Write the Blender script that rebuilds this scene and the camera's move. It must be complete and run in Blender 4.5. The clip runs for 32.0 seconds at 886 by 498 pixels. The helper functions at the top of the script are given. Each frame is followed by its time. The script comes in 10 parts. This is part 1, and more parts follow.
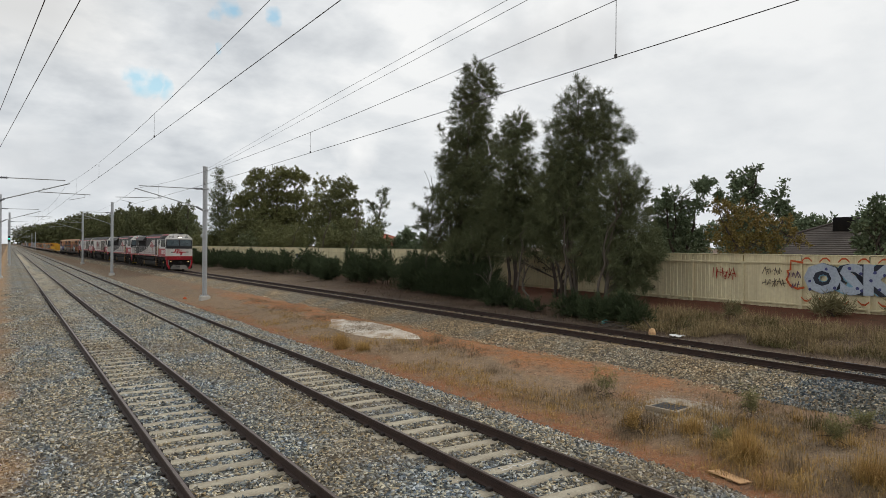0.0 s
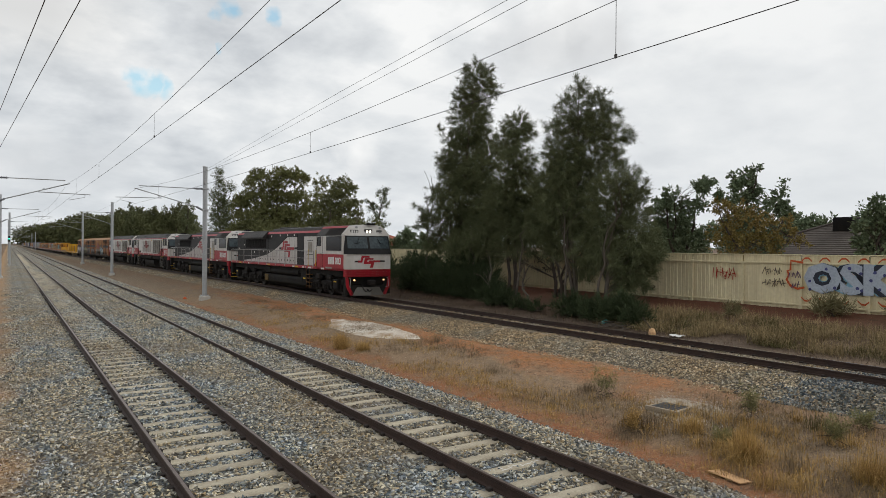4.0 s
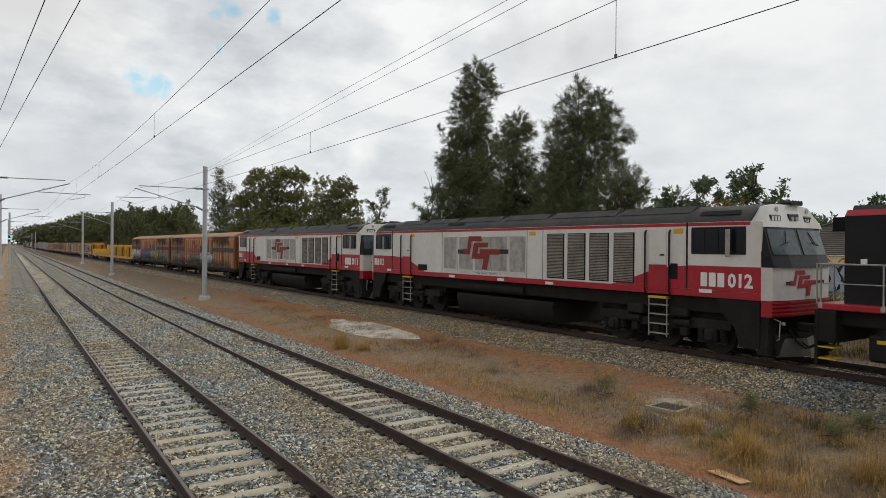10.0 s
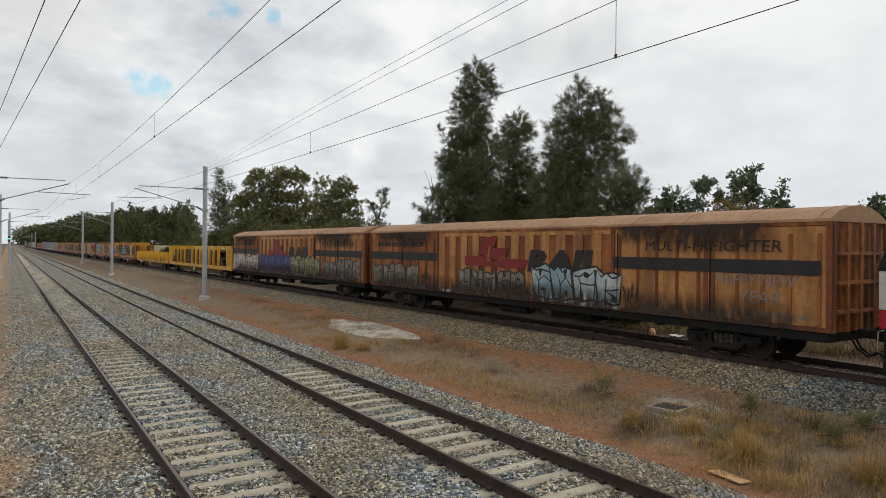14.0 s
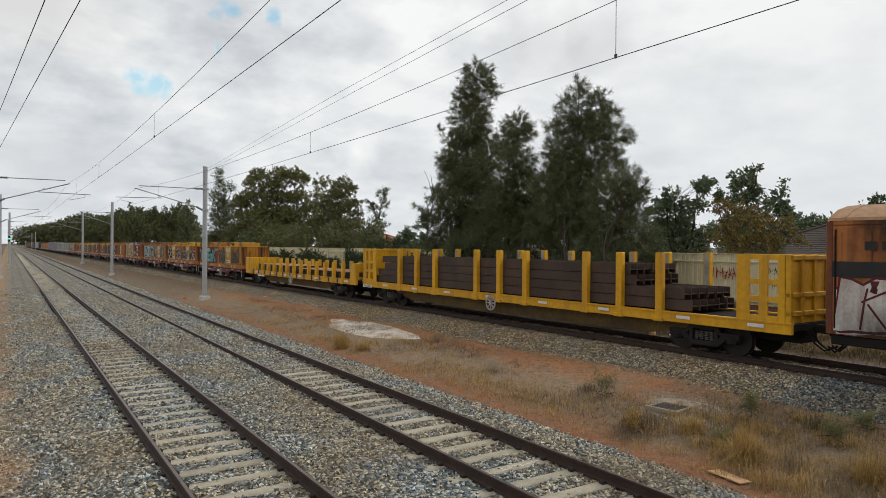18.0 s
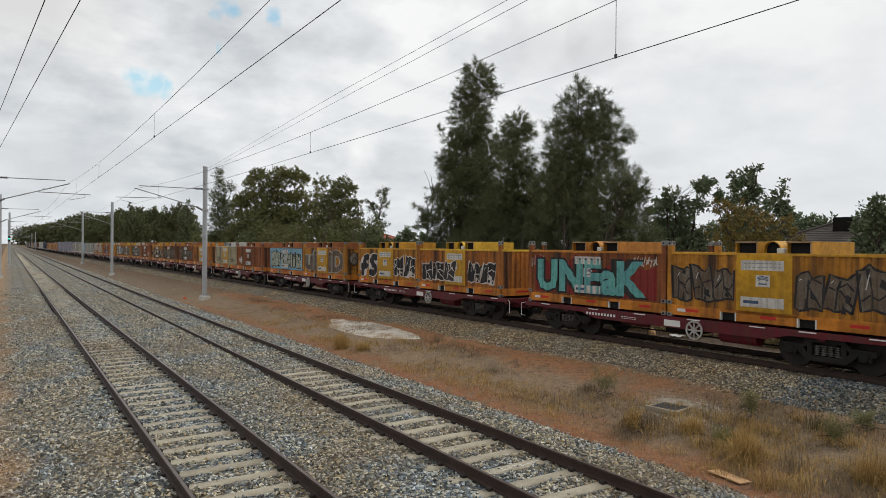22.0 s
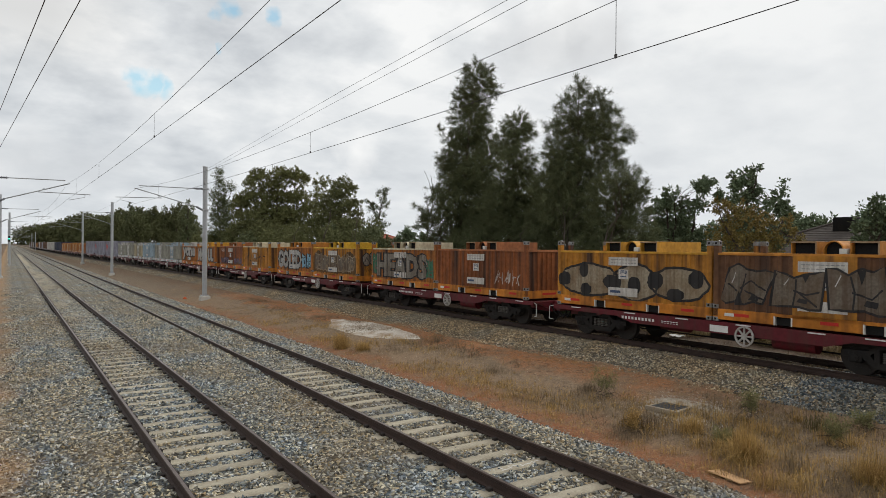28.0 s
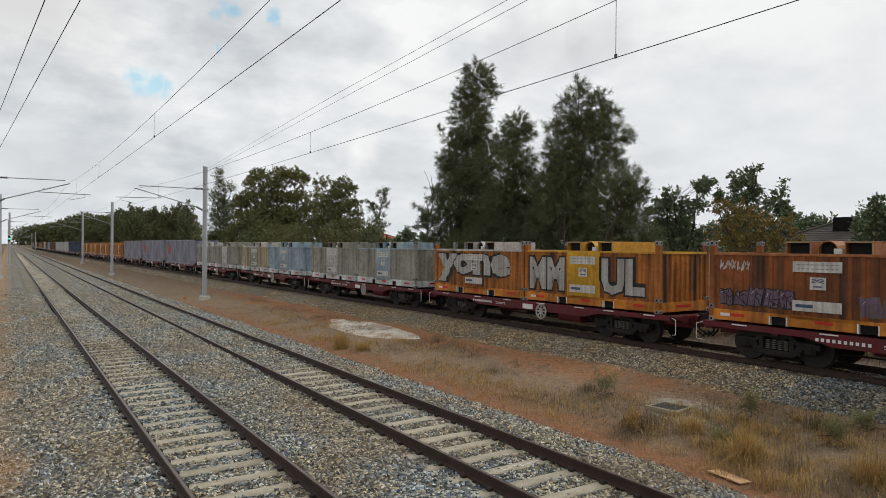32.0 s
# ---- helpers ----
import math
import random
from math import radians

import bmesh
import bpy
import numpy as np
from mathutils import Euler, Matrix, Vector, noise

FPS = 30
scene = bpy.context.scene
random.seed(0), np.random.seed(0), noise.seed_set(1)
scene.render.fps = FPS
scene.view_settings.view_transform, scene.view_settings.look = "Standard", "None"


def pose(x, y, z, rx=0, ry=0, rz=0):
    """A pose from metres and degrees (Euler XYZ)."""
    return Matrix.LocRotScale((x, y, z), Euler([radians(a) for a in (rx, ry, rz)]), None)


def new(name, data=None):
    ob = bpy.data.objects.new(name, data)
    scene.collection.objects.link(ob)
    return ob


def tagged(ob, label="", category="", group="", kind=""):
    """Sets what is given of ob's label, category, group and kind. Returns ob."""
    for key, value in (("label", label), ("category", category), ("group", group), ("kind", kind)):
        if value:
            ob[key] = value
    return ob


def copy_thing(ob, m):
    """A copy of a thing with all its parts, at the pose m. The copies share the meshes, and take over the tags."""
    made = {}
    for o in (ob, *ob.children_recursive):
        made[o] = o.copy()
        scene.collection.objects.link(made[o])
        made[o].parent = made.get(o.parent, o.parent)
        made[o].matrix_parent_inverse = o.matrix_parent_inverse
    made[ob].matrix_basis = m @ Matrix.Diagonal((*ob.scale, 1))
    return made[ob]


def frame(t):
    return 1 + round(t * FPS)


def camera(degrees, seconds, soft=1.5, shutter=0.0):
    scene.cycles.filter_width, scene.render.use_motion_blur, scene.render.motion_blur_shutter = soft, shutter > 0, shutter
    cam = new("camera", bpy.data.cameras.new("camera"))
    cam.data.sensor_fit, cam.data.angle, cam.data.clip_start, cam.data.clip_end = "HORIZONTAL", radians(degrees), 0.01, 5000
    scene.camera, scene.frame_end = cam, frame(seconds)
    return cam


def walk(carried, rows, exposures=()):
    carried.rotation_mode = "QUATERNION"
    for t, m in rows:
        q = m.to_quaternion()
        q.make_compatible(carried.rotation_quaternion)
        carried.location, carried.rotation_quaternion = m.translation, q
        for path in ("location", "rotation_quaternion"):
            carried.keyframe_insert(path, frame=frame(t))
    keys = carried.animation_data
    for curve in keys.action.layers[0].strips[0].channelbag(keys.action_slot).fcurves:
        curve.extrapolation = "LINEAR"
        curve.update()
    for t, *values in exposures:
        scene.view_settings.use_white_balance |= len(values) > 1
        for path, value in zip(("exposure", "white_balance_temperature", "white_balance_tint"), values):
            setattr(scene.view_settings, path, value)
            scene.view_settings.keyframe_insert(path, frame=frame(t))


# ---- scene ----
# The camera stands still beside the line, on a raised spot, and looks along and across the tracks.
cam = camera(66.69, 32.0, soft=0.65)
YAW, PITCH, ROLL, EYE_Z = 32.869, -0.241, 0.404, 3.4775
EYE = pose(0, 0, EYE_Z, 0, 0, -YAW) @ pose(0, 0, 0, 90 + PITCH) @ pose(0, 0, 0, 0, 0, ROLL)
walk(cam, [(0.0, EYE), (32.0, EYE)], exposures=[(0.0, 0.0), (32.0, 0.0)])

# ---------------------------------------------------------------- world and sun
SUN_ELEV, SUN_TURN = 43.0, 110.0
world = bpy.data.worlds.new("world")
scene.world = world
world.use_nodes = True


def build_sky():
    nt = world.node_tree
    nt.nodes.clear()
    N, L = nt.nodes.new, nt.links.new

    def math_node(op, a, b=None, clamp=False):
        n = N("ShaderNodeMath")
        n.operation, n.use_clamp = op, clamp
        for i, v in enumerate((a, b)):
            if v is None:
                continue
            if isinstance(v, (int, float)):
                n.inputs[i].default_value = v
            else:
                L(v, n.inputs[i])
        return n.outputs[0]

    out, bg = N("ShaderNodeOutputWorld"), N("ShaderNodeBackground")
    coord = N("ShaderNodeTexCoord")
    sep = N("ShaderNodeSeparateXYZ")
    L(coord.outputs["Generated"], sep.inputs[0])
    x, y, z = sep.outputs
    zz = math_node("ADD", math_node("MAXIMUM", z, 0.0), 0.30)
    flat = N("ShaderNodeCombineXYZ")
    L(math_node("DIVIDE", x, zz), flat.inputs[0])
    L(math_node("DIVIDE", y, zz), flat.inputs[1])
    big = N("ShaderNodeTexNoise")
    big.inputs["Scale"].default_value, big.inputs["Detail"].default_value = 1.9, 8
    big.inputs["Roughness"].default_value = 0.56
    big.inputs["Distortion"].default_value = 0.15
    shift = N("ShaderNodeVectorMath")
    shift.operation = "ADD"
    shift.inputs[1].default_value = (3.7, 1.9, 0.4)
    L(flat.outputs[0], shift.inputs[0])
    L(shift.outputs[0], big.inputs["Vector"])
    small = N("ShaderNodeTexNoise")
    small.inputs["Scale"].default_value, small.inputs["Detail"].default_value = 6.5, 7
    L(shift.outputs[0], small.inputs["Vector"])
    mixed = math_node("ADD", math_node("MULTIPLY", big.outputs[0], 0.68), math_node("MULTIPLY", small.outputs[0], 0.32))
    ramp = N("ShaderNodeValToRGB")
    e = ramp.color_ramp.elements
    e[0].position, e[0].color = 0.36, (0.53, 0.56, 0.595, 1)
    e[1].position, e[1].color = 0.57, (0.95, 0.955, 0.95, 1)
    mid = e.new(0.47)
    mid.color = (0.74, 0.765, 0.785, 1)
    L(mixed, ramp.inputs[0])
    # the cloud sheet is thin and even on the sun's side
    even = N("ShaderNodeMix")
    even.data_type = "RGBA"
    L(math_node("MULTIPLY", math_node("SUBTRACT", x, 0.25), 1.05, True), even.inputs["Factor"])
    L(ramp.outputs[0], even.inputs["A"])
    even.inputs["B"].default_value = (0.86, 0.872, 0.875, 1)
    # evenly bright haze low over the horizon
    haze = N("ShaderNodeMix")
    haze.data_type = "RGBA"
    L(math_node("SUBTRACT", 1.0, math_node("MULTIPLY", z, 3.4), True), haze.inputs["Factor"])
    L(even.outputs["Result"], haze.inputs["A"])
    haze.inputs["B"].default_value = (0.68, 0.72, 0.755, 1)
    soft = math_node("MULTIPLY", haze.inputs["Factor"].links[0].from_socket, 0.65)
    L(soft, haze.inputs["Factor"])
    # the cloud is thicker, and greyer, high over the line
    thick = math_node("MULTIPLY", math_node("MULTIPLY", math_node("SUBTRACT", 0.17, math_node("ABSOLUTE", x)), 8.0, True), math_node("MULTIPLY", math_node("SUBTRACT", z, 0.19), 11.0, True))
    grey = N("ShaderNodeVectorMath")
    grey.operation = "SCALE"
    L(haze.outputs["Result"], grey.inputs[0])
    L(math_node("SUBTRACT", 1.0, math_node("MULTIPLY", thick, 0.24)), grey.inputs["Scale"])
    # gaps of clear sky, frayed by a slow warp
    warp = N("ShaderNodeTexNoise")
    warp.inputs["Scale"].default_value, warp.inputs["Detail"].default_value = 22, 5
    L(coord.outputs["Generated"], warp.inputs["Vector"])
    bend = N("ShaderNodeVectorMath")
    bend.operation = "MULTIPLY_ADD"
    L(warp.outputs["Color"], bend.inputs[0])
    bend.inputs[1].default_value = (0.085, 0.085, 0.045)
    bend.inputs[2].default_value = (-0.0425, -0.0425, -0.0225)
    bent = N("ShaderNodeVectorMath")
    bent.operation = "ADD"
    L(coord.outputs["Generated"], bent.inputs[0])
    L(bend.outputs[0], bent.inputs[1])
    gaps = None
    for gx, gy, gz, tight in GAPS:
        dist = N("ShaderNodeVectorMath")
        dist.operation = "DISTANCE"
        dist.inputs[1].default_value = Vector((gx, gy, gz)).normalized()
        L(bent.outputs[0], dist.inputs[0])
        near = math_node("MULTIPLY", math_node("SUBTRACT", tight, dist.outputs["Value"]), 1.6 / tight, True)
        gaps = near if gaps is None else math_node("MAXIMUM", gaps, near)
    # two heaped clouds, each with a lit head and a grey foot
    heaped = grey.outputs[0]
    for (gx, gy, gz), wide, tone in HEAPS:
        dist = N("ShaderNodeVectorMath")
        dist.operation = "DISTANCE"
        dist.inputs[1].default_value = Vector((gx, gy, gz)).normalized()
        L(bent.outputs[0], dist.inputs[0])
        lump = N("ShaderNodeMix")
        lump.data_type = "RGBA"
        L(math_node("MULTIPLY", math_node("SUBTRACT", wide, dist.outputs["Value"]), 0.85 / wide, True), lump.inputs["Factor"])
        L(heaped, lump.inputs["A"])
        lump.inputs["B"].default_value = (*tone, 1)
        heaped = lump.outputs["Result"]
    clear = N("ShaderNodeTexSky")
    clear.sky_type, clear.sun_disc = "NISHITA", False
    clear.sun_elevation, clear.sun_rotation = radians(SUN_ELEV), radians(SUN_TURN)
    dim = N("ShaderNodeVectorMath")
    dim.operation = "MULTIPLY"
    dim.inputs[1].default_value = (0.135, 0.205, 0.185)
    L(clear.outputs[0], dim.inputs[0])
    blue = N("ShaderNodeMix")
    blue.data_type = "RGBA"
    L(math_node("MULTIPLY", gaps, 0.62), blue.inputs["Factor"])
    L(heaped, blue.inputs["A"])
    L(dim.outputs[0], blue.inputs["B"])
    L(blue.outputs["Result"], bg.inputs["Color"])
    bg.inputs["Strength"].default_value = 1.0
    L(bg.outputs[0], out.inputs[0])


GAPS = [(0.150, 0.962, 0.216, 0.024), (0.172, 0.962, 0.211, 0.018), (0.308, 0.899, 0.311, 0.020), (0.250, 0.917, 0.313, 0.020), (0.235, 0.932, 0.272, 0.012)]
HEAPS = [((0.69, 0.744, 0.345), 0.075, (0.97, 0.97, 0.96)), ((0.64, 0.78, 0.300), 0.055, (0.66, 0.675, 0.69)), ((0.70, 0.735, 0.298), 0.060, (0.62, 0.635, 0.65)), ((0.745, 0.70, 0.305), 0.045, (0.70, 0.71, 0.72)),
         ((0.44, 0.907, 0.140), 0.040, (0.98, 0.98, 0.97)), ((0.03, 1.18, 0.125), 0.060, (0.64, 0.665, 0.69)), ((0.11, 1.13, 0.115), 0.050, (0.66, 0.685, 0.71))]
build_sky()
sun = new("sun", bpy.data.lights.new("sun", "SUN"))
sun.data.energy, sun.data.angle, sun.data.color = 1.35, radians(20), (1.0, 0.95, 0.88)
sun.matrix_basis = pose(0, 0, 60, 90 - SUN_ELEV, 0, 180 - SUN_TURN)

# ---------------------------------------------------------------- materials
MATS = {}


def material(name, colour, rough=0.7, metal=0.0, other=None, scale=3.0, amount=0.5, bump=0.0, bump_scale=60.0,
             streak=None, streak_amount=0.0, island=0.0, alpha_gloss=None, each=0.0, spec=0.25):
    """A surface of one base colour that drifts to another at two scales, with streaks that run down and fine relief."""
    if name in MATS:
        return MATS[name]
    m = bpy.data.materials.new(name)
    m.use_nodes = True
    nt = m.node_tree
    N, L = nt.nodes.new, nt.links.new
    b = nt.nodes["Principled BSDF"]
    b.inputs["Roughness"].default_value, b.inputs["Metallic"].default_value = rough, metal
    b.inputs["Specular IOR Level"].default_value = spec
    coord = N("ShaderNodeTexCoord")

    def noise_node(s, detail=4, stretch=None):
        n = N("ShaderNodeTexNoise")
        n.inputs["Scale"].default_value, n.inputs["Detail"].default_value = s, detail
        src = coord.outputs["Object"]
        if stretch:
            mp = N("ShaderNodeMapping")
            mp.inputs["Scale"].default_value = stretch
            L(src, mp.inputs[0])
            src = mp.outputs[0]
        L(src, n.inputs["Vector"])
        return n

    def ramp_node(src, lo, hi):
        n = N("ShaderNodeMapRange")
        n.inputs["From Min"].default_value, n.inputs["From Max"].default_value = lo, hi
        L(src, n.inputs[0])
        return n.outputs[0]

    def mix_node(fac, a, c, mode="MIX"):
        n = N("ShaderNodeMix")
        n.data_type, n.blend_type = "RGBA", mode
        for sock, v in (("Factor", fac), ("A", a), ("B", c)):
            s = n.inputs[sock] if sock == "Factor" else [i for i in n.inputs if i.name == sock and i.type == "RGBA"][0]
            if hasattr(v, "is_output"):
                L(v, s)
            else:
                s.default_value = v if sock == "Factor" else (*v[:3], 1)
        return [o for o in n.outputs if o.type == "RGBA"][0]

    def times(src, k):
        n = N("ShaderNodeMath")
        n.operation = "MULTIPLY"
        L(src, n.inputs[0])
        n.inputs[1].default_value = k
        return n.outputs[0]

    other = other or tuple(c * 0.6 for c in colour)
    big, small = noise_node(scale, 5), noise_node(scale * 9, 3)
    col = mix_node(times(ramp_node(big.outputs[0], 0.38, 0.66), amount), colour, other)
    col = mix_node(times(ramp_node(small.outputs[0], 0.35, 0.7), amount * 0.55), col, tuple(c * 0.55 for c in other))
    if streak:
        run = noise_node(scale * 1.6, 4, (2.2, 2.2, 0.16))
        col = mix_node(times(ramp_node(run.outputs[0], 0.45, 0.66), streak_amount), col, streak)
    if island:
        g = N("ShaderNodeNewGeometry")
        v = N("ShaderNodeHueSaturation")
        L(col, v.inputs["Color"])
        mr = N("ShaderNodeMapRange")
        mr.inputs["To Min"].default_value, mr.inputs["To Max"].default_value = 1 - island, 1 + island
        L(g.outputs["Random Per Island"], mr.inputs[0])
        L(mr.outputs[0], v.inputs["Value"])
        col = v.outputs[0]
    if each:
        g = N("ShaderNodeObjectInfo")
        v = N("ShaderNodeHueSaturation")
        L(col, v.inputs["Color"])
        mr = N("ShaderNodeMapRange")
        mr.inputs["To Min"].default_value, mr.inputs["To Max"].default_value = 1 - each, 1 + each
        L(g.outputs["Random"], mr.inputs[0])
        L(mr.outputs[0], v.inputs["Value"])
        col = v.outputs[0]
    L(col, b.inputs["Base Color"])
    L(ramp_like(nt, small.outputs[0], max(0.05, rough - 0.12), min(1, rough + 0.12)), b.inputs["Roughness"])
    if bump:
        bm_n = noise_node(bump_scale, 4)
        bp = N("ShaderNodeBump")
        bp.inputs["Strength"].default_value, bp.inputs["Distance"].default_value = min(1, bump), 0.02
        L(bm_n.outputs[0], bp.inputs["Height"])
        L(bp.outputs[0], b.inputs["Normal"])
    MATS[name] = m
    return m


def ramp_like(nt, src, lo, hi):
    n = nt.nodes.new("ShaderNodeMapRange")
    n.inputs["To Min"].default_value, n.inputs["To Max"].default_value = lo, hi
    nt.links.new(src, n.inputs[0])
    return n.outputs[0]


def stone_material(name, colours, scale, bump=1.0, dirt=None, dirt_scale=0.5, islands=False):
    """Crushed stone: each cell or island takes one of several stone colours; patches of dirt lie on it."""
    m = bpy.data.materials.new(name)
    m.use_nodes = True
    nt = m.node_tree
    N, L = nt.nodes.new, nt.links.new
    b = nt.nodes["Principled BSDF"]
    b.inputs["Roughness"].default_value = 0.9
    b.inputs["Specular IOR Level"].default_value = 0.15
    coord = N("ShaderNodeTexCoord")
    ramp = N("ShaderNodeValToRGB")
    ramp.color_ramp.interpolation = "CONSTANT"
    e = ramp.color_ramp.elements
    for i, c in enumerate(colours):
        el = e[i] if i < 2 else e.new(0.999)
        el.position, el.color = i / len(colours), (*c, 1)
    vor = N("ShaderNodeTexVoronoi")
    vor.inputs["Scale"].default_value = scale
    L(coord.outputs["Object"], vor.inputs["Vector"])
    if islands:
        g = N("ShaderNodeNewGeometry")
        L(g.outputs["Random Per Island"], ramp.inputs[0])
    else:
        sep = N("ShaderNodeSeparateColor")
        L(vor.outputs["Color"], sep.inputs[0])
        L(sep.outputs[0], ramp.inputs[0])
    col = ramp.outputs[0]
    grain = N("ShaderNodeTexNoise")
    grain.inputs["Scale"].default_value = 90
    L(coord.outputs["Object"], grain.inputs["Vector"])
    mult = N("ShaderNodeMix")
    mult.data_type, mult.blend_type = "RGBA", "MULTIPLY"
    mult.inputs[0].default_value = 0.7
    L(col, mult.inputs[6])
    L(ramp_grey(nt, grain.outputs[0], 0.6, 1.3), mult.inputs[7])
    col = mult.outputs[2]
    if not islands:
        # the shade in the gaps between the stones, painted as a dark colour
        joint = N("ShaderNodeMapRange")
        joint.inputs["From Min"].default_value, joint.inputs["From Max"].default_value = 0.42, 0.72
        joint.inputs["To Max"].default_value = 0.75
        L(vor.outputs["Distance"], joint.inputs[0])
        gap_shade = N("ShaderNodeMix")
        gap_shade.data_type = "RGBA"
        L(joint.outputs[0], gap_shade.inputs[0])
        L(col, gap_shade.inputs[6])
        gap_shade.inputs[7].default_value = (0.045, 0.039, 0.032, 1)
        col = gap_shade.outputs[2]
    # clusters of lighter and darker stones
    clus = N("ShaderNodeTexVoronoi")
    clus.inputs["Scale"].default_value = scale * 0.36
    L(coord.outputs["Object"], clus.inputs["Vector"])
    csep = N("ShaderNodeSeparateColor")
    L(clus.outputs["Color"], csep.inputs[0])
    cmul = N("ShaderNodeMix")
    cmul.data_type, cmul.blend_type = "RGBA", "MULTIPLY"
    cmul.inputs[0].default_value = 0.0 if islands else 1.0
    L(col, cmul.inputs[6])
    L(ramp_grey(nt, csep.outputs[1], 0.62, 1.18), cmul.inputs[7])
    col = cmul.outputs[2]
    # broad warm and cool stretches
    drift = N("ShaderNodeTexNoise")
    drift.inputs["Scale"].default_value, drift.inputs["Detail"].default_value = 0.42, 4
    L(coord.outputs["Object"], drift.inputs["Vector"])
    tint = N("ShaderNodeValToRGB")
    tint.color_ramp.elements[0].position, tint.color_ramp.elements[0].color = 0.42, (0.94, 1.0, 1.04, 1)
    tint.color_ramp.elements[1].position, tint.color_ramp.elements[1].color = 0.56, (1.06, 1.0, 0.88, 1)
    L(drift.outputs[0], tint.inputs[0])
    warm = N("ShaderNodeMix")
    warm.data_type, warm.blend_type = "RGBA", "MULTIPLY"
    warm.inputs[0].default_value = 1.0
    L(col, warm.inputs[6])
    L(tint.outputs[0], warm.inputs[7])
    col = warm.outputs[2]
    # brown silt along the outer verge
    sep2 = N("ShaderNodeSeparateXYZ")
    L(coord.outputs["Object"], sep2.inputs[0])
    edge = N("ShaderNodeMath")
    edge.operation = "MULTIPLY_ADD"
    L(drift.outputs[0], edge.inputs[0])
    edge.inputs[1].default_value = 3.0
    L(sep2.outputs[0], edge.inputs[2])
    silt = N("ShaderNodeMapRange")
    silt.inputs["From Min"].default_value, silt.inputs["From Max"].default_value = 1.75, 0.75
    silt.inputs["To Max"].default_value = 0.8
    L(edge.outputs[0], silt.inputs[0])
    verge_mix = N("ShaderNodeMix")
    verge_mix.data_type = "RGBA"
    L(silt.outputs[0], verge_mix.inputs[0])
    L(col, verge_mix.inputs[6])
    verge_mix.inputs[7].default_value = (0.36, 0.215, 0.10, 1)
    col = verge_mix.outputs[2]
    if dirt:
        patch = N("ShaderNodeTexNoise")
        patch.inputs["Scale"].default_value, patch.inputs["Detail"].default_value = dirt_scale, 6
        L(coord.outputs["Object"], patch.inputs["Vector"])
        mr = N("ShaderNodeMapRange")
        mr.inputs["From Min"].default_value, mr.inputs["From Max"].default_value = 0.47, 0.68
        mr.inputs["To Max"].default_value = 0.5
        L(patch.outputs[0], mr.inputs[0])
        mix = N("ShaderNodeMix")
        mix.data_type = "RGBA"
        L(mr.outputs[0], mix.inputs[0])
        L(col, mix.inputs[6])
        mix.inputs[7].default_value = (*dirt, 1)
        col = mix.outputs[2]
    L(col, b.inputs["Base Color"])
    if bump:
        bp = N("ShaderNodeBump")
        bp.inputs["Strength"].default_value, bp.inputs["Distance"].default_value = bump, 0.03
        inv = N("ShaderNodeMath")
        inv.operation = "SUBTRACT"
        inv.inputs[0].default_value = 1.0
        L(vor.outputs["Distance"], inv.inputs[1])
        L(inv.outputs[0], bp.inputs["Height"])
        L(bp.outputs[0], b.inputs["Normal"])
    return m


def ramp_grey(nt, src, lo, hi):
    n = nt.nodes.new("ShaderNodeMapRange")
    n.inputs["To Min"].default_value, n.inputs["To Max"].default_value = lo, hi
    nt.links.new(src, n.inputs[0])
    c = nt.nodes.new("ShaderNodeCombineColor")
    for i in range(3):
        nt.links.new(n.outputs[0], c.inputs[i])
    return c.outputs[0]


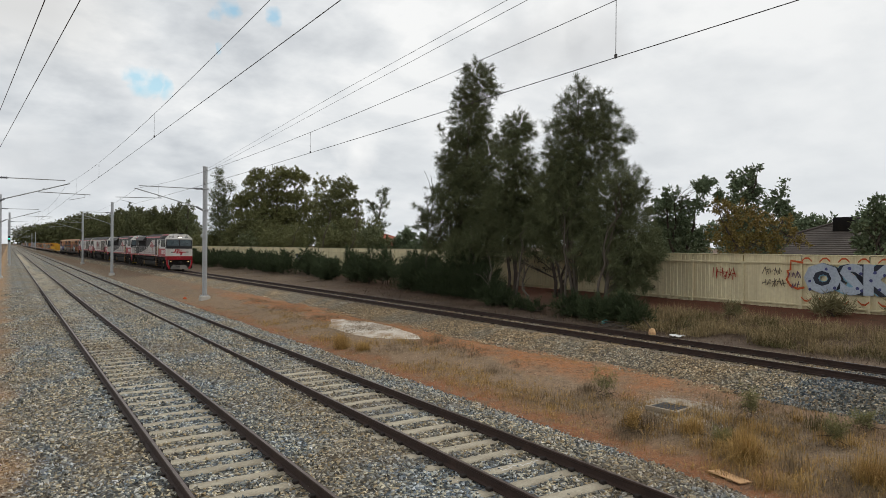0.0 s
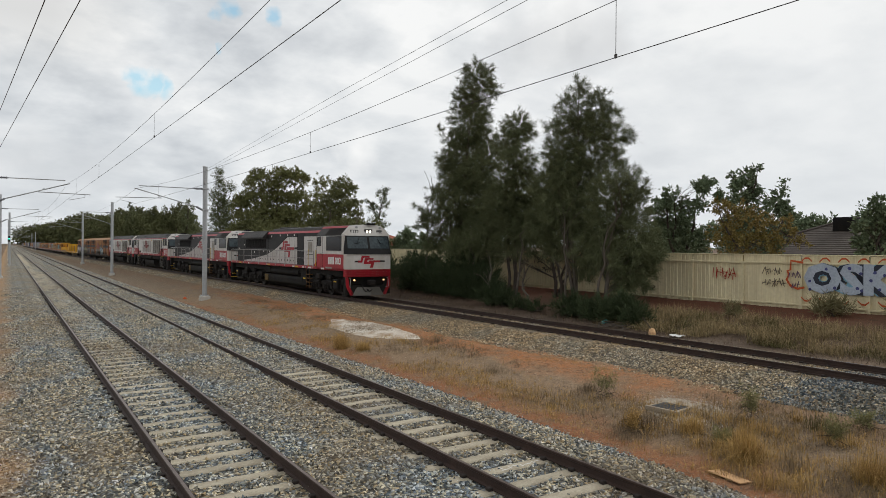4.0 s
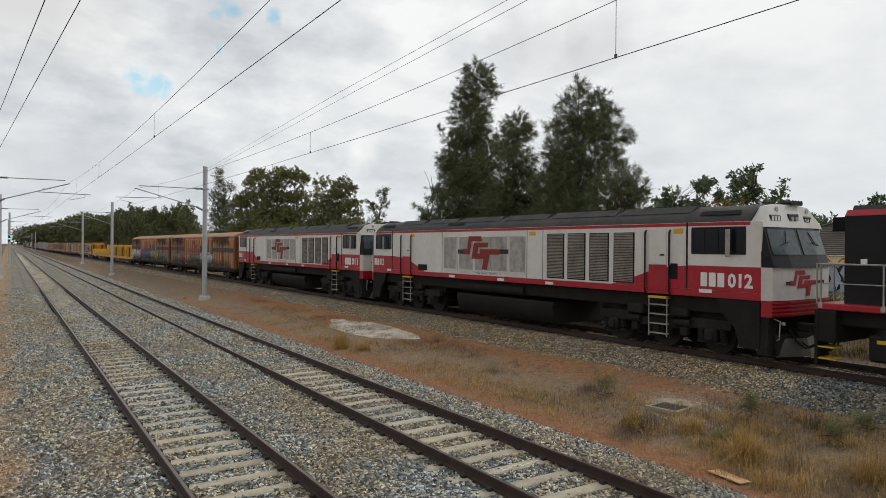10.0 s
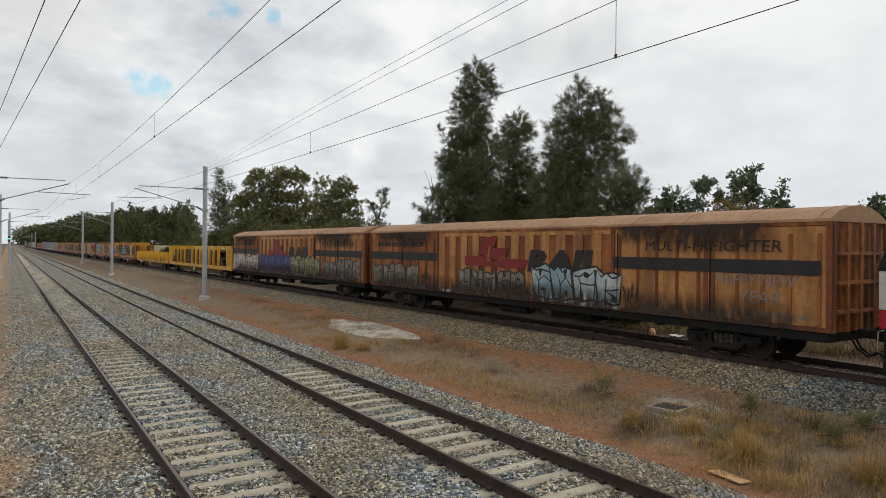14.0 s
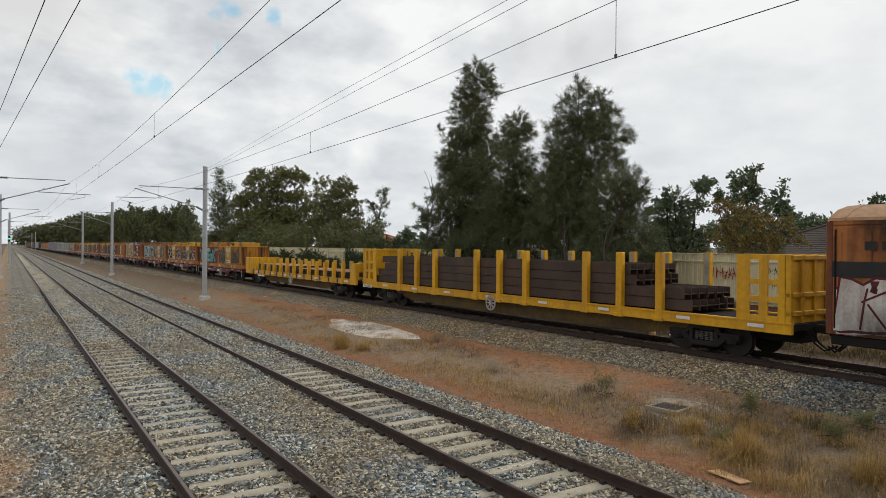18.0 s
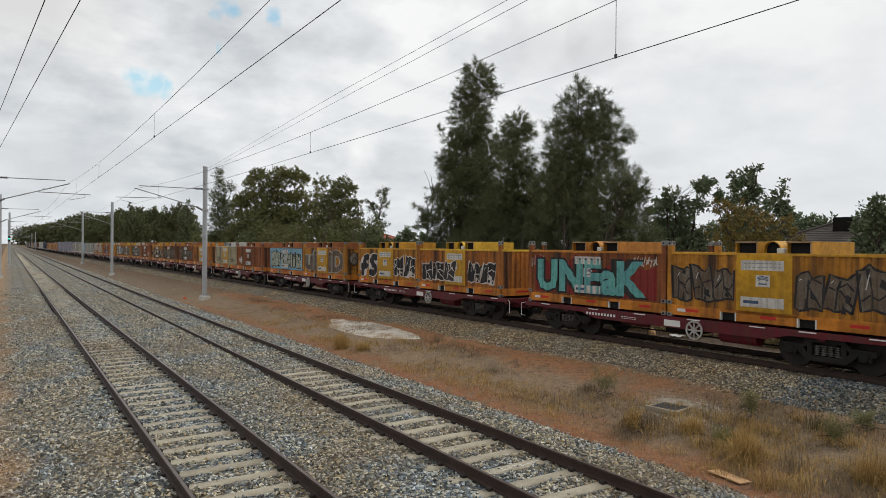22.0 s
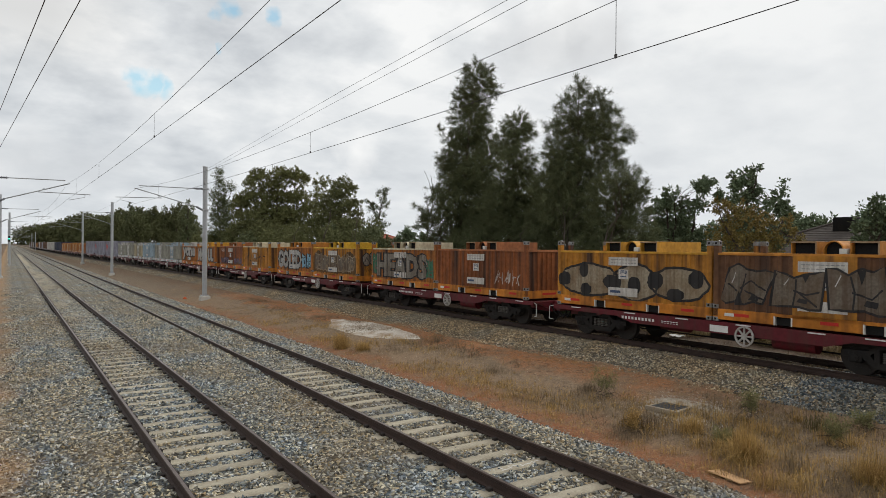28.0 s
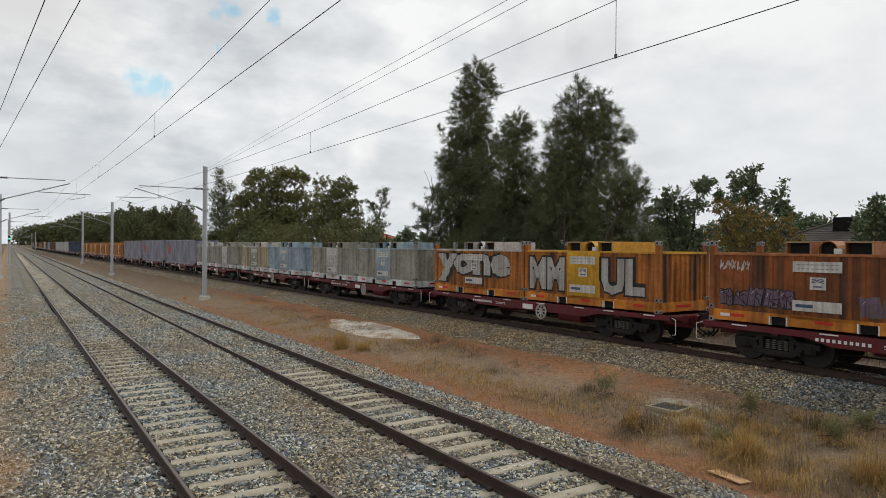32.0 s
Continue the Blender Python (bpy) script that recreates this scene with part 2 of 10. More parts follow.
def ground_material():
    """Red-brown earth with dry straw-coloured litter and greyer patches."""
    m = bpy.data.materials.new("dry_earth")
    m.use_nodes = True
    nt = m.node_tree
    N, L = nt.nodes.new, nt.links.new
    b = nt.nodes["Principled BSDF"]
    b.inputs["Roughness"].default_value = 0.95
    b.inputs["Specular IOR Level"].default_value = 0.08
    coord = N("ShaderNodeTexCoord")

    def noise_node(s, d=6):
        n = N("ShaderNodeTexNoise")
        n.inputs["Scale"].default_value, n.inputs["Detail"].default_value = s, d
        L(coord.outputs["Object"], n.inputs["Vector"])
        return n.outputs[0]

    def step(src, lo, hi, top=1.0):
        n = N("ShaderNodeMapRange")
        n.inputs["From Min"].default_value, n.inputs["From Max"].default_value, n.inputs["To Max"].default_value = lo, hi, top
        L(src, n.inputs[0])
        return n.outputs[0]

    def mix(f, a, c):
        n = N("ShaderNodeMix")
        n.data_type = "RGBA"
        L(f, n.inputs[0])
        for i, v in ((6, a), (7, c)):
            if isinstance(v, tuple):
                n.inputs[i].default_value = (*v, 1)
            else:
                L(v, n.inputs[i])
        return n.outputs[2]

    def times(a, c):
        n = N("ShaderNodeMath")
        n.operation = "MULTIPLY"
        L(a, n.inputs[0])
        L(c, n.inputs[1])
        return n.outputs[0]

    # bands along the freight line: bare orange earth at the ballast's toes, brown litter between, dark litter beyond
    # with the trees' shade painted in
    sep = N("ShaderNodeSeparateXYZ")
    L(coord.outputs["Object"], sep.inputs[0])

    def sums(a, k, c):
        n = N("ShaderNodeMath")
        n.operation = "MULTIPLY_ADD"
        L(a, n.inputs[0])
        n.inputs[1].default_value = k
        if isinstance(c, float):
            n.inputs[2].default_value = c
        else:
            L(c, n.inputs[2])
        return n.outputs[0]

    off = sums(sep.outputs[1], -LEAN, sep.outputs[0])
    off = sums(noise_node(0.45), 3.4, off)
    off = sums(off, 0.05, 0.05 * (8 - 1.7 - BED + 20 * LEAN))
    ramp = N("ShaderNodeValToRGB")
    bands = ((0.0, (0.27, 0.105, 0.046)), (0.05, (0.26, 0.118, 0.058)), (0.085, (0.25, 0.168, 0.105)), (0.17, (0.275, 0.195, 0.13)), (0.205, (0.36, 0.152, 0.064)),
             (0.25, (0.36, 0.158, 0.068)), (0.30, (0.31, 0.225, 0.15)), (0.46, (0.18, 0.142, 0.112)), (0.56, (0.085, 0.062, 0.046)), (0.72, (0.090, 0.050, 0.033)), (0.82, (0.115, 0.044, 0.026)))
    for i, (p, c) in enumerate(bands):
        el = ramp.color_ramp.elements[i] if i < 2 else ramp.color_ramp.elements.new(p)
        el.position, el.color = p, (*c, 1)
    L(off, ramp.inputs[0])
    col = ramp.outputs[0]
    near = sums(noise_node(0.5), -6.0, sep.outputs[1])
    col = mix(times(step(near, 9.5, 6.0, 0.75), step(off, 0.06, 0.10)), col, (0.215, 0.160, 0.112))
    far = sums(noise_node(0.16), 34.0, sep.outputs[1])
    col = mix(step(far, 58.0, 76.0, 0.8), col, (0.165, 0.13, 0.095))
    col = mix(times(step(noise_node(1.7), 0.48, 0.66, 0.6), step(off, 0.52, 0.40)), col, (0.19, 0.14, 0.092))
    col = mix(step(noise_node(6), 0.52, 0.68, 0.6), col, (0.075, 0.05, 0.034))
    col = mix(step(noise_node(26), 0.50, 0.66, 0.7), col, (0.075, 0.050, 0.034))
    col = mix(step(noise_node(130, 2), 0.55, 0.66, 0.6), col, (0.045, 0.032, 0.024))
    col = mix(times(step(noise_node(60, 3), 0.56, 0.66, 0.85), step(off, 0.52, 0.40)), col, (0.34, 0.275, 0.195))
    L(col, b.inputs["Base Color"])
    bp = N("ShaderNodeBump")
    bp.inputs["Strength"].default_value, bp.inputs["Distance"].default_value = 0.8, 0.03
    L(noise_node(28), bp.inputs["Height"])
    L(bp.outputs[0], b.inputs["Normal"])
    return m


# ---------------------------------------------------------------- mesh building
class Shape:
    """Collects faces for one mesh."""

    def __init__(self):
        self.v, self.f, self.cuts = [], [], []

    def add(self, verts, faces):
        n = len(self.v)
        self.cuts.append((n, len(self.f)))
        self.v += [tuple(p) for p in verts]
        self.f += [tuple(i + n for i in f) for f in faces]
        return self

    def box(self, x0, x1, y0, y1, z0, z1, c=0.0):
        """A box, its edges cut off by c."""
        if x0 > x1: x0, x1 = x1, x0
        if y0 > y1: y0, y1 = y1, y0
        if z0 > z1: z0, z1 = z1, z0
        if c <= 0:
            v = [(x, y, z) for z in (z0, z1) for y in (y0, y1) for x in (x0, x1)]
            return self.add(v, [(0, 2, 3, 1), (4, 5, 7, 6), (0, 1, 5, 4), (2, 6, 7, 3), (0, 4, 6, 2), (1, 3, 7, 5)])
        c = min(c, (x1 - x0) * 0.45, (y1 - y0) * 0.45, (z1 - z0) * 0.45)
        v, at = [], {}
        for sx in (0, 1):
            for sy in (0, 1):
                for sz in (0, 1):
                    p = [(x0, x1)[sx], (y0, y1)[sy], (z0, z1)[sz]]
                    q = [p[0] + (c, -c)[sx], p[1] + (c, -c)[sy], p[2] + (c, -c)[sz]]
                    for ax in range(3):
                        w = list(q)
                        w[ax] = p[ax]
                        at[sx, sy, sz, ax] = len(v)
                        v.append(tuple(w))
        f = []
        for ax in range(3):
            o1, o2 = (ax + 1) % 3, (ax + 2) % 3
            for s in (0, 1):
                ring = []
                for a, b in ((0, 0), (1, 0), (1, 1), (0, 1)):
                    k = [0, 0, 0]
                    k[ax], k[o1], k[o2] = s, a, b
                    ring.append(at[(*k, ax)])
                f.append(tuple(ring if s else ring[::-1]))
            for a in (0, 1):
                for b in (0, 1):
                    k0, k1 = [0, 0, 0], [0, 0, 0]
                    k0[o1] = k1[o1] = a
                    k0[o2] = k1[o2] = b
                    k1[ax] = 1
                    q = (at[(*k0, o1)], at[(*k1, o1)], at[(*k1, o2)], at[(*k0, o2)])
                    f.append(q if a == b else q[::-1])
        for s in ((0, 0, 0), (0, 0, 1), (0, 1, 0), (0, 1, 1), (1, 0, 0), (1, 0, 1), (1, 1, 0), (1, 1, 1)):
            t = (at[(*s, 0)], at[(*s, 1)], at[(*s, 2)])
            f.append(t if sum(s) % 2 else t[::-1])
        return self.add(v, f)

    def prism(self, profile, a0, a1, axis="y", caps=True):
        """A closed outline pushed along an axis: (x, z) along y, (y, z) along x, (x, y) along z."""
        put = {"y": lambda p, a: (p[0], a, p[1]), "x": lambda p, a: (a, p[0], p[1]), "z": lambda p, a: (p[0], p[1], a)}[axis]
        n = len(profile)
        v = [put(p, a0) for p in profile] + [put(p, a1) for p in profile]
        f = [(i, (i + 1) % n, (i + 1) % n + n, i + n) for i in range(n)]
        if caps:
            f += [tuple(range(n))[::-1], tuple(range(n, 2 * n))]
        return self.add(v, f)

    def tube(self, points, radii, n=8, caps=True):
        """A round tube along points."""
        pts = [Vector(p) for p in points]
        if isinstance(radii, (int, float)):
            radii = [radii] * len(pts)
        v, f = [], []
        side = None
        for i, p in enumerate(pts):
            d = (pts[min(i + 1, len(pts) - 1)] - pts[max(i - 1, 0)]).normalized()
            if side is None:
                side = d.orthogonal().normalized()
            side = (side - d * side.dot(d)).normalized()
            up = d.cross(side)
            for k in range(n):
                a = 2 * math.pi * k / n
                v.append(p + (side * math.cos(a) + up * math.sin(a)) * radii[i])
        for i in range(len(pts) - 1):
            for k in range(n):
                f.append((i * n + k, i * n + (k + 1) % n, (i + 1) * n + (k + 1) % n, (i + 1) * n + k))
        if caps:
            f += [tuple(range(n))[::-1], tuple(range((len(pts) - 1) * n, len(pts) * n))]
        return self.add(v, f)

    def disc(self, centre, axis, r, depth, n=20, hole=0.0):
        """A flat round plate about an axis, with or without a hole."""
        c = Vector(centre)
        d = {"x": Vector((1, 0, 0)), "y": Vector((0, 1, 0)), "z": Vector((0, 0, 1))}[axis] * depth * 0.5
        if not hole:
            return self.tube([c - d, c + d], r, n)
        side = d.orthogonal().normalized()
        up = d.normalized().cross(side)
        v, f = [], []
        for k in range(n):
            w = side * math.cos(2 * math.pi * k / n) + up * math.sin(2 * math.pi * k / n)
            v += [c - d + w * r, c + d + w * r, c + d + w * hole, c - d + w * hole]
        for k in range(n):
            a, b = 4 * k, 4 * ((k + 1) % n)
            f += [(a + i, b + i, b + (i + 1) % 4, a + (i + 1) % 4) for i in range(4)]
        return self.add(v, f)

    def corrugated(self, x, y0, y1, z0, z1, pitch, depth, side=-1, axis="x"):
        """A sheet with upright trapezoid folds, facing side along the axis."""
        n = max(1, round(abs(y1 - y0) / pitch))
        p = (y1 - y0) / n
        line = []
        for i in range(n):
            for u, w in ((0, 0), (0.32, 0), (0.42, 1), (0.90, 1)):
                line.append((y0 + (i + u) * p, x - side * depth * w))
        line.append((y1, x))
        v, f = [], []
        for a, b in line:
            for z in (z0, z1):
                v.append((b, a, z) if axis == "x" else (a, b, z))
        for i in range(len(line) - 1):
            f.append((2 * i, 2 * i + 2, 2 * i + 3, 2 * i + 1))
        return self.add(v, f)

    def panel(self, outline, x, thick, axis="x"):
        """A flat plate with an outline of (y, z) points."""
        return self.prism(outline, x, x + thick, axis)


def mesh_of(name, shape, mat, smooth=False):
    me = bpy.data.meshes.new(name)
    me.from_pydata(shape.v, [], shape.f)
    for m in (mat if isinstance(mat, (list, tuple)) else [mat]):
        me.materials.append(m)
    bm = bmesh.new()
    bm.from_mesh(me)
    bmesh.ops.recalc_face_normals(bm, faces=bm.faces)
    bm.to_mesh(me)
    bm.free()
    if smooth:
        me.polygons.foreach_set("use_smooth", [True] * len(me.polygons))
        me.set_sharp_from_angle(angle=radians(38))
    return me


def part(name, shape, mat, parent, label="", smooth=False):
    """One mesh part under a thing or under a part."""
    ob = new(name, mesh_of(name, shape, mat, smooth))
    ob.parent = parent
    if label:
        ob["label"] = label
    return ob


def pieces(name, shape, mat, parent, label="", smooth=False):
    """Each form that went into the shape becomes a part of its own."""
    made = []
    ends = shape.cuts[1:] + [(len(shape.v), len(shape.f))]
    for (v0, f0), (v1, f1) in zip(shape.cuts, ends):
        s = Shape()
        s.add(shape.v[v0:v1], [tuple(i - v0 for i in f) for f in shape.f[f0:f1]])
        made.append(part(name, s, mat, parent, label, smooth))
    return made


def thing(name, label, category, group="", kind="", at=None):
    ob = new(name)
    ob.empty_display_size = 0.3
    if at is not None:
        ob.matrix_basis = at
    return tagged(ob, label, category, group, kind)


def raw_mesh(name, verts, faces, mat, smooth=False):
    """A mesh of many loose pieces from number arrays; every face has the same count of corners."""
    verts, faces = np.asarray(verts, np.float32), np.asarray(faces, np.int32)
    me = bpy.data.meshes.new(name)
    k = faces.shape[1]
    me.vertices.add(len(verts))
    me.vertices.foreach_set("co", verts.ravel())
    me.loops.add(faces.size)
    me.loops.foreach_set("vertex_index", faces.ravel())
    me.polygons.add(len(faces))
    me.polygons.foreach_set("loop_start", np.arange(len(faces), dtype=np.int32) * k)
    me.polygons.foreach_set("use_smooth", np.full(len(faces), smooth, bool))
    me.update(calc_edges=True)
    me.validate()
    me.materials.append(mat)
    return me


# ---------------------------------------------------------------- the plan
X1, X2, GAUGE = 2.984, 7.0035, 1.67          # the two suburban tracks, their rails' spacing
BED, LEAN, FREIGHT_Z = 17.36, -0.0195, 0.53  # the freight line, which draws nearer with distance


def line_x(y):
    """The middle of the freight line."""
    if y <= 200:
        return BED + LEAN * (y - 20)
    x = BED + LEAN * 180
    return x - 1.0 * (1 - math.exp((y - 200) * LEAN / 1.0))


def line_pose(y, length):
    """Where a vehicle of that length stands whose front is at y."""
    a, b = line_x(y), line_x(y + length)
    return pose(a, y, FREIGHT_Z, 0, 0, math.degrees(math.atan2(a - b, length)))


def ground_z(x, y):
    toe = line_x(max(y, -60)) - 2.6
    if x < -1.5:
        z = -0.45
    elif x < 9.7:
        z = -0.55
    elif x < toe:
        u = (x - 9.7) / (toe - 9.7)
        z = -0.42 + 0.44 * (3 * u * u - 2 * u ** 3)
    else:
        w = x - line_x(max(y, -60))
        z = 0.02
        for (a, za), (b, zb) in zip(((-2.6, 0.02), (2.4, 0.28), (5.5, 0.62), (9.6, 1.0), (30, 1.1)), ((2.4, 0.28), (5.5, 0.62), (9.6, 1.0), (30, 1.1), (9e9, 1.1))):
            if a <= w <= b:
                z = za + (zb - za) * (w - a) / (b - a)
    return z


def build_ground():
    xs = [-3000, -400, -60, -12, -4, -1.5, 9.6] + [9.8 + 0.3 * i for i in range(64)] + [30, 34, 40, 55, 90, 200, 600, 3000]
    ys = [-400, -100, -40, -12] + [-6 + 0.4 * i for i in range(130)] + [47, 50, 55, 60, 68, 76, 86, 100, 120, 140, 160, 200, 260, 340, 440, 600, 1000, 2000, 4500]
    v, f = [], []
    for y in ys:
        for x in xs:
            z = ground_z(x, y)
            if 9.7 < x < 60 and -6 < y < 60:
                z += 0.05 * noise.noise((x * 0.6, y * 0.6, 0)) + 0.025 * noise.noise((x * 2.1, y * 2.1, 5))
            v.append((x, y, z))
    n = len(xs)
    for j in range(len(ys) - 1):
        for i in range(n - 1):
            f.append((j * n + i, j * n + i + 1, (j + 1) * n + i + 1, (j + 1) * n + i))
    ob = new("ground", raw_mesh("ground", v, f, ground_material(), True))
    tagged(ob, "red-brown dry earth with straw litter beside the tracks", "ground", kind="structure")


build_ground()

GREYS = [(0.202, 0.233, 0.264), (0.085, 0.098, 0.106), (0.507, 0.498, 0.456), (0.313, 0.322, 0.309), (0.112, 0.119, 0.123), (0.434, 0.385, 0.288), (0.243, 0.242, 0.212), (0.608, 0.562, 0.447), (0.159, 0.154, 0.141), (0.334, 0.271, 0.180), (0.232, 0.244, 0.255), (0.072, 0.071, 0.066)]
TANS = [(0.342, 0.262, 0.168), (0.235, 0.185, 0.128), (0.430, 0.343, 0.230), (0.165, 0.138, 0.104), (0.319, 0.238, 0.150), (0.176, 0.129, 0.083), (0.540, 0.419, 0.277), (0.098, 0.085, 0.070), (0.382, 0.310, 0.215), (0.140, 0.117, 0.090), (0.64, 0.56, 0.44)]
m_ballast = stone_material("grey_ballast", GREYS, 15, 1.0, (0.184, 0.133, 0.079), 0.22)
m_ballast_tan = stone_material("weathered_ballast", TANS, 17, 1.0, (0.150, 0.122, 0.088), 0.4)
m_stone = stone_material("loose_grey_stone", GREYS + [(0.600, 0.600, 0.598)], 5, 0, (0.190, 0.136, 0.082), 0.22, islands=True)
m_stone_tan = stone_material("loose_tan_stone", TANS, 5, 0, (0.177, 0.143, 0.102), 0.4, islands=True)
m_stone_blue = stone_material("fresh_blue_stone", [tuple(0.6 * v for v in c) for c in GREYS[:5]], 5, 0, islands=True)
m_rail = material("rusty_rail_steel", (0.037, 0.023, 0.019), 0.65, 0.1, (0.060, 0.036, 0.027), 4, 0.6, 0.2)
m_railtop = material("worn_rail_head", (0.16, 0.12, 0.10), 0.35, 0.7, (0.10, 0.065, 0.05), 3, 0.7)
m_railshine = material("polished_rail_head", (0.55, 0.55, 0.55), 0.22, 1.0, (0.4, 0.39, 0.38), 2, 0.5)
m_concrete = material("sleeper_concrete", (0.43, 0.39, 0.30), 0.9, 0, (0.27, 0.23, 0.17), 2.5, 0.7, 0.4, 70, each=0.14)
m_clip = material("rail_clip_iron", (0.045, 0.036, 0.032), 0.7, 0.3)
m_footing = material("footing_concrete", (0.52, 0.50, 0.46), 0.9, 0, (0.40, 0.38, 0.34), 3, 0.6, 0.4)


def metro_z(x, y):
    """The top of the ballast of the suburban tracks."""
    if x < 0.4:
        z = -0.25 - 0.2 * min(1, (0.4 - x) / 1.6)
    elif x < 8.75:
        z = -0.205
    else:
        z = -0.205 - 0.27 * min(1.2, (x - 8.75) / 1.25)
    if abs(x - X2) < 1.5:
        z += 0.055 * min(1, max(0, (y - 18) / 4))
    for c in (X1, X2):
        if GAUGE / 2 + 0.1 < abs(x - c) < 1.75:
            bare = c == X2 and x < c and abs(x - c) < 1.24
            z += 0.055 * (min(1, max(0, (y - 12) / 5)) if bare else 1)
    if abs(x - X1) < 0.8 or (abs(x - X2) < 0.8 and y < 18):
        z += 0.024 * min(1, max(0, (y - 7) / 12))
    if 4.7 < x < 5.25:
        z += 0.05
    return z + 0.02 * noise.noise((x * 1.3, y * 1.3, 2)) + 0.012 * noise.noise((x * 4, y * 4, 7))


def freight_top(w, y):
    """The top of the freight line's ballast, w metres off its middle."""
    z = FREIGHT_Z - 0.20
    if w < -1.6:
        z -= 0.36 * (-1.6 - w) / 1.15
    elif w > 1.6:
        z -= 0.2 * (w - 1.6)
    return z + 0.02 * noise.noise((w * 1.3, y * 1.3, 2)) + 0.012 * noise.noise((w * 4, y * 4, 7))


def build_bed(name, label, xs, top, centre, mat):
    ys = [-40, -10] + [-2 + 0.35 * i for i in range(125)] + [42 + 2 * i for i in range(30)] + [105, 120, 150, 200, 300, 500, 900, 1500]
    v, f, n = [], [], len(xs)
    for y in ys:
        for x in xs:
            v.append((centre(y) + x, y, top(x, y)))
    for j in range(len(ys) - 1):
        for i in range(n - 1):
            f.append((j * n + i, j * n + i + 1, (j + 1) * n + i + 1, (j + 1) * n + i))
    ob = new(name, raw_mesh(name, v, f, mat, True))
    return tagged(ob, label, "ballast", kind="structure")


build_bed("ballast_1", "grey crushed stone ballast under two suburban tracks", [-1.4 + 0.12 * i for i in range(97)], metro_z, lambda y: 0.0, m_ballast)
build_bed("ballast_2", "tan weathered stone ballast under the freight track", [-2.85 + 0.2 * i for i in range(29)], freight_top, line_x, m_ballast_tan)


def scatter_stones(name, label, spots, mat, rng, size=1.0):
    """Loose stones: dented eight-sided lumps."""
    n = len(spots)
    base = np.array([(1, 0, 0), (-1, 0, 0), (0, 1, 0), (0, -1, 0), (0, 0, 1), (0, 0, -1)], float)
    faces = np.array([(0, 2, 4), (2, 1, 4), (1, 3, 4), (3, 0, 4), (2, 0, 5), (1, 2, 5), (3, 1, 5), (0, 3, 5)])
    pts = base[None] * rng.uniform(0.65, 1.25, (n, 6, 1)) + rng.normal(0, 0.22, (n, 6, 3))
    q, _ = np.linalg.qr(rng.normal(size=(n, 3, 3)))
    pts = np.einsum("nij,nkj->nki", q, pts)
    pts *= (size * rng.uniform(0.019, 0.041, (n, 1, 1)) * rng.uniform(0.7, 1.3, (n, 1, 3)))
    pts += np.asarray(spots)[:, None, :]
    f = (faces[None] + 6 * np.arange(n)[:, None, None]).reshape(-1, 3)
    flat = pts.reshape(-1, 3)
    low = flat[f].mean(1)[:, 2] < np.repeat(np.asarray(spots)[:, 2], 8) - 0.001   # faces that lie buried
    ob = new(name, raw_mesh(name, flat, f[~low], mat))
    return tagged(ob, label, "stones", kind="stuff")


def build_stones():
    rng = np.random.default_rng(4)
    spots = []
    while len(spots) < 74000:
        y = 4.0 + 34 * rng.random() ** 1.6
        x = rng.uniform(-0.3, 10.1)
        if x > 2.35 * y - 0.5:
            continue
        bare = min((y + 11.36) % 0.685, -(y + 11.36) % 0.685) < 0.135 and abs(x - X1) < 0.95 or y < 19 and min((y + 11.12) % 0.685, -(y + 11.12) % 0.685) < 0.135 and abs(x - X2) < 0.95
        if bare and rng.random() < 0.94:
            continue
        spots.append((x, y, metro_z(x, y) + rng.uniform(-0.008, 0.020)))
    while len(spots) < 90000:
        y, x = 26 + 40 * rng.random() ** 1.5, rng.uniform(-0.6, 10.1)
        if min((y + 11.36) % 0.685, -(y + 11.36) % 0.685) > 0.135 or abs(x - X1) > 0.95:
            spots.append((x, y, metro_z(x, y) + rng.uniform(0.0, 0.02)))
    scatter_stones("loose_ballast", "loose grey and tan crushed stones between the rails", spots, m_stone, rng, 0.96)
    spots, blue = [], []
    while len(spots) < 34000:
        y = 4.0 + 30 * rng.random() ** 1.4
        w = rng.uniform(-3.1, 0.7)
        (blue if y + 0.7 * rng.normal() < 8.6 and rng.random() < 0.85 else spots).append((line_x(y) + w, y, max(freight_top(w, y), ground_z(line_x(y) + w, y)) + rng.uniform(-0.012, 0.014)))
    for _ in range(6000):
        y, w = rng.uniform(3.6, 8.8), rng.uniform(-3.1, 0.6)
        blue.append((line_x(y) + w, y, max(freight_top(w, y), ground_z(line_x(y) + w, y)) + rng.uniform(-0.008, 0.014)))
    scatter_stones("loose_ballast", "loose tan and grey stones on the freight track's shoulder", spots, m_stone_tan, rng, 0.82)
    scatter_stones("loose_ballast", "fresh blue-grey stones on the freight track's shoulder", blue, m_stone_blue, rng)


build_stones()

RAIL = [(-0.07, -0.172), (0.07, -0.172), (0.07, -0.160), (0.018, -0.140), (0.012, -0.055), (0.036, -0.038), (0.036, -0.006), (0.030, 0.0), (-0.030, 0.0), (-0.036, -0.006), (-0.036, -0.038), (-0.012, -0.055), (-0.018, -0.140), (-0.07, -0.160)]


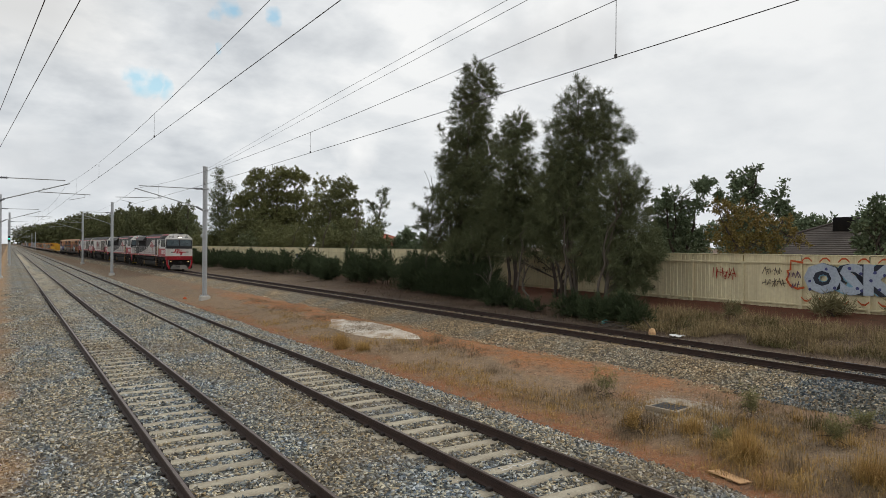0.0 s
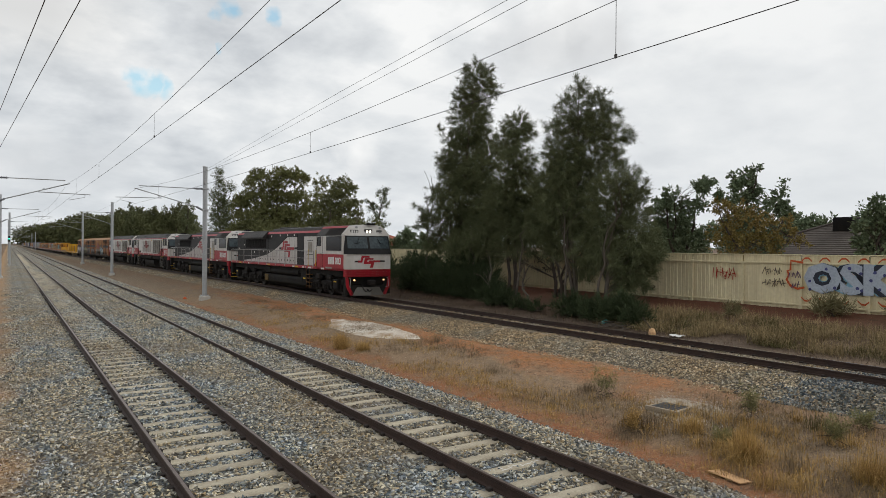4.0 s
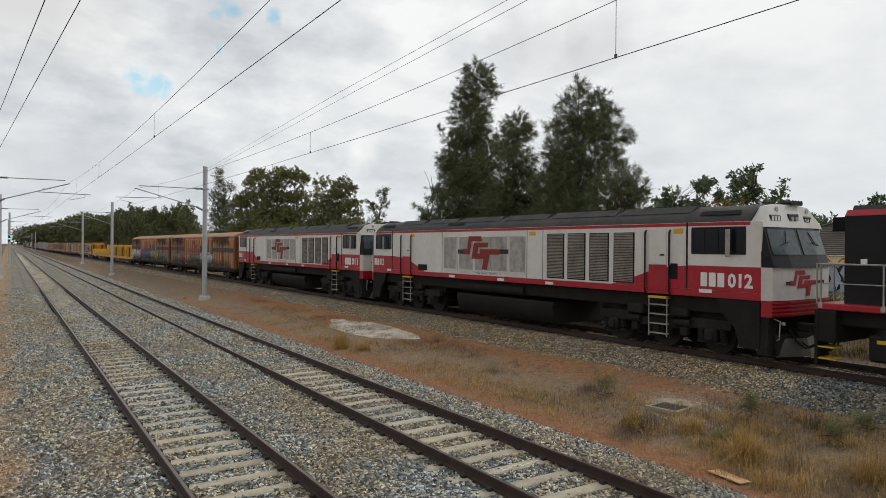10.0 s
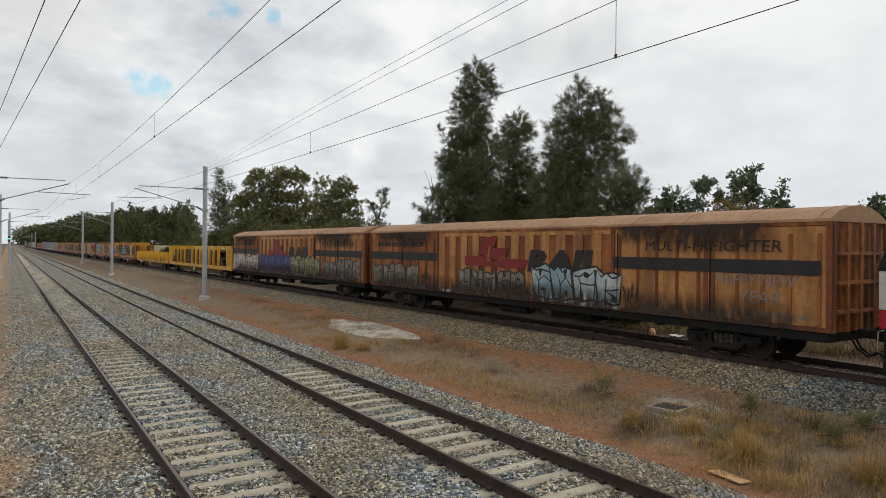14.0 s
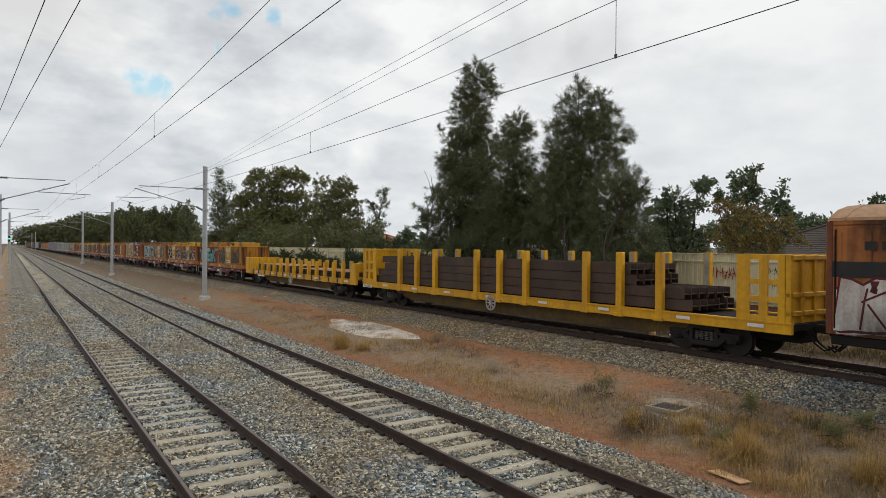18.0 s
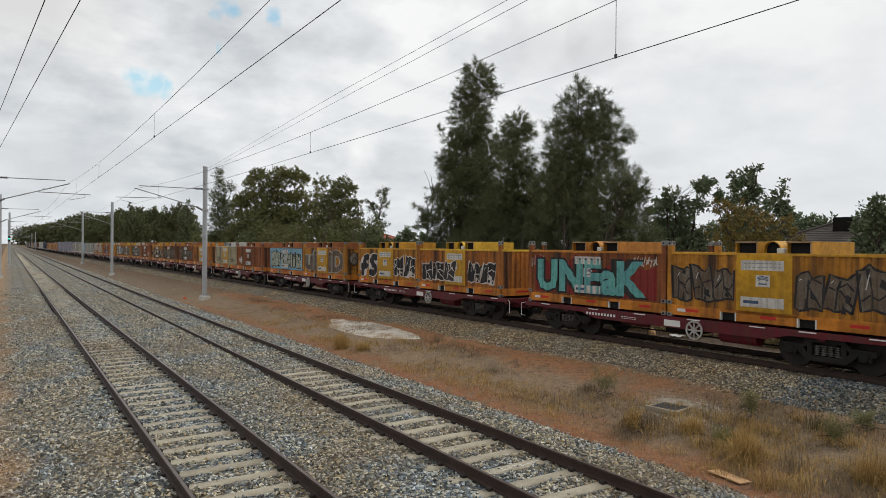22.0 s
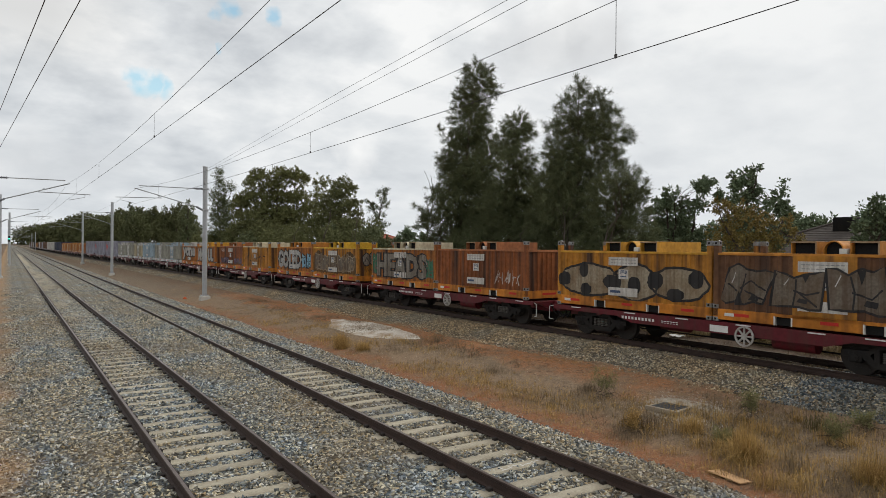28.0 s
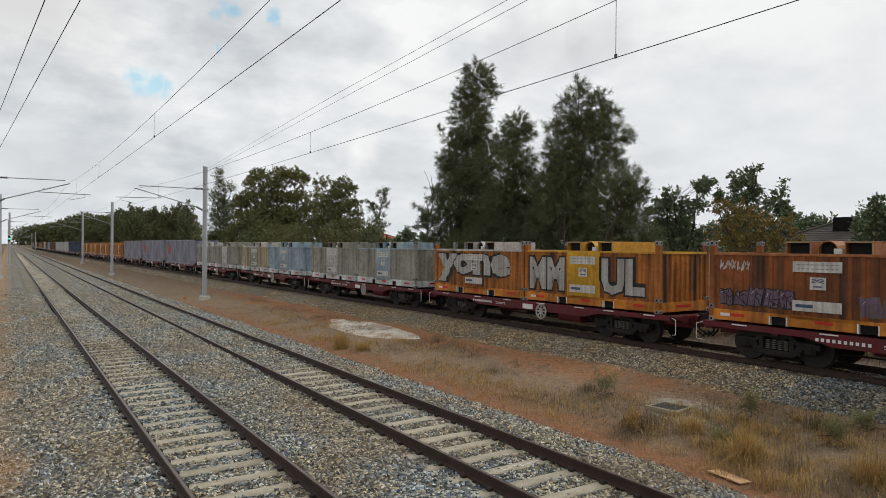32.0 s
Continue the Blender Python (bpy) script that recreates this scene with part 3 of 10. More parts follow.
def sleeper_shape():
    s = Shape()
    outline = [(-1.28, 0.0), (1.28, 0.0), (1.27, -0.02), (1.27, -0.2), (-1.27, -0.2), (-1.27, -0.02)]
    top = lambda x: -0.012 if abs(x) < 0.5 else 0.0
    xs = [-1.28, -0.6, -0.5, 0.5, 0.6, 1.28]
    v, f = [], []
    for x in xs:
        z = top(x)
        v += [(x, -0.13, -0.2), (x, -0.125, z - 0.02), (x, -0.10, z), (x, 0.10, z), (x, 0.125, z - 0.02), (x, 0.13, -0.2)]
    for i in range(len(xs) - 1):
        f += [(6 * i + k, 6 * i + k + 1, 6 * i + k + 7, 6 * i + k + 6) for k in range(5)]
    f += [(0, 1, 2, 3, 4, 5), tuple(range(6 * len(xs) - 6, 6 * len(xs)))[::-1]]
    return s.add(v, f)


SLEEPER_MESH = mesh_of("sleeper", sleeper_shape(), m_concrete)


def build_track(label, centre, top_z, first, last, singles, shine, mat=None):
    """Two rails, their sleepers and clips. The sleepers past the singles are one joined part."""
    track = thing("railway_track", label, "track", "railway tracks", "structure", pose(0, 0, top_z))
    spacing = 0.685
    ys = [-40] + list(range(-20, 200, 20)) + [220, 260, 300, 360, 450, 600, 900, 1400]
    for s in (-1, 1):
        sh = Shape()
        n = len(RAIL)
        for i, y in enumerate(ys):
            sh.v += [(centre(y) + s * GAUGE_OF[top_z] / 2 + x, y, z) for x, z in RAIL]
        for i in range(len(ys) - 1):
            sh.f += [(i * n + k, i * n + (k + 1) % n, (i + 1) * n + (k + 1) % n, (i + 1) * n + k) for k in range(n)]
        rail = part("rail", sh, m_rail, track, "rusty brown steel rail")
        head = Shape()
        for i, y in enumerate(ys):
            c = centre(y) + s * GAUGE_OF[top_z] / 2
            head.v += [(c - 0.024, y, 0.0015), (c + 0.024, y, 0.0015)]
        head.f = [(2 * i, 2 * i + 1, 2 * i + 3, 2 * i + 2) for i in range(len(ys) - 1)]
        part("rail_head", head, m_railshine if shine else m_railtop, rail)
    far, clips = Shape(), Shape()
    rng = random.Random(3)
    i, y = 0, first
    block = SLEEPER_MESH
    if mat:
        block = SLEEPER_MESH.copy()
        block.materials[0] = mat
    cv = [tuple(v.co) for v in SLEEPER_MESH.vertices]
    cf = [tuple(p.vertices) for p in SLEEPER_MESH.polygons]
    while y < last:
        turn = rng.gauss(0, 0.006)
        if i < singles:
            o = new("sleeper", block)
            o.parent = track
            o.matrix_basis = Matrix.Translation((centre(y) + rng.gauss(0, 0.012), y, -0.176)) @ Matrix.Rotation(turn, 4, "Z")
        else:
            far.add([(centre(y) + a, y + b, c - 0.176) for a, b, c in cv], cf)
        if y < 60:
            for s in (-1, 1):
                for d in (-1, 1):
                    c = centre(y) + s * GAUGE_OF[top_z] / 2 + d * 0.105
                    clips.box(c - 0.045, c + 0.045, y - 0.05, y + 0.05, -0.178, -0.125, 0.012)
        i += 1
        y += spacing
    part("far_sleepers", far, mat or m_concrete, track)["kind"] = "stuff"
    part("rail_clips", clips, m_clip, track, "black iron rail clips")["kind"] = "stuff"


GAUGE_OF = {0.0: GAUGE, FREIGHT_Z: 1.505}
build_track("broad-gauge track with tan concrete sleepers in grey ballast", lambda y: X1, 0.0, -11.36, 260, 150, False)
GAUGE_OF[0.001] = GAUGE
build_track("broad-gauge track with sleepers half buried in grey ballast", lambda y: X2, 0.001, -11.12, 200, 80, False)
build_track("freight track with rusty rails on tan weathered ballast", line_x, FREIGHT_Z, -12.5, 200, 85, True,
            material("grimy_sleeper_concrete", (0.20, 0.160, 0.118), 0.9, 0, (0.12, 0.095, 0.07), 2.5, 0.7, 0.4, 70, each=0.14))
# ---------------------------------------------------------------- the train: paints
m_white = material("dirty_white_paint", (0.55, 0.54, 0.52), 0.45, 0, (0.42, 0.40, 0.37), 0.5, 0.36, 0, streak=(0.34, 0.29, 0.23), streak_amount=0.3)
m_white_csr = material("greyed_white_paint", (0.57, 0.56, 0.535), 0.45, 0, (0.45, 0.43, 0.40), 0.5, 0.3, 0, streak=(0.44, 0.38, 0.31), streak_amount=0.3)
m_red = material("red_livery_paint", (0.36, 0.015, 0.026), 0.42, 0, (0.25, 0.014, 0.022), 0.8, 0.5, 0, streak=(0.13, 0.03, 0.025), streak_amount=0.35)
m_black = material("black_livery_paint", (0.014, 0.014, 0.0155), 0.42, 0, (0.022, 0.021, 0.020), 1.0, 0.5, 0, spec=0.1)
m_roof = material("sooty_roof_grey", (0.020, 0.020, 0.021), 0.6, 0, (0.042, 0.037, 0.034), 0.7, 0.7, 0.2, 40, streak=(0.075, 0.060, 0.048), streak_amount=0.3)
m_under = material("grimy_underframe", (0.0145, 0.0146, 0.015), 0.75, 0.0, (0.026, 0.022, 0.018), 1.6, 0.7, 0.3, 30, spec=0.08)
m_bogie = material("brake_dust_iron", (0.018, 0.0175, 0.0175), 0.8, 0.0, (0.034, 0.029, 0.025), 2.2, 0.7, 0.3, 40, spec=0.1)
m_wheel = material("wheel_steel", (0.022, 0.019, 0.017), 0.6, 0.2, (0.035, 0.028, 0.023), 3, 0.5)
m_spring = material("bright_spring_steel", (0.12, 0.115, 0.105), 0.5, 0.3, (0.13, 0.115, 0.10), 6, 0.5)
m_handrail = material("pale_handrail_steel", (0.34, 0.335, 0.315), 0.45, 0.4)
m_darkglass = material("dark_cab_glass", (0.010, 0.011, 0.014), 0.14, 0, spec=0.16)
m_screen = material("windscreen_glass", (0.075, 0.098, 0.108), 0.09, 0, (0.035, 0.048, 0.055), 1.0, 0.9, spec=0.22)
m_grille = material("dusty_grille", (0.33, 0.31, 0.27), 0.7, 0.0, (0.15, 0.135, 0.115), 2, 0.6)
m_hole = material("dark_recess", (0.012, 0.012, 0.012), 0.9)
m_yellow = material("safety_yellow_paint", (0.55, 0.36, 0.015), 0.5, 0, (0.40, 0.24, 0.02), 1.5, 0.5)
m_label = material("white_sign_paint", (0.66, 0.66, 0.64), 0.5, 0, (0.5, 0.5, 0.48), 4, 0.4)
m_text_black = material("black_lettering", (0.03, 0.028, 0.028), 0.6)
m_maroon = material("maroon_wagon_paint", (0.125, 0.010, 0.018), 0.55, 0, (0.065, 0.012, 0.014), 1.2, 0.6, 0, streak=(0.06, 0.03, 0.022), streak_amount=0.5)


def lamp_material(name, colour, strength):
    m = bpy.data.materials.new(name)
    m.use_nodes = True
    b = m.node_tree.nodes["Principled BSDF"]
    b.inputs["Base Color"].default_value = (*colour, 1)
    b.inputs["Emission Color"].default_value = (*colour, 1)
    b.inputs["Emission Strength"].default_value = strength
    return m


m_lit = lamp_material("lit_headlamp", (1.0, 0.93, 0.80), 3.5)
m_ditch = lamp_material("lit_ditch_lamp", (1.0, 0.55, 0.22), 2.2)
m_lens = material("unlit_lamp_lens", (0.35, 0.36, 0.36), 0.15)

m_step = material("worn_orange_step", (0.20, 0.10, 0.03), 0.7, 0, (0.07, 0.045, 0.03), 3, 0.7)

m_spray_white = material("white_spray_line", (0.5, 0.49, 0.47), 0.6)

# ---------------------------------------------------------------- lettering and spray paint
LETTERS = {}


def letters(body, fat=0.0):
    """The outline of a word in the built-in font, one unit high, as points and faces."""
    if (body, fat) not in LETTERS:
        cu = bpy.data.curves.new("word", "FONT")
        cu.body, cu.size, cu.offset, cu.resolution_u, cu.fill_mode = body, 1.0, fat, 2, "FRONT"
        cu.extrude = 0.0
        ob = new("word", cu)
        me = bpy.data.meshes.new_from_object(ob.evaluated_get(bpy.context.evaluated_depsgraph_get()))
        v = [tuple(p.co) for p in me.vertices]
        f = [tuple(p.vertices) for p in me.polygons]
        bpy.data.objects.remove(ob)
        bpy.data.curves.remove(cu)
        bpy.data.meshes.remove(me)
        LETTERS[body, fat] = (v, f)
    return LETTERS[body, fat]


def word(shape, body, x, y_left, z_low, length, height, fat=0.0, slant=0.0, place=None):
    """A word on a side that faces -x; it reads towards -y. place turns (u, v) into a point instead."""
    v, f = letters(body, fat)
    x0, x1 = min(p[0] for p in v), max(p[0] for p in v)
    z0, z1 = min(p[1] for p in v), max(p[1] for p in v)
    put = place or (lambda u, w: (x, y_left - u, z_low + w))
    pts = []
    for a, b, _ in v:
        u, w = (a - x0) / (x1 - x0) * length, (b - z0) / (z1 - z0) * height
        pts.append(put(u + slant * w, w))
    return shape.add(pts, f)


def flat_poly(shape, pts, x, y_left, z_low, length, height, place=None):
    """A filled outline in fractions of a field on a side that faces -x."""
    put = place or (lambda u, w: (x, y_left - u, z_low + w))
    n = len(pts)
    return shape.add([put(u * length, w * height) for u, w in pts], [tuple(range(n))])


def blob(cx, cy, rx, ry, rng, n=14, power=2.6, rough=0.10):
    out = []
    for k in range(n):
        a = 2 * math.pi * k / n
        c, s = math.cos(a), math.sin(a)
        r = (abs(c) ** power + abs(s) ** power) ** (-1 / power) * (1 + rng.uniform(-rough, rough))
        out.append((cx + rx * r * c, cy + ry * r * s))
    return out


def ribbon(shape, pts, w, put):
    """One bent band along points."""
    left, right = [], []
    for i, (u, z) in enumerate(pts):
        (ua, za), (ub, zb) = pts[max(i - 1, 0)], pts[min(i + 1, len(pts) - 1)]
        l = math.hypot(ub - ua, zb - za) or 1
        nu, nz = -(zb - za) / l * w / 2, (ub - ua) / l * w / 2
        left.append((u + nu, z + nz))
        right.append((u - nu, z - nz))
    for i in range(len(pts) - 1):
        shape.add([put(*left[i]), put(*right[i]), put(*right[i + 1]), put(*left[i + 1])], [(0, 1, 2, 3)])
    for end, nxt in ((0, 1), (-1, -2)):
        (u, z), (un, zn) = pts[end], pts[nxt]
        l = math.hypot(u - un, z - zn) or 1
        tip = (u + (u - un) / l * w * 0.45, z + (z - zn) / l * w * 0.45)
        shape.add([put(*left[end]), put(*right[end]), put(*tip)], [(0, 1, 2)])


FOLDS = {}              # containers with folded sides: the stretches of folds along each


def side_line(runs, end, w):
    """The outline of a container's folded side, as (y, x) points."""
    line = [(-0.1, -w), (runs[0][0] - 0.001, -w)]
    for i, (y0, y1) in enumerate(runs):
        n = max(1, round((y1 - y0) / 0.275))
        p = (y1 - y0) / n
        for k in range(n):
            line += [(y0 + (k + u) * p, -w + 0.01 + 0.036 * d) for u, d in ((0, 0), (0.32, 0), (0.42, 1), (0.90, 1))]
        line.append((y1, -w + 0.01))
        out = -w - 0.006 if i + 1 < len(runs) else -w
        line.append((y1 + 0.001, out))
        line.append((runs[i + 1][0] - 0.001 if i + 1 < len(runs) else end, out))
    return line


def folded(shape, parent, x):
    """Lays flat paint over the folds of its container's side; other things keep it flat."""
    line = FOLDS.get(parent.name)
    if not line:
        return shape
    out = Shape()
    for face in shape.f:
        pts = [shape.v[i] for i in face]
        lo, hi = min(p[1] for p in pts), max(p[1] for p in pts)
        lift = x - pts[0][0] + 0.003
        for (ya, xa), (yb, xb) in zip(line, line[1:]):
            if yb <= lo or ya >= hi or yb - ya < 1e-6:
                continue
            cell = [(p[1], p[2]) for p in pts]
            for edge, side in ((ya, 1), (yb, -1)):
                cut = []
                for (y0, z0), (y1, z1) in zip(cell, cell[1:] + cell[:1]):
                    in0, in1 = side * (y0 - edge) >= 0, side * (y1 - edge) >= 0
                    if in0:
                        cut.append((y0, z0))
                    if in0 != in1:
                        u = (edge - y0) / (y1 - y0)
                        cut.append((edge, z0 + (z1 - z0) * u))
                cell = cut
                if len(cell) < 3:
                    break
            if len(cell) >= 3:
                out.add([(xa + (xb - xa) * (y - ya) / (yb - ya) - lift, y, z) for y, z in cell], [tuple(range(len(cell)))])
    return out


def spray(parent, x, y_left, z_low, length, height, fill, outline, seed, count=5, back=None):
    """An illegible spray-paint piece: jagged interlocking letter blocks with a thin edge, inner lines and dark wedges."""
    rng = random.Random(seed)
    at = lambda d: (lambda u, w: (x - d, y_left - min(length * 1.01, max(-0.01 * length, u)), z_low + min(height * 1.06, max(0.0, w))))
    step = length / count
    lw = 0.030 * height + 0.008
    body, edge, ink, wedge, shine = Shape(), Shape(), Shape(), Shape(), Shape()
    if back:
        cols = 3 * count
        tops = [height * rng.uniform(0.78, 1.04) for _ in range(cols + 1)]
        lows = [height * rng.uniform(0.0, 0.05) for _ in range(cols + 1)]
        s, put = Shape(), at(0.002)
        for i in range(cols):
            a, b = length * i / cols, length * (i + 1) / cols
            s.add([put(a, lows[i]), put(b, lows[i + 1]), put(b, tops[i + 1]), put(a, tops[i])], [(0, 1, 2, 3)])
        bk = part("spray_backing", folded(s, parent, x), back, parent)
        rim = Shape()
        ribbon(rim, [(length * i / cols, tops[i]) for i in range(cols + 1)], lw * 1.3, at(0.003))
        part("backing_edge", folded(rim, parent, x), outline, bk)
    for i in range(count):
        gap = -0.03 if back else 0.035
        a, b = step * (i + gap), step * (i + 1 - gap)
        lean = rng.uniform(-0.14, 0.14) * step
        hi = height * rng.uniform(0.80, 0.97)
        lo = height * rng.uniform(0.03, 0.10)
        n = 5
        top = [(a + (b - a) * k / n + lean, hi * (1 + rng.uniform(-0.16, 0.06) + (0.10 if k in (0, n) and rng.random() < 0.5 else 0))) for k in range(n + 1)]
        low = [(a + (b - a) * k / n - lean, lo + height * rng.uniform(0.0, 0.10)) for k in range(n + 1)]
        d = 0.0004 * (i % 3)
        put = at(0.005 + d)
        for k in range(n):
            body.add([put(*low[k]), put(*low[k + 1]), put(*top[k + 1]), put(*top[k])], [(0, 1, 2, 3)])
        ribbon(edge, low[::-1] + top + [low[-1]], lw * 1.25, at(0.007 + d))
        # an inner stem, an arm and a slanting leg, in straight strokes
        w = b - a
        cx = a + w * rng.uniform(0.3, 0.5)
        mid = height * rng.uniform(0.42, 0.58)
        ribbon(ink, [(cx - 0.3 * lean, lo + 0.08 * height), (cx + 0.04 * w, mid), (cx + lean, hi * 0.82)], lw, at(0.009))
        ribbon(ink, [(cx, mid), (cx + rng.uniform(0.2, 0.42) * w, mid + rng.uniform(-0.12, 0.2) * height), (b - 0.08 * w, mid + rng.uniform(-0.05, 0.1) * height)], lw, at(0.0092))
        if rng.random() < 0.7:
            ribbon(ink, [(cx + 0.1 * w, mid - 0.04 * height), (b - 0.12 * w, lo + rng.uniform(0.08, 0.2) * height)], lw, at(0.0094))
        if rng.random() < 0.6:
            ribbon(ink, [(a + 0.12 * w, mid * rng.uniform(0.7, 1.4)), (cx - 0.06 * w, mid * rng.uniform(0.8, 1.3))], lw, at(0.0094))
        # dark wedges: a counter inside the letter and a notch from its foot or head
        ex, ez = a + w * rng.uniform(0.55, 0.75), mid + rng.choice((-0.2, 0.2)) * height
        rx, rz = w * rng.uniform(0.06, 0.13), height * rng.uniform(0.05, 0.11)
        put = at(0.010)
        wedge.add([put(ex - rx, ez - rz * 0.4), put(ex + rx * 0.7, ez - rz), put(ex + rx, ez + rz * 0.5), put(ex - rx * 0.5, ez + rz)], [(0, 1, 2, 3)])
        fx = a + w * rng.uniform(0.25, 0.7)
        if rng.random() < 0.6:
            wedge.add([put(fx - w * 0.09, lo), put(fx + w * 0.10, lo), put(fx + w * rng.uniform(-0.05, 0.08), lo + height * rng.uniform(0.18, 0.34))], [(0, 1, 2)])
        else:
            wedge.add([put(fx - w * 0.07, hi * 0.96), put(fx + w * 0.09, hi * 0.96), put(fx, hi * rng.uniform(0.62, 0.78))], [(0, 1, 2)])
        sx = a + w * rng.uniform(0.12, 0.3)
        ribbon(shine, [(sx, mid + 0.1 * height), (sx + 0.1 * w, hi * 0.84)], lw * 0.55, at(0.011))
    let = part("spray_shape", folded(body, parent, x), fill, parent)
    part("shape_edge", folded(edge, parent, x), outline, let)
    part("shape_line", folded(ink, parent, x), outline, let)
    part("shape_shade", folded(wedge, parent, x), outline, let)
    part("shape_shine", folded(shine, parent, x), m_spray_white if fill is not m_spray_white else outline, let)


def scrawl(parent, x, y_left, z_low, length, height, mat, seed, count=6, width=0.03):
    """A thin illegible tag: linked strokes."""
    rng = random.Random(seed)
    sh = Shape()
    put = lambda u, w: (x, y_left - u, z_low + w)
    step = length / count
    for i in range(count):
        a = step * i
        pts = [(a + step * rng.uniform(0.0, 0.25), height * rng.uniform(0.0, 0.3))]
        for k in range(rng.choice((3, 4, 4))):
            pts.append((a + step * rng.uniform(0.05, 1.05), height * (rng.uniform(0.6, 1.0) if k % 2 == 0 else rng.uniform(0.0, 0.45))))
        ribbon(sh, pts, width, put)
        if rng.random() < 0.5:
            z = height * rng.uniform(0.35, 0.6)
            ribbon(sh, [(a + 0.1 * step, z), (a + 0.9 * step, z + rng.uniform(-0.1, 0.1) * height)], width, put)
    part("spray_tag", folded(sh, parent, x), mat, parent)


def logo(parent, x, y_left, z_low, length, height, place=None, mat=None):
    """The operator's device, as plain red and black shapes."""
    red, dark = Shape(), Shape()

    def at(d):
        return (lambda u, w: place(u, w, d)) if place else (lambda u, w: (x - d, y_left - u, z_low + w))

    flat_poly(red, [(0.11, 0.43), (0.25, 0.43), (0.29, 0.84), (0.50, 0.84), (0.48, 1.0), (0.23, 1.0), (0.20, 0.60), (0.11, 0.60)], 0, 0, 0, length, height, at(0.004))
    flat_poly(red, [(0.29, 0.30), (0.335, 0.80), (0.63, 0.80), (0.61, 0.66), (0.43, 0.66), (0.41, 0.46), (0.56, 0.46), (0.545, 0.30)], 0, 0, 0, length, height, at(0.006))
    flat_poly(red, [(0.46, 0.44), (0.84, 0.44), (0.84, 0.60), (0.46, 0.60)], 0, 0, 0, length, height, at(0.008))
    flat_poly(red, [(0.50, -0.02), (0.60, -0.02), (0.66, 0.52), (0.56, 0.52)], 0, 0, 0, length, height, at(0.010))
    flat_poly(dark, [(0.0, 0.45), (0.12, 0.45), (0.12, 0.58), (0.0, 0.58)], 0, 0, 0, length, height, at(0.004))
    flat_poly(dark, [(0.84, 0.47), (1.0, 0.47), (1.0, 0.60), (0.84, 0.60)], 0, 0, 0, length, height, at(0.004))
    part("emblem", red, mat or m_red, parent)
    pieces("emblem_bar", dark, m_text_black, parent)


def lettering(parent, name, body, x, y_left, z_low, length, height, mat, fat=0.02, slant=0.0):
    part(name, word(Shape(), body, x, y_left, z_low, length, height, fat, slant), mat, parent)


# ---------------------------------------------------------------- running gear
WHEELSETS = []          # (object, radius) of every wheelset, for the turning


def wheelset(parent, y, r, tread=0.7525):
    w = Shape()
    w.tube([(-0.9, 0, 0), (0.9, 0, 0)], 0.075, 6)
    for s in (-1, 1):
        w.disc((s * tread, 0, 0), "x", r, 0.11, 20)
        w.disc((s * (tread - 0.06), 0, 0), "x", r + 0.028, 0.03, 20)
        w.disc((s * (tread + 0.058), 0, 0), "x", r * 0.8, 0.012, 18, r * 0.62)
        w.disc((s * 0.83, 0, 0), "x", 0.13, 0.2, 12)
        for k in range(3):
            a = 2.1 * k
            w.disc((s * (tread + 0.058), 0.1 * math.cos(a), 0.1 * math.sin(a)), "x", 0.02, 0.015, 6)
    ob = part("wheelset", w, m_wheel, parent, smooth=True)
    ob.location = (0, y, r)
    WHEELSETS.append((ob, r))
    return ob


def mirrored(shape):
    out = Shape()
    out.v = shape.v + [(-x, y, z) for x, y, z in shape.v]
    n = len(shape.v)
    out.f = shape.f + [tuple(i + n for i in f)[::-1] for f in shape.f]
    out.cuts = list(shape.cuts) + [(a + n, b + len(shape.f)) for a, b in shape.cuts]
    return out


def wagon_bogie(parent, y, wb=1.73, r=0.45):
    """A three-piece freight bogie: cast side frames, bolster, spring nests, two wheelsets."""
    b = Shape()
    h = wb / 2
    top = [(-h - 0.25, r + 0.16), (-h + 0.30, r + 0.17), (-0.34, 0.83), (0.34, 0.83), (h - 0.30, r + 0.17), (h + 0.25, r + 0.16), (h + 0.25, r + 0.02), (h - 0.24, r + 0.0), (0.36, 0.67), (-0.36, 0.67), (-h + 0.24, r + 0.0), (-h - 0.25, r + 0.02)]
    low = [(-h + 0.16, r - 0.02), (-0.46, 0.22), (0.46, 0.22), (h - 0.16, r - 0.02), (h - 0.30, r + 0.1), (0.42, 0.35), (-0.42, 0.35), (-h + 0.30, r + 0.1)]
    b.prism(top, -1.09, -0.92, "x")
    b.prism(low, -1.08, -0.93, "x")
    for s in (-1, 1):
        b.box(-1.085, -0.925, s * 0.40 - 0.06, s * 0.40 + 0.06, 0.3, 0.74, 0.015)
        b.box(-1.12, -0.9, s * h - 0.15, s * h + 0.15, r - 0.13, r + 0.14, 0.04)
        b.disc((-1.13, s * h, r), "x", 0.10, 0.06, 12)
        b.disc((-1.165, s * h, r), "x", 0.05, 0.02, 8)
    b = mirrored(b)
    b.box(-0.95, 0.95, -0.20, 0.20, 0.50, 0.78, 0.04)
    for s in (-1, 1):
        b.box(-0.9, 0.9, s * (h - 0.52) - 0.05, s * (h - 0.52) + 0.05, 0.28, 0.40, 0.02)
    bog = part("bogie", b, m_bogie, parent, "dark brake-dusted cast iron bogie")
    bog.location = (0, y, 0)
    sp = Shape()
    for s in (-0.24, -0.08, 0.08, 0.24):
        for k in range(5):
            sp.disc((-1.0, s, 0.385 + 0.05 * k), "z", 0.07, 0.026, 6)
    part("springs", mirrored(sp), m_spring, bog, "pale coil springs")
    for s in (-1, 1):
        wheelset(bog, s * h, r)
    return bog


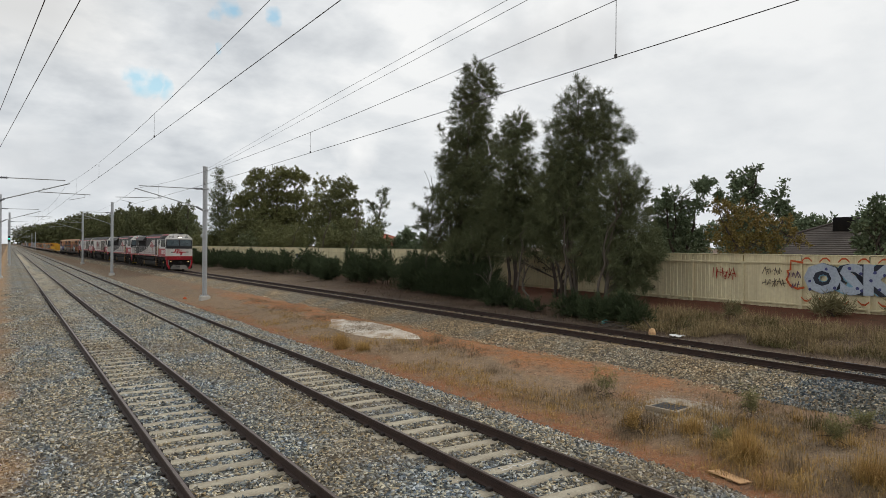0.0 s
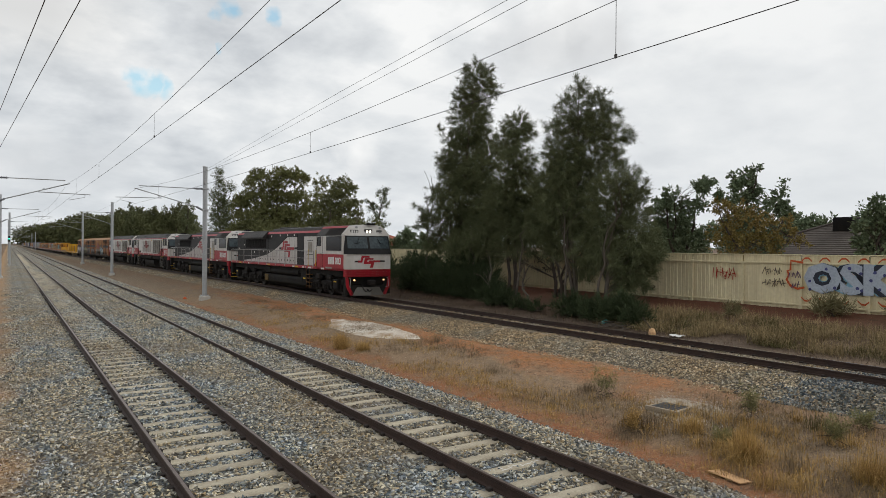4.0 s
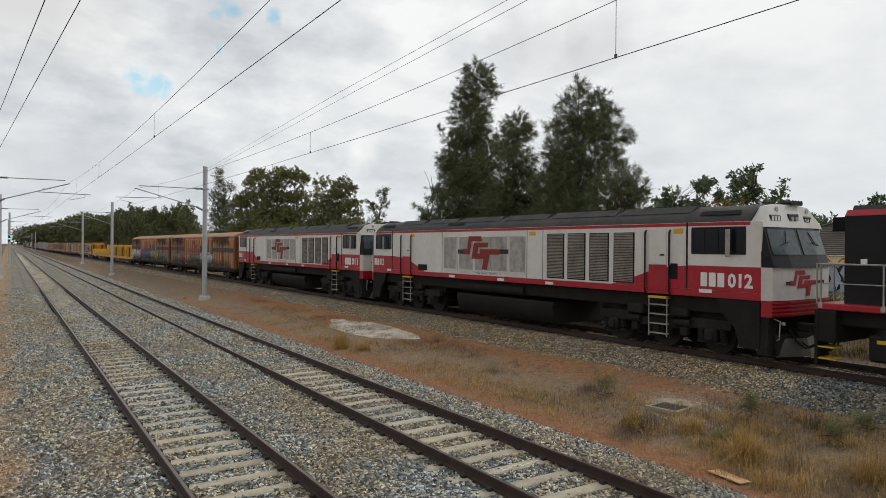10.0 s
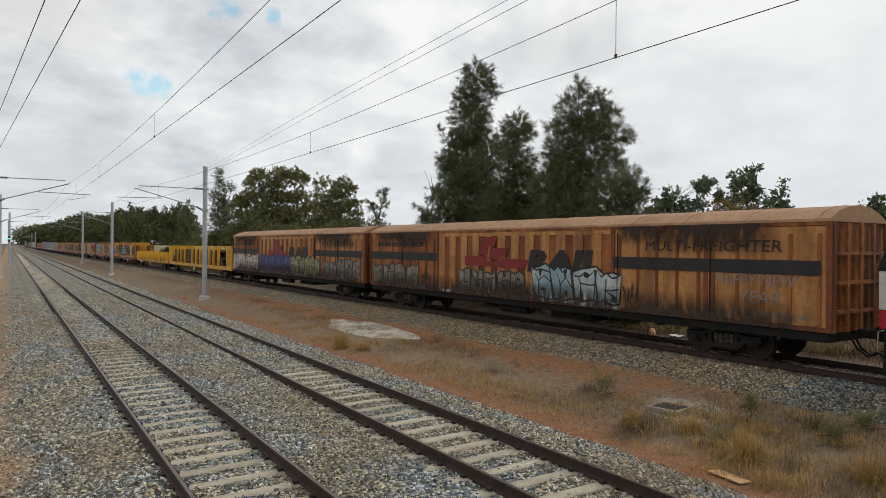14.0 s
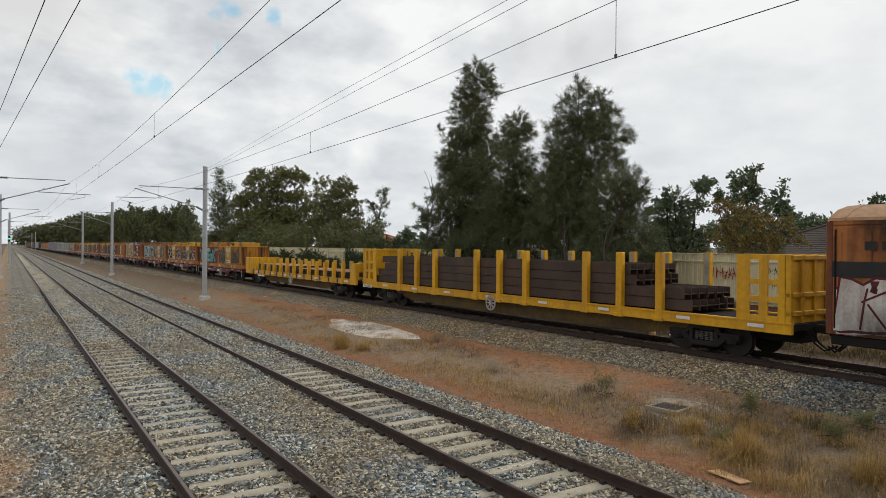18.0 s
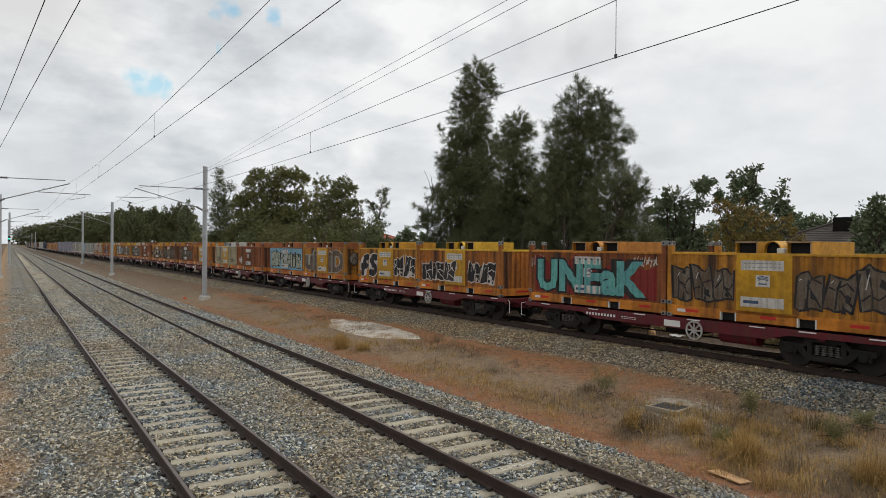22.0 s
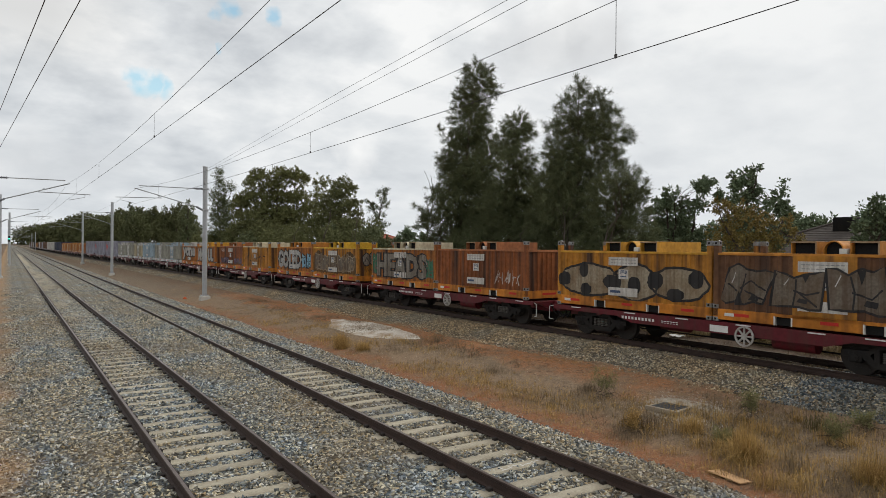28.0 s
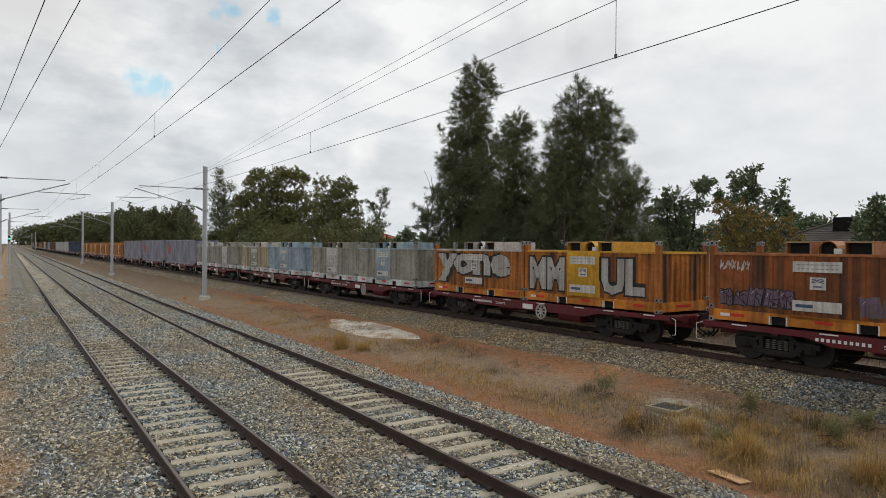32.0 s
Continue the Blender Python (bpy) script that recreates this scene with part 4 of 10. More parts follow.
def loco_bogie(parent, y):
    """A three-axle motor bogie."""
    b = Shape()
    frame_line = [(-2.35, 0.98), (-1.2, 0.98), (-0.95, 0.86), (0.95, 0.86), (1.2, 0.98), (2.35, 0.98), (2.35, 0.72), (1.25, 0.70), (0.9, 0.62), (-0.9, 0.62), (-1.25, 0.70), (-2.35, 0.72)]
    b.prism(frame_line, -1.17, -1.0, "x")
    for yy in (-1.75, 0.0, 1.75):
        b.box(-1.26, -1.0, yy - 0.19, yy + 0.19, 0.36, 0.72, 0.05)
        b.disc((-1.28, yy, 0.53), "x", 0.13, 0.06, 14)
        for s in (-0.34, 0.34):
            for k in range(6):
                b.disc((-1.1, yy + s, 0.40 + 0.055 * k), "z", 0.10, 0.034, 10)
        b.box(-1.16, -1.02, yy - 0.47, yy + 0.47, 0.30, 0.37, 0.02)
    for yy in (-0.88, 0.88):
        b.tube([(-1.22, yy - 0.25, 0.80), (-1.22, yy + 0.25, 0.80)], 0.10, 10)
        b.box(-1.24, -1.05, yy - 0.12, yy + 0.12, 0.42, 0.70, 0.03)
    b.box(-1.38, -1.1, 0.45, 1.05, 0.95, 1.25, 0.04)
    b.box(-1.36, -1.1, -1.1, -0.5, 0.98, 1.22, 0.04)
    b = mirrored(b)
    b.box(-1.0, 1.0, -0.4, 0.4, 0.6, 1.05, 0.05)
    for yy in (-1.3, 0.45, 1.3):
        b.box(-0.66, 0.66, yy - 0.42, yy + 0.42, 0.18, 0.86, 0.08)
    b.box(-0.95, 0.95, -2.5, 2.5, 0.88, 1.16, 0.03)
    bog = part("bogie", b, m_bogie, parent, "dark grimy three-axle motor bogie")
    bog.location = (0, y, 0)
    for yy in (-1.75, 0.0, 1.75):
        wheelset(bog, yy, 0.53)
    return bog


def coupler(parent, y, s):
    c = Shape()
    c.box(-0.11, 0.11, y, y + s * 0.45, 0.78, 1.0, 0.03)
    c.box(-0.17, 0.17, y + s * 0.40, y + s * 0.62, 0.74, 1.04, 0.06)
    part("coupler", c, m_bogie, parent)
    h = Shape()
    for x in (-0.45, -0.25):
        h.tube([(x, y, 0.85), (x + 0.05, y + s * 0.15, 0.55), (x + 0.12, y + s * 0.35, 0.38), (x + 0.2, y + s * 0.55, 0.5)], 0.025, 6)
    part("brake_hose", h, m_hole, parent, "black rubber brake hose", True)


def turned(shape, length):
    """The same shape at the other end of a vehicle."""
    out = Shape()
    out.v, out.f, out.cuts = [(-x, length - y, z) for x, y, z in shape.v], list(shape.f), list(shape.cuts)
    return out


# ---------------------------------------------------------------- locomotives
def nose(parent, flip, lit, glass_label, number, roof_mat, stripe_mat, step_mat=None):
    """A cab front: visor with lamps, raked windscreens, white nose, ribbed red skirt, plough. flip: None, or the vehicle's length."""
    F = (lambda s: turned(s, flip)) if flip else (lambda s: s)
    plan = lambda a, b: [(-1.45, 0.0), (-1.38, a), (-0.7, b), (0.7, b), (1.38, a), (1.45, 0.0)]
    white = Shape()
    white.prism(plan(-0.27, -0.36), 1.62, 2.46, "z")
    cab_nose = part("nose", F(white), m_white, parent, "white nose panel with streaks of grime")
    skirt = Shape()
    skirt.prism(plan(-0.25, -0.34), 1.20, 1.617, "z")
    for k in range(4):
        skirt.prism(plan(-0.29, -0.38), 1.25 + 0.1 * k, 1.29 + 0.1 * k, "z")
    part("skirt", F(skirt), m_red, parent, "red ribbed skirt under the nose")
    band = Shape()
    v0 = [(x, y, 2.463) for x, y in plan(-0.31, -0.40)]
    v1 = [(x, y, 2.74) for x, y in plan(-0.22, -0.30)]
    v2 = [(x * 0.985, y, 3.50) for x, y in [(-1.45, 0.06), (-1.38, 0.0), (-0.7, -0.05), (0.7, -0.05), (1.38, 0.0), (1.45, 0.06)]]
    n = 6
    band.add(v0 + v1 + v2, [(r * n + i, r * n + i + 1, (r + 1) * n + i + 1, (r + 1) * n + i) for r in (0, 1) for i in range(5)] + [tuple(range(12, 18)), tuple(range(6))[::-1]])
    part("screen_surround", F(band), m_black, parent)
    for s in (-1, 1):
        pane = Shape()
        low = [(0.07, -0.298), (0.70, -0.298), (1.30, -0.230)]
        high = [(0.07, -0.085), (0.70, -0.085), (1.28, -0.039)]
        v = [(s * x, y, 2.79) for x, y in low] + [(s * x, y, 3.44) for x, y in high]
        v += [(x, y + 0.012, z) for x, y, z in v]
        pane.add(v, [(0, 1, 4, 3), (1, 2, 5, 4), (6, 7, 10, 9), (7, 8, 11, 10), (0, 1, 7, 6), (1, 2, 8, 7), (3, 4, 10, 9), (4, 5, 11, 10), (0, 3, 9, 6), (2, 5, 11, 8)])
        pane_ob = part("windscreen", F(pane), m_screen, parent, "pale reflecting windscreen pane")
        wiper = Shape()
        wiper.tube([(s * 0.55, -0.115, 3.40), (s * 0.72, -0.22, 3.10)], 0.012, 5)
        wiper.tube([(s * 0.55, -0.23, 3.12), (s * 0.92, -0.22, 3.04)], 0.012, 5)
        part("wiper", F(wiper), m_hole, pane_ob)
    visor = Shape()
    prof = [(-1.45, 3.503), (-1.42, 3.60), (-0.98, 4.06), (-0.55, 4.12), (0.55, 4.12), (0.98, 4.06), (1.42, 3.60), (1.45, 3.503)]
    k = len(prof)
    lean = lambda z: -0.04 + (z - 3.5) * 0.28
    visor.add([(x, lean(z), z) for x, z in prof] + [(x, 0.32, z) for x, z in prof], [tuple(range(k))[::-1], tuple(range(k, 2 * k))] + [(i, (i + 1) % k, (i + 1) % k + k, i + k) for i in range(k)])
    vis = part("visor", F(visor), m_white, parent, "white lamp visor over the windscreens")
    lamps, boxes, glow = Shape(), Shape(), Shape()
    for cx, w in ((-0.78, 0.26), (0.80, 0.19)):
        boxes.box(cx - w, cx + w, lean(3.72) - 0.02, lean(3.72) + 0.06, 3.63, 3.83, 0.06)
    boxes.box(-0.16, 0.36, lean(3.75) - 0.018, lean(3.75) + 0.05, 3.60, 3.88, 0.05)
    pieces("number_box", F(boxes), m_text_black, vis, "black number boxes with white figures")
    for cx in (0.0, 0.2):
        glow.disc((cx, lean(3.74) - 0.03, 3.74), "y", 0.06, 0.03, 14)
    pieces("headlight", F(glow), m_lit if lit else m_lens, vis, "round headlights")
    for cx, z in ((-0.62, 3.98), (0.85, 3.96)):
        lamps.disc((cx, lean(z) - 0.01, z), "y", 0.07, 0.03, 12)
    pieces("marker_lamp", F(lamps), m_lens, vis)
    fig = Shape()
    word(fig, number, 0, 0, 0, 0.30, 0.13, 0.01, place=lambda u, w: (0.65 + u, lean(3.66 + w) - 0.03, 3.66 + w))
    for i in range(3):
        fig.box(-0.98 + 0.14 * i, -0.88 + 0.14 * i, lean(3.73) - 0.03, lean(3.73) - 0.02, 3.67, 3.79)
    part("figures", F(fig), m_label, vis)["kind"] = "stuff"
    horn = Shape()
    for cx in (0.06, 0.2, 0.34, 0.48):
        horn.tube([(cx, 0.35, 4.17), (cx, 0.10, 4.17), (cx, 0.02, 4.17)], [0.03, 0.04, 0.075], 10)
    pieces("air_horn", F(horn), m_black, parent, smooth=True)
    low = Shape()
    low.box(-1.2, 1.2, 0.0, 0.35, 0.75, 1.2, 0.03)
    low.prism([(-1.15, 0.72), (1.15, 0.72), (1.05, 0.20), (-1.05, 0.20)], -0.22, 0.30)
    part("pilot", F(low), m_under, parent)
    plough = Shape()
    plough.add([(-1.1, -0.1, 0.62), (0, -0.42, 0.62), (1.1, -0.1, 0.62), (-1.05, -0.2, 0.16), (0, -0.55, 0.16), (1.05, -0.2, 0.16)], [(0, 1, 4, 3), (1, 2, 5, 4)])
    part("plough", F(plough), m_spring, parent, "scraped grey steel plough blade")
    for s in (-1, 1):
        st = Shape()
        st.prism([(s * 1.36, 1.19), (s * 1.02, 1.19), (s * 0.98, 0.62), (s * 1.22, 0.20), (s * 1.42, 0.22)], -0.16, 0.12)
        part("step_panel", F(st), step_mat or m_under, parent, "corner step panel")
        if not step_mat:
            guard = Shape().prism([(s * 1.41, 1.19), (s * 1.27, 1.19), (s * 1.20, 0.74), (s * 0.88, 0.17), (s * 1.12, 0.17), (s * 1.38, 0.70)], -0.22, -0.165)
            part("guard", F(guard), m_red, parent, "slanting red wheel guard")
        dl = Shape()
        dl.disc((s * 0.92, -0.30, 1.02), "y", 0.045, 0.06, 12)
        part("ditch_light", F(dl), m_ditch if lit else m_lens, parent, "small lower headlight")
        rail = Shape()
        rail.tube([(s * 1.18, -0.20, 1.15), (s * 1.18, -0.36, 1.1), (s * 1.22, -0.36, 0.65), (s * 1.1, -0.22, 0.6)], 0.017, 6)
        part("grab_rail", F(rail), m_handrail, parent, smooth=True)
    coupler(parent, (flip + 0.2) if flip else -0.2, 1 if flip else -1)

    def on_nose(u, w, d):
        a = (-0.95 + u, -0.365 - d, 1.72 + w)
        return (-a[0], flip - a[1], a[2]) if flip else a

    logo(cab_nose, 0, 0, 0, 1.9, 0.66, place=on_nose)
    return cab_nose


def side_window(parent, y0, y1, z0, z1, x=-1.45, flip=None, bars=2):
    F = (lambda s: turned(s, flip)) if flip else (lambda s: s)
    for sx in (1, -1):
        g = Shape().box(sx * (x - 0.008), sx * (x + 0.02), y0 + 0.05, y1 - 0.05, z0 + 0.05, z1 - 0.05)
        win = part("window", F(g), m_darkglass, parent, "dark tinted cab window")
        fr = Shape()
        a, b = sx * (x - 0.02), sx * (x + 0.01)
        fr.box(a, b, y0, y1, z0, z0 + 0.05, 0.008).box(a, b, y0, y1, z1 - 0.05, z1, 0.008)
        fr.box(a, b, y0, y0 + 0.05, z0 + 0.05, z1 - 0.05).box(a, b, y1 - 0.05, y1, z0 + 0.05, z1 - 0.05)
        for k in range(bars):
            c = y0 + (y1 - y0) * (k + 1) / (bars + 1)
            fr.box(a, b, c - 0.018, c + 0.018, z0 + 0.05, z1 - 0.05)
        part("window_frame", F(fr), m_black, win)


def number_on_side(parent, figures, y_left, z, length, height, flip=None, x=-1.453, serif=False):
    """Three blocks for the class letters, then the running number."""
    sh = Shape()
    cw = length * 0.155
    for i in range(3):
        c = y_left - i * cw * 1.08
        sh.add([(x, c, z), (x, c - cw * 0.85, z), (x, c - cw * 0.85, z + height), (x, c, z + height)], [(0, 1, 2, 3)])
    word(sh, figures, x, y_left - length * 0.53, z, length * 0.46, height, 0.035)
    part("running_number", sh, m_label, parent, "white painted running number")


def sct_loco(figures, label, lit):
    """A hood unit with side walkways and one full-width cab, red, white and black."""
    o = thing("locomotive", label, "locomotive", "locomotives")
    L = 21.2
    sill = Shape().box(-1.45, 1.45, 0.02, 20.95, 1.52, 1.67, 0.02)
    part("walkway_sill", sill, m_red, o, "red walkway edge with small white labels")
    tags = Shape()
    for y, w in ((4.5, 0.5), (5.6, 0.35), (7.2, 0.4), (12.2, 0.25), (16.3, 0.3), (2.6, 0.45)):
        tags.box(-1.458, -1.449, y, y + w, 1.54, 1.63)
    pieces("sill_label", tags, m_label, o)
    gold = Shape()
    for y in (6.6, 11.8, 18.2):
        gold.box(-1.459, -1.449, y, y + 0.55, 1.545, 1.63)
    pieces("sill_reflector", gold, m_yellow, o)
    under = Shape().box(-1.2, 1.2, 0.6, 20.6, 1.15, 1.518, 0.03)
    part("underframe", under, m_under, o)
    cab = Shape().box(-1.448, 1.448, 0.0, 3.75, 2.44, 3.50, 0.015)
    part("cab_upper", cab, m_white, o, "white upper cab side")
    cabr = Shape().box(-1.45, 1.45, 0.0, 3.75, 1.52, 2.438, 0.015)
    part("cab_lower", cabr, m_red, o, "red lower cab side")
    side_window(o, 0.28, 2.28, 2.64, 3.47, bars=0)
    side_window(o, 3.08, 3.60, 2.90, 3.47, bars=0)
    door = Shape()
    for y in (2.85, 3.70):
        door.box(-1.456, -1.44, y - 0.012, y + 0.012, 1.56, 3.48)
    door.box(-1.47, -1.44, 3.02, 3.10, 2.42, 2.46)
    part("cab_door", door, m_black, o)
    roof = Shape()
    prof = [(-1.45, 3.503), (-1.42, 3.58), (-0.98, 4.05), (-0.55, 4.11), (0.55, 4.11), (0.98, 4.05), (1.42, 3.58), (1.45, 3.503)]
    roof.prism(prof, 0.32, 3.75)
    r = part("cab_roof", roof, m_roof, o, "ribbed grey sloping cab roof")
    ribs = Shape()
    for k in range(7):
        x, z = -1.415 + 0.052 * k, 3.585 + 0.0555 * k
        ribs.box(x - 0.03, x, 0.34, 2.5, z, z + 0.022)
    pieces("roof_rib", ribs, m_roof, r)
    strip = Shape()
    strip.add([(-1.09, 0.33, 3.95), (-0.97, 0.33, 4.066), (-0.97, 3.75, 4.066), (-1.09, 3.75, 3.95)], [(0, 1, 2, 3)])
    part("roof_stripe", strip, m_red, r)
    nose(o, None, lit, "", figures, m_roof, m_red)
    hood = Shape()
    hp = [(-1.05, 1.67), (1.05, 1.67), (1.05, 3.72), (0.92, 3.86), (-0.92, 3.86), (-1.05, 3.72)]
    hood.prism(hp, 3.752, 20.5)
    part("hood", hood, m_black, o, "black engine hood with access doors")
    top = Shape()
    top.prism([(-0.80, 3.86), (0.80, 3.86), (0.70, 4.06), (0.4, 4.12), (-0.4, 4.12), (-0.70, 4.06)], 3.752, 13.2)
    top.prism([(-0.80, 3.86), (0.80, 3.86), (0.72, 3.98), (-0.72, 3.98)], 13.2, 20.45)
    top.box(-0.45, 0.45, 11.2, 12.6, 4.10, 4.20, 0.04)
    part("hood_roof", top, m_roof, o)
    st = Shape()
    st.add([(-1.056, 3.76, 3.725), (-0.925, 3.76, 3.868), (-0.925, 20.5, 3.868), (-1.056, 20.5, 3.725)], [(0, 1, 2, 3)])
    part("hood_stripe", st, m_red, o)
    swoosh = [(7.75, 1.69), (7.75, 3.47), (9.5, 3.47), (10.4, 3.16), (11.3, 2.80), (12.4, 2.50), (13.6, 2.25), (15.2, 2.05), (17.0, 1.88), (18.9, 1.75), (18.9, 1.69)]
    part("white_panel", Shape().panel(swoosh, -1.056, 0.008), m_white, o, "white swept panel with hinged doors")
    mid = Shape().panel([(3.752, 1.69), (6.6, 1.69), (6.6, 3.50), (3.752, 3.50)], -1.056, 0.008)
    part("white_panel", mid, m_white, o)
    part("red_sweep", Shape().panel([(3.752, 1.69), (5.1, 1.69), (4.6, 1.98), (4.2, 2.25), (3.752, 2.43)], -1.06, 0.004), m_red, o)
    seams = Shape()
    for k in range(18):
        y = 8.2 + 0.46 * k
        z = np.interp(y, [p[0] for p in swoosh[2:10]], [p[1] for p in swoosh[2:10]])
        seams.box(-1.066, -1.05, y - 0.012, y + 0.012, 1.7, z - 0.02)
    pieces("door_rib", seams, m_wheel_grey, o)
    seams = Shape()
    for y in (6.62, 7.72, 13.3, 18.8, 19.6):
        seams.box(-1.066, -1.05, y - 0.012, y + 0.012, 1.7, 3.7)
    pieces("door_seam", seams, m_under, o)
    latch = Shape()
    for k in range(18):
        y = 8.3 + 0.55 * k
        latch.box(-1.07, -1.05, y, y + 0.09, 1.88, 1.98, 0.005)
    pieces("door_latch", latch, m_text_black, o)
    tag = Shape()
    for y, z in ((9.4, 3.55), (10.8, 3.55), (12.5, 3.5), (14.2, 2.42), (16.2, 2.35), (16.9, 2.35), (18.6, 2.9), (20.0, 2.6), (8.2, 3.55), (12.9, 2.42)):
        tag.box(-1.064, -1.05, y, y + 0.14, z, z + 0.12)
    pieces("warning_label", tag, m_label, o)
    cup = Shape().box(-1.085, -1.05, 5.02, 6.06, 1.75, 3.40, 0.02)
    d = part("equipment_door", cup, m_white, o, "white equipment door with a mesh pane")
    part("mesh_pane", Shape().box(-1.095, -1.08, 5.22, 5.86, 2.50, 3.15, 0.01), m_grille, d)
    pieces("frame_line", Shape().box(-1.092, -1.08, 5.1, 5.98, 2.36, 2.39).box(-1.092, -1.08, 5.1, 5.98, 3.22, 3.25), m_under, d)
    logo(o, -1.058, 11.05, 2.16, 3.28, 1.08)
    rad = Shape()
    rad.prism([(-1.40, 3.42), (-1.05, 3.42), (-1.05, 3.70), (-0.93, 3.88), (-1.05, 3.88), (-1.40, 3.50)], 13.5, 18.6)
    part("radiator_hood", mirrored(rad), m_roof, o, "grey sloping radiator overhang")
    mesh = Shape()
    for k in range(12):
        mesh.box(-1.07, -1.05, 13.75 + 0.39 * k, 14.05 + 0.39 * k, 2.72, 3.36)
    pieces("radiator_grille", mesh, m_hole, o)
    number_on_side(o, figures, 2.05, 1.86, 1.75, 0.42)
    brush = Shape().box(-1.457, -1.449, 1.55, 2.4, 1.60, 1.70)
    part("worn_patch", brush, m_grille, o)
    posts = [4.25, 5.4, 7.2, 8.96, 10.66, 12.46, 14.17, 15.91, 17.69, 19.5, 20.85]
    for y in posts:
        p = Shape().tube([(-1.42, y, 1.60), (-1.42, y, 2.59)], 0.021, 6)
        p.box(-1.46, -1.40, y - 0.05, y + 0.05, 1.55, 1.68, 0.01)
        part("handrail_post", p, m_handrail, o)
    for z, rr in ((2.59, 0.022), (2.14, 0.014)):
        part("handrail", Shape().tube([(-1.42, y, z) for y in posts], rr, 6), m_handrail, o)
    far = Shape()
    for y in posts:
        far.tube([(1.42, y, 1.60), (1.42, y, 2.59)], 0.02, 5)
    far.tube([(1.42, 4.25, 2.59), (1.42, 20.85, 2.59)], 0.02, 5)
    part("handrail", far, m_handrail, o)
    for y in (3.78, 4.95):
        part("grab_rail", Shape().tube([(-1.43, y, 1.68), (-1.47, y, 1.75), (-1.47, y, 2.62), (-1.43, y, 2.68)], 0.02, 6), m_yellow, o, "yellow grab rail")
    tank = Shape()
    tank.prism([(-1.32, 0.92), (-1.38, 0.80), (-1.32, 0.45), (-1.05, 0.27), (1.05, 0.27), (1.32, 0.45), (1.38, 0.80), (1.32, 0.92)], 6.1, 13.1)
    part("fuel_tank", tank, m_under, o, "long dark grimy fuel tank", True)
    part("tank_panel", Shape().box(-1.40, -1.36, 12.3, 13.0, 0.45, 0.90, 0.01), m_gold_dark, o)
    air = Shape().tube([(-1.12, 7.0, 1.16), (-1.12, 12.0, 1.16)], 0.21, 14)
    air.box(-1.3, -1.0, 5.6, 6.6, 0.9, 1.4, 0.05).box(-1.28, -1.0, 12.2, 13.2, 1.0, 1.45, 0.05)
    part("air_reservoir", air, m_under, o, smooth=True)
    lad = Shape()
    for z in (0.42, 0.66, 0.90, 1.14):
        lad.box(-1.46, -1.25, 4.75, 5.25, z, z + 0.03)
    lad.tube([(-1.45, 4.72, 0.35), (-1.45, 4.72, 1.52)], 0.015, 5).tube([(-1.45, 5.28, 0.35), (-1.45, 5.28, 1.52)], 0.015, 5)
    part("steps", lad, m_step, o)
    end = Shape()
    for z in (0.35, 0.62, 0.89, 1.16, 1.43):
        end.box(-1.44, -0.95, 20.55, 20.95, z, z + 0.035)
    pieces("end_step", end, m_yellow, o, "end steps with orange treads")
    plate = Shape().box(-1.45, 1.45, 20.5, 20.95, 0.75, 1.515, 0.03).box(-1.46, -0.93, 20.9, 20.97, 0.2, 1.5)
    part("end_plate", plate, m_under, o)
    ends = Shape().tube([(-1.4, 20.95, 1.6), (-1.4, 20.95, 2.6), (-0.6, 20.95, 2.6), (-0.6, 20.95, 1.6)], 0.02, 6)
    pieces("end_rail", mirrored(ends), m_handrail, o)
    coupler(o, 20.9, 1)
    tank_tag = Shape()
    for y in (1.05, 5.55, 19.3):
        tank_tag.box(-1.40, -1.385, y, y + 0.34, 0.84, 0.92)
    pieces("bogie_label", tank_tag, m_yellow, o, "small orange label strip")
    sand = Shape()
    for y in (0.95, 5.45, 19.2):
        sand.box(-1.385, -1.05, y, y + 0.62, 0.42, 1.02, 0.05)
    pieces("sand_box", sand, m_under, o)
    loco_bogie(o, 3.0)
    loco_bogie(o, 16.6)
    return o, L


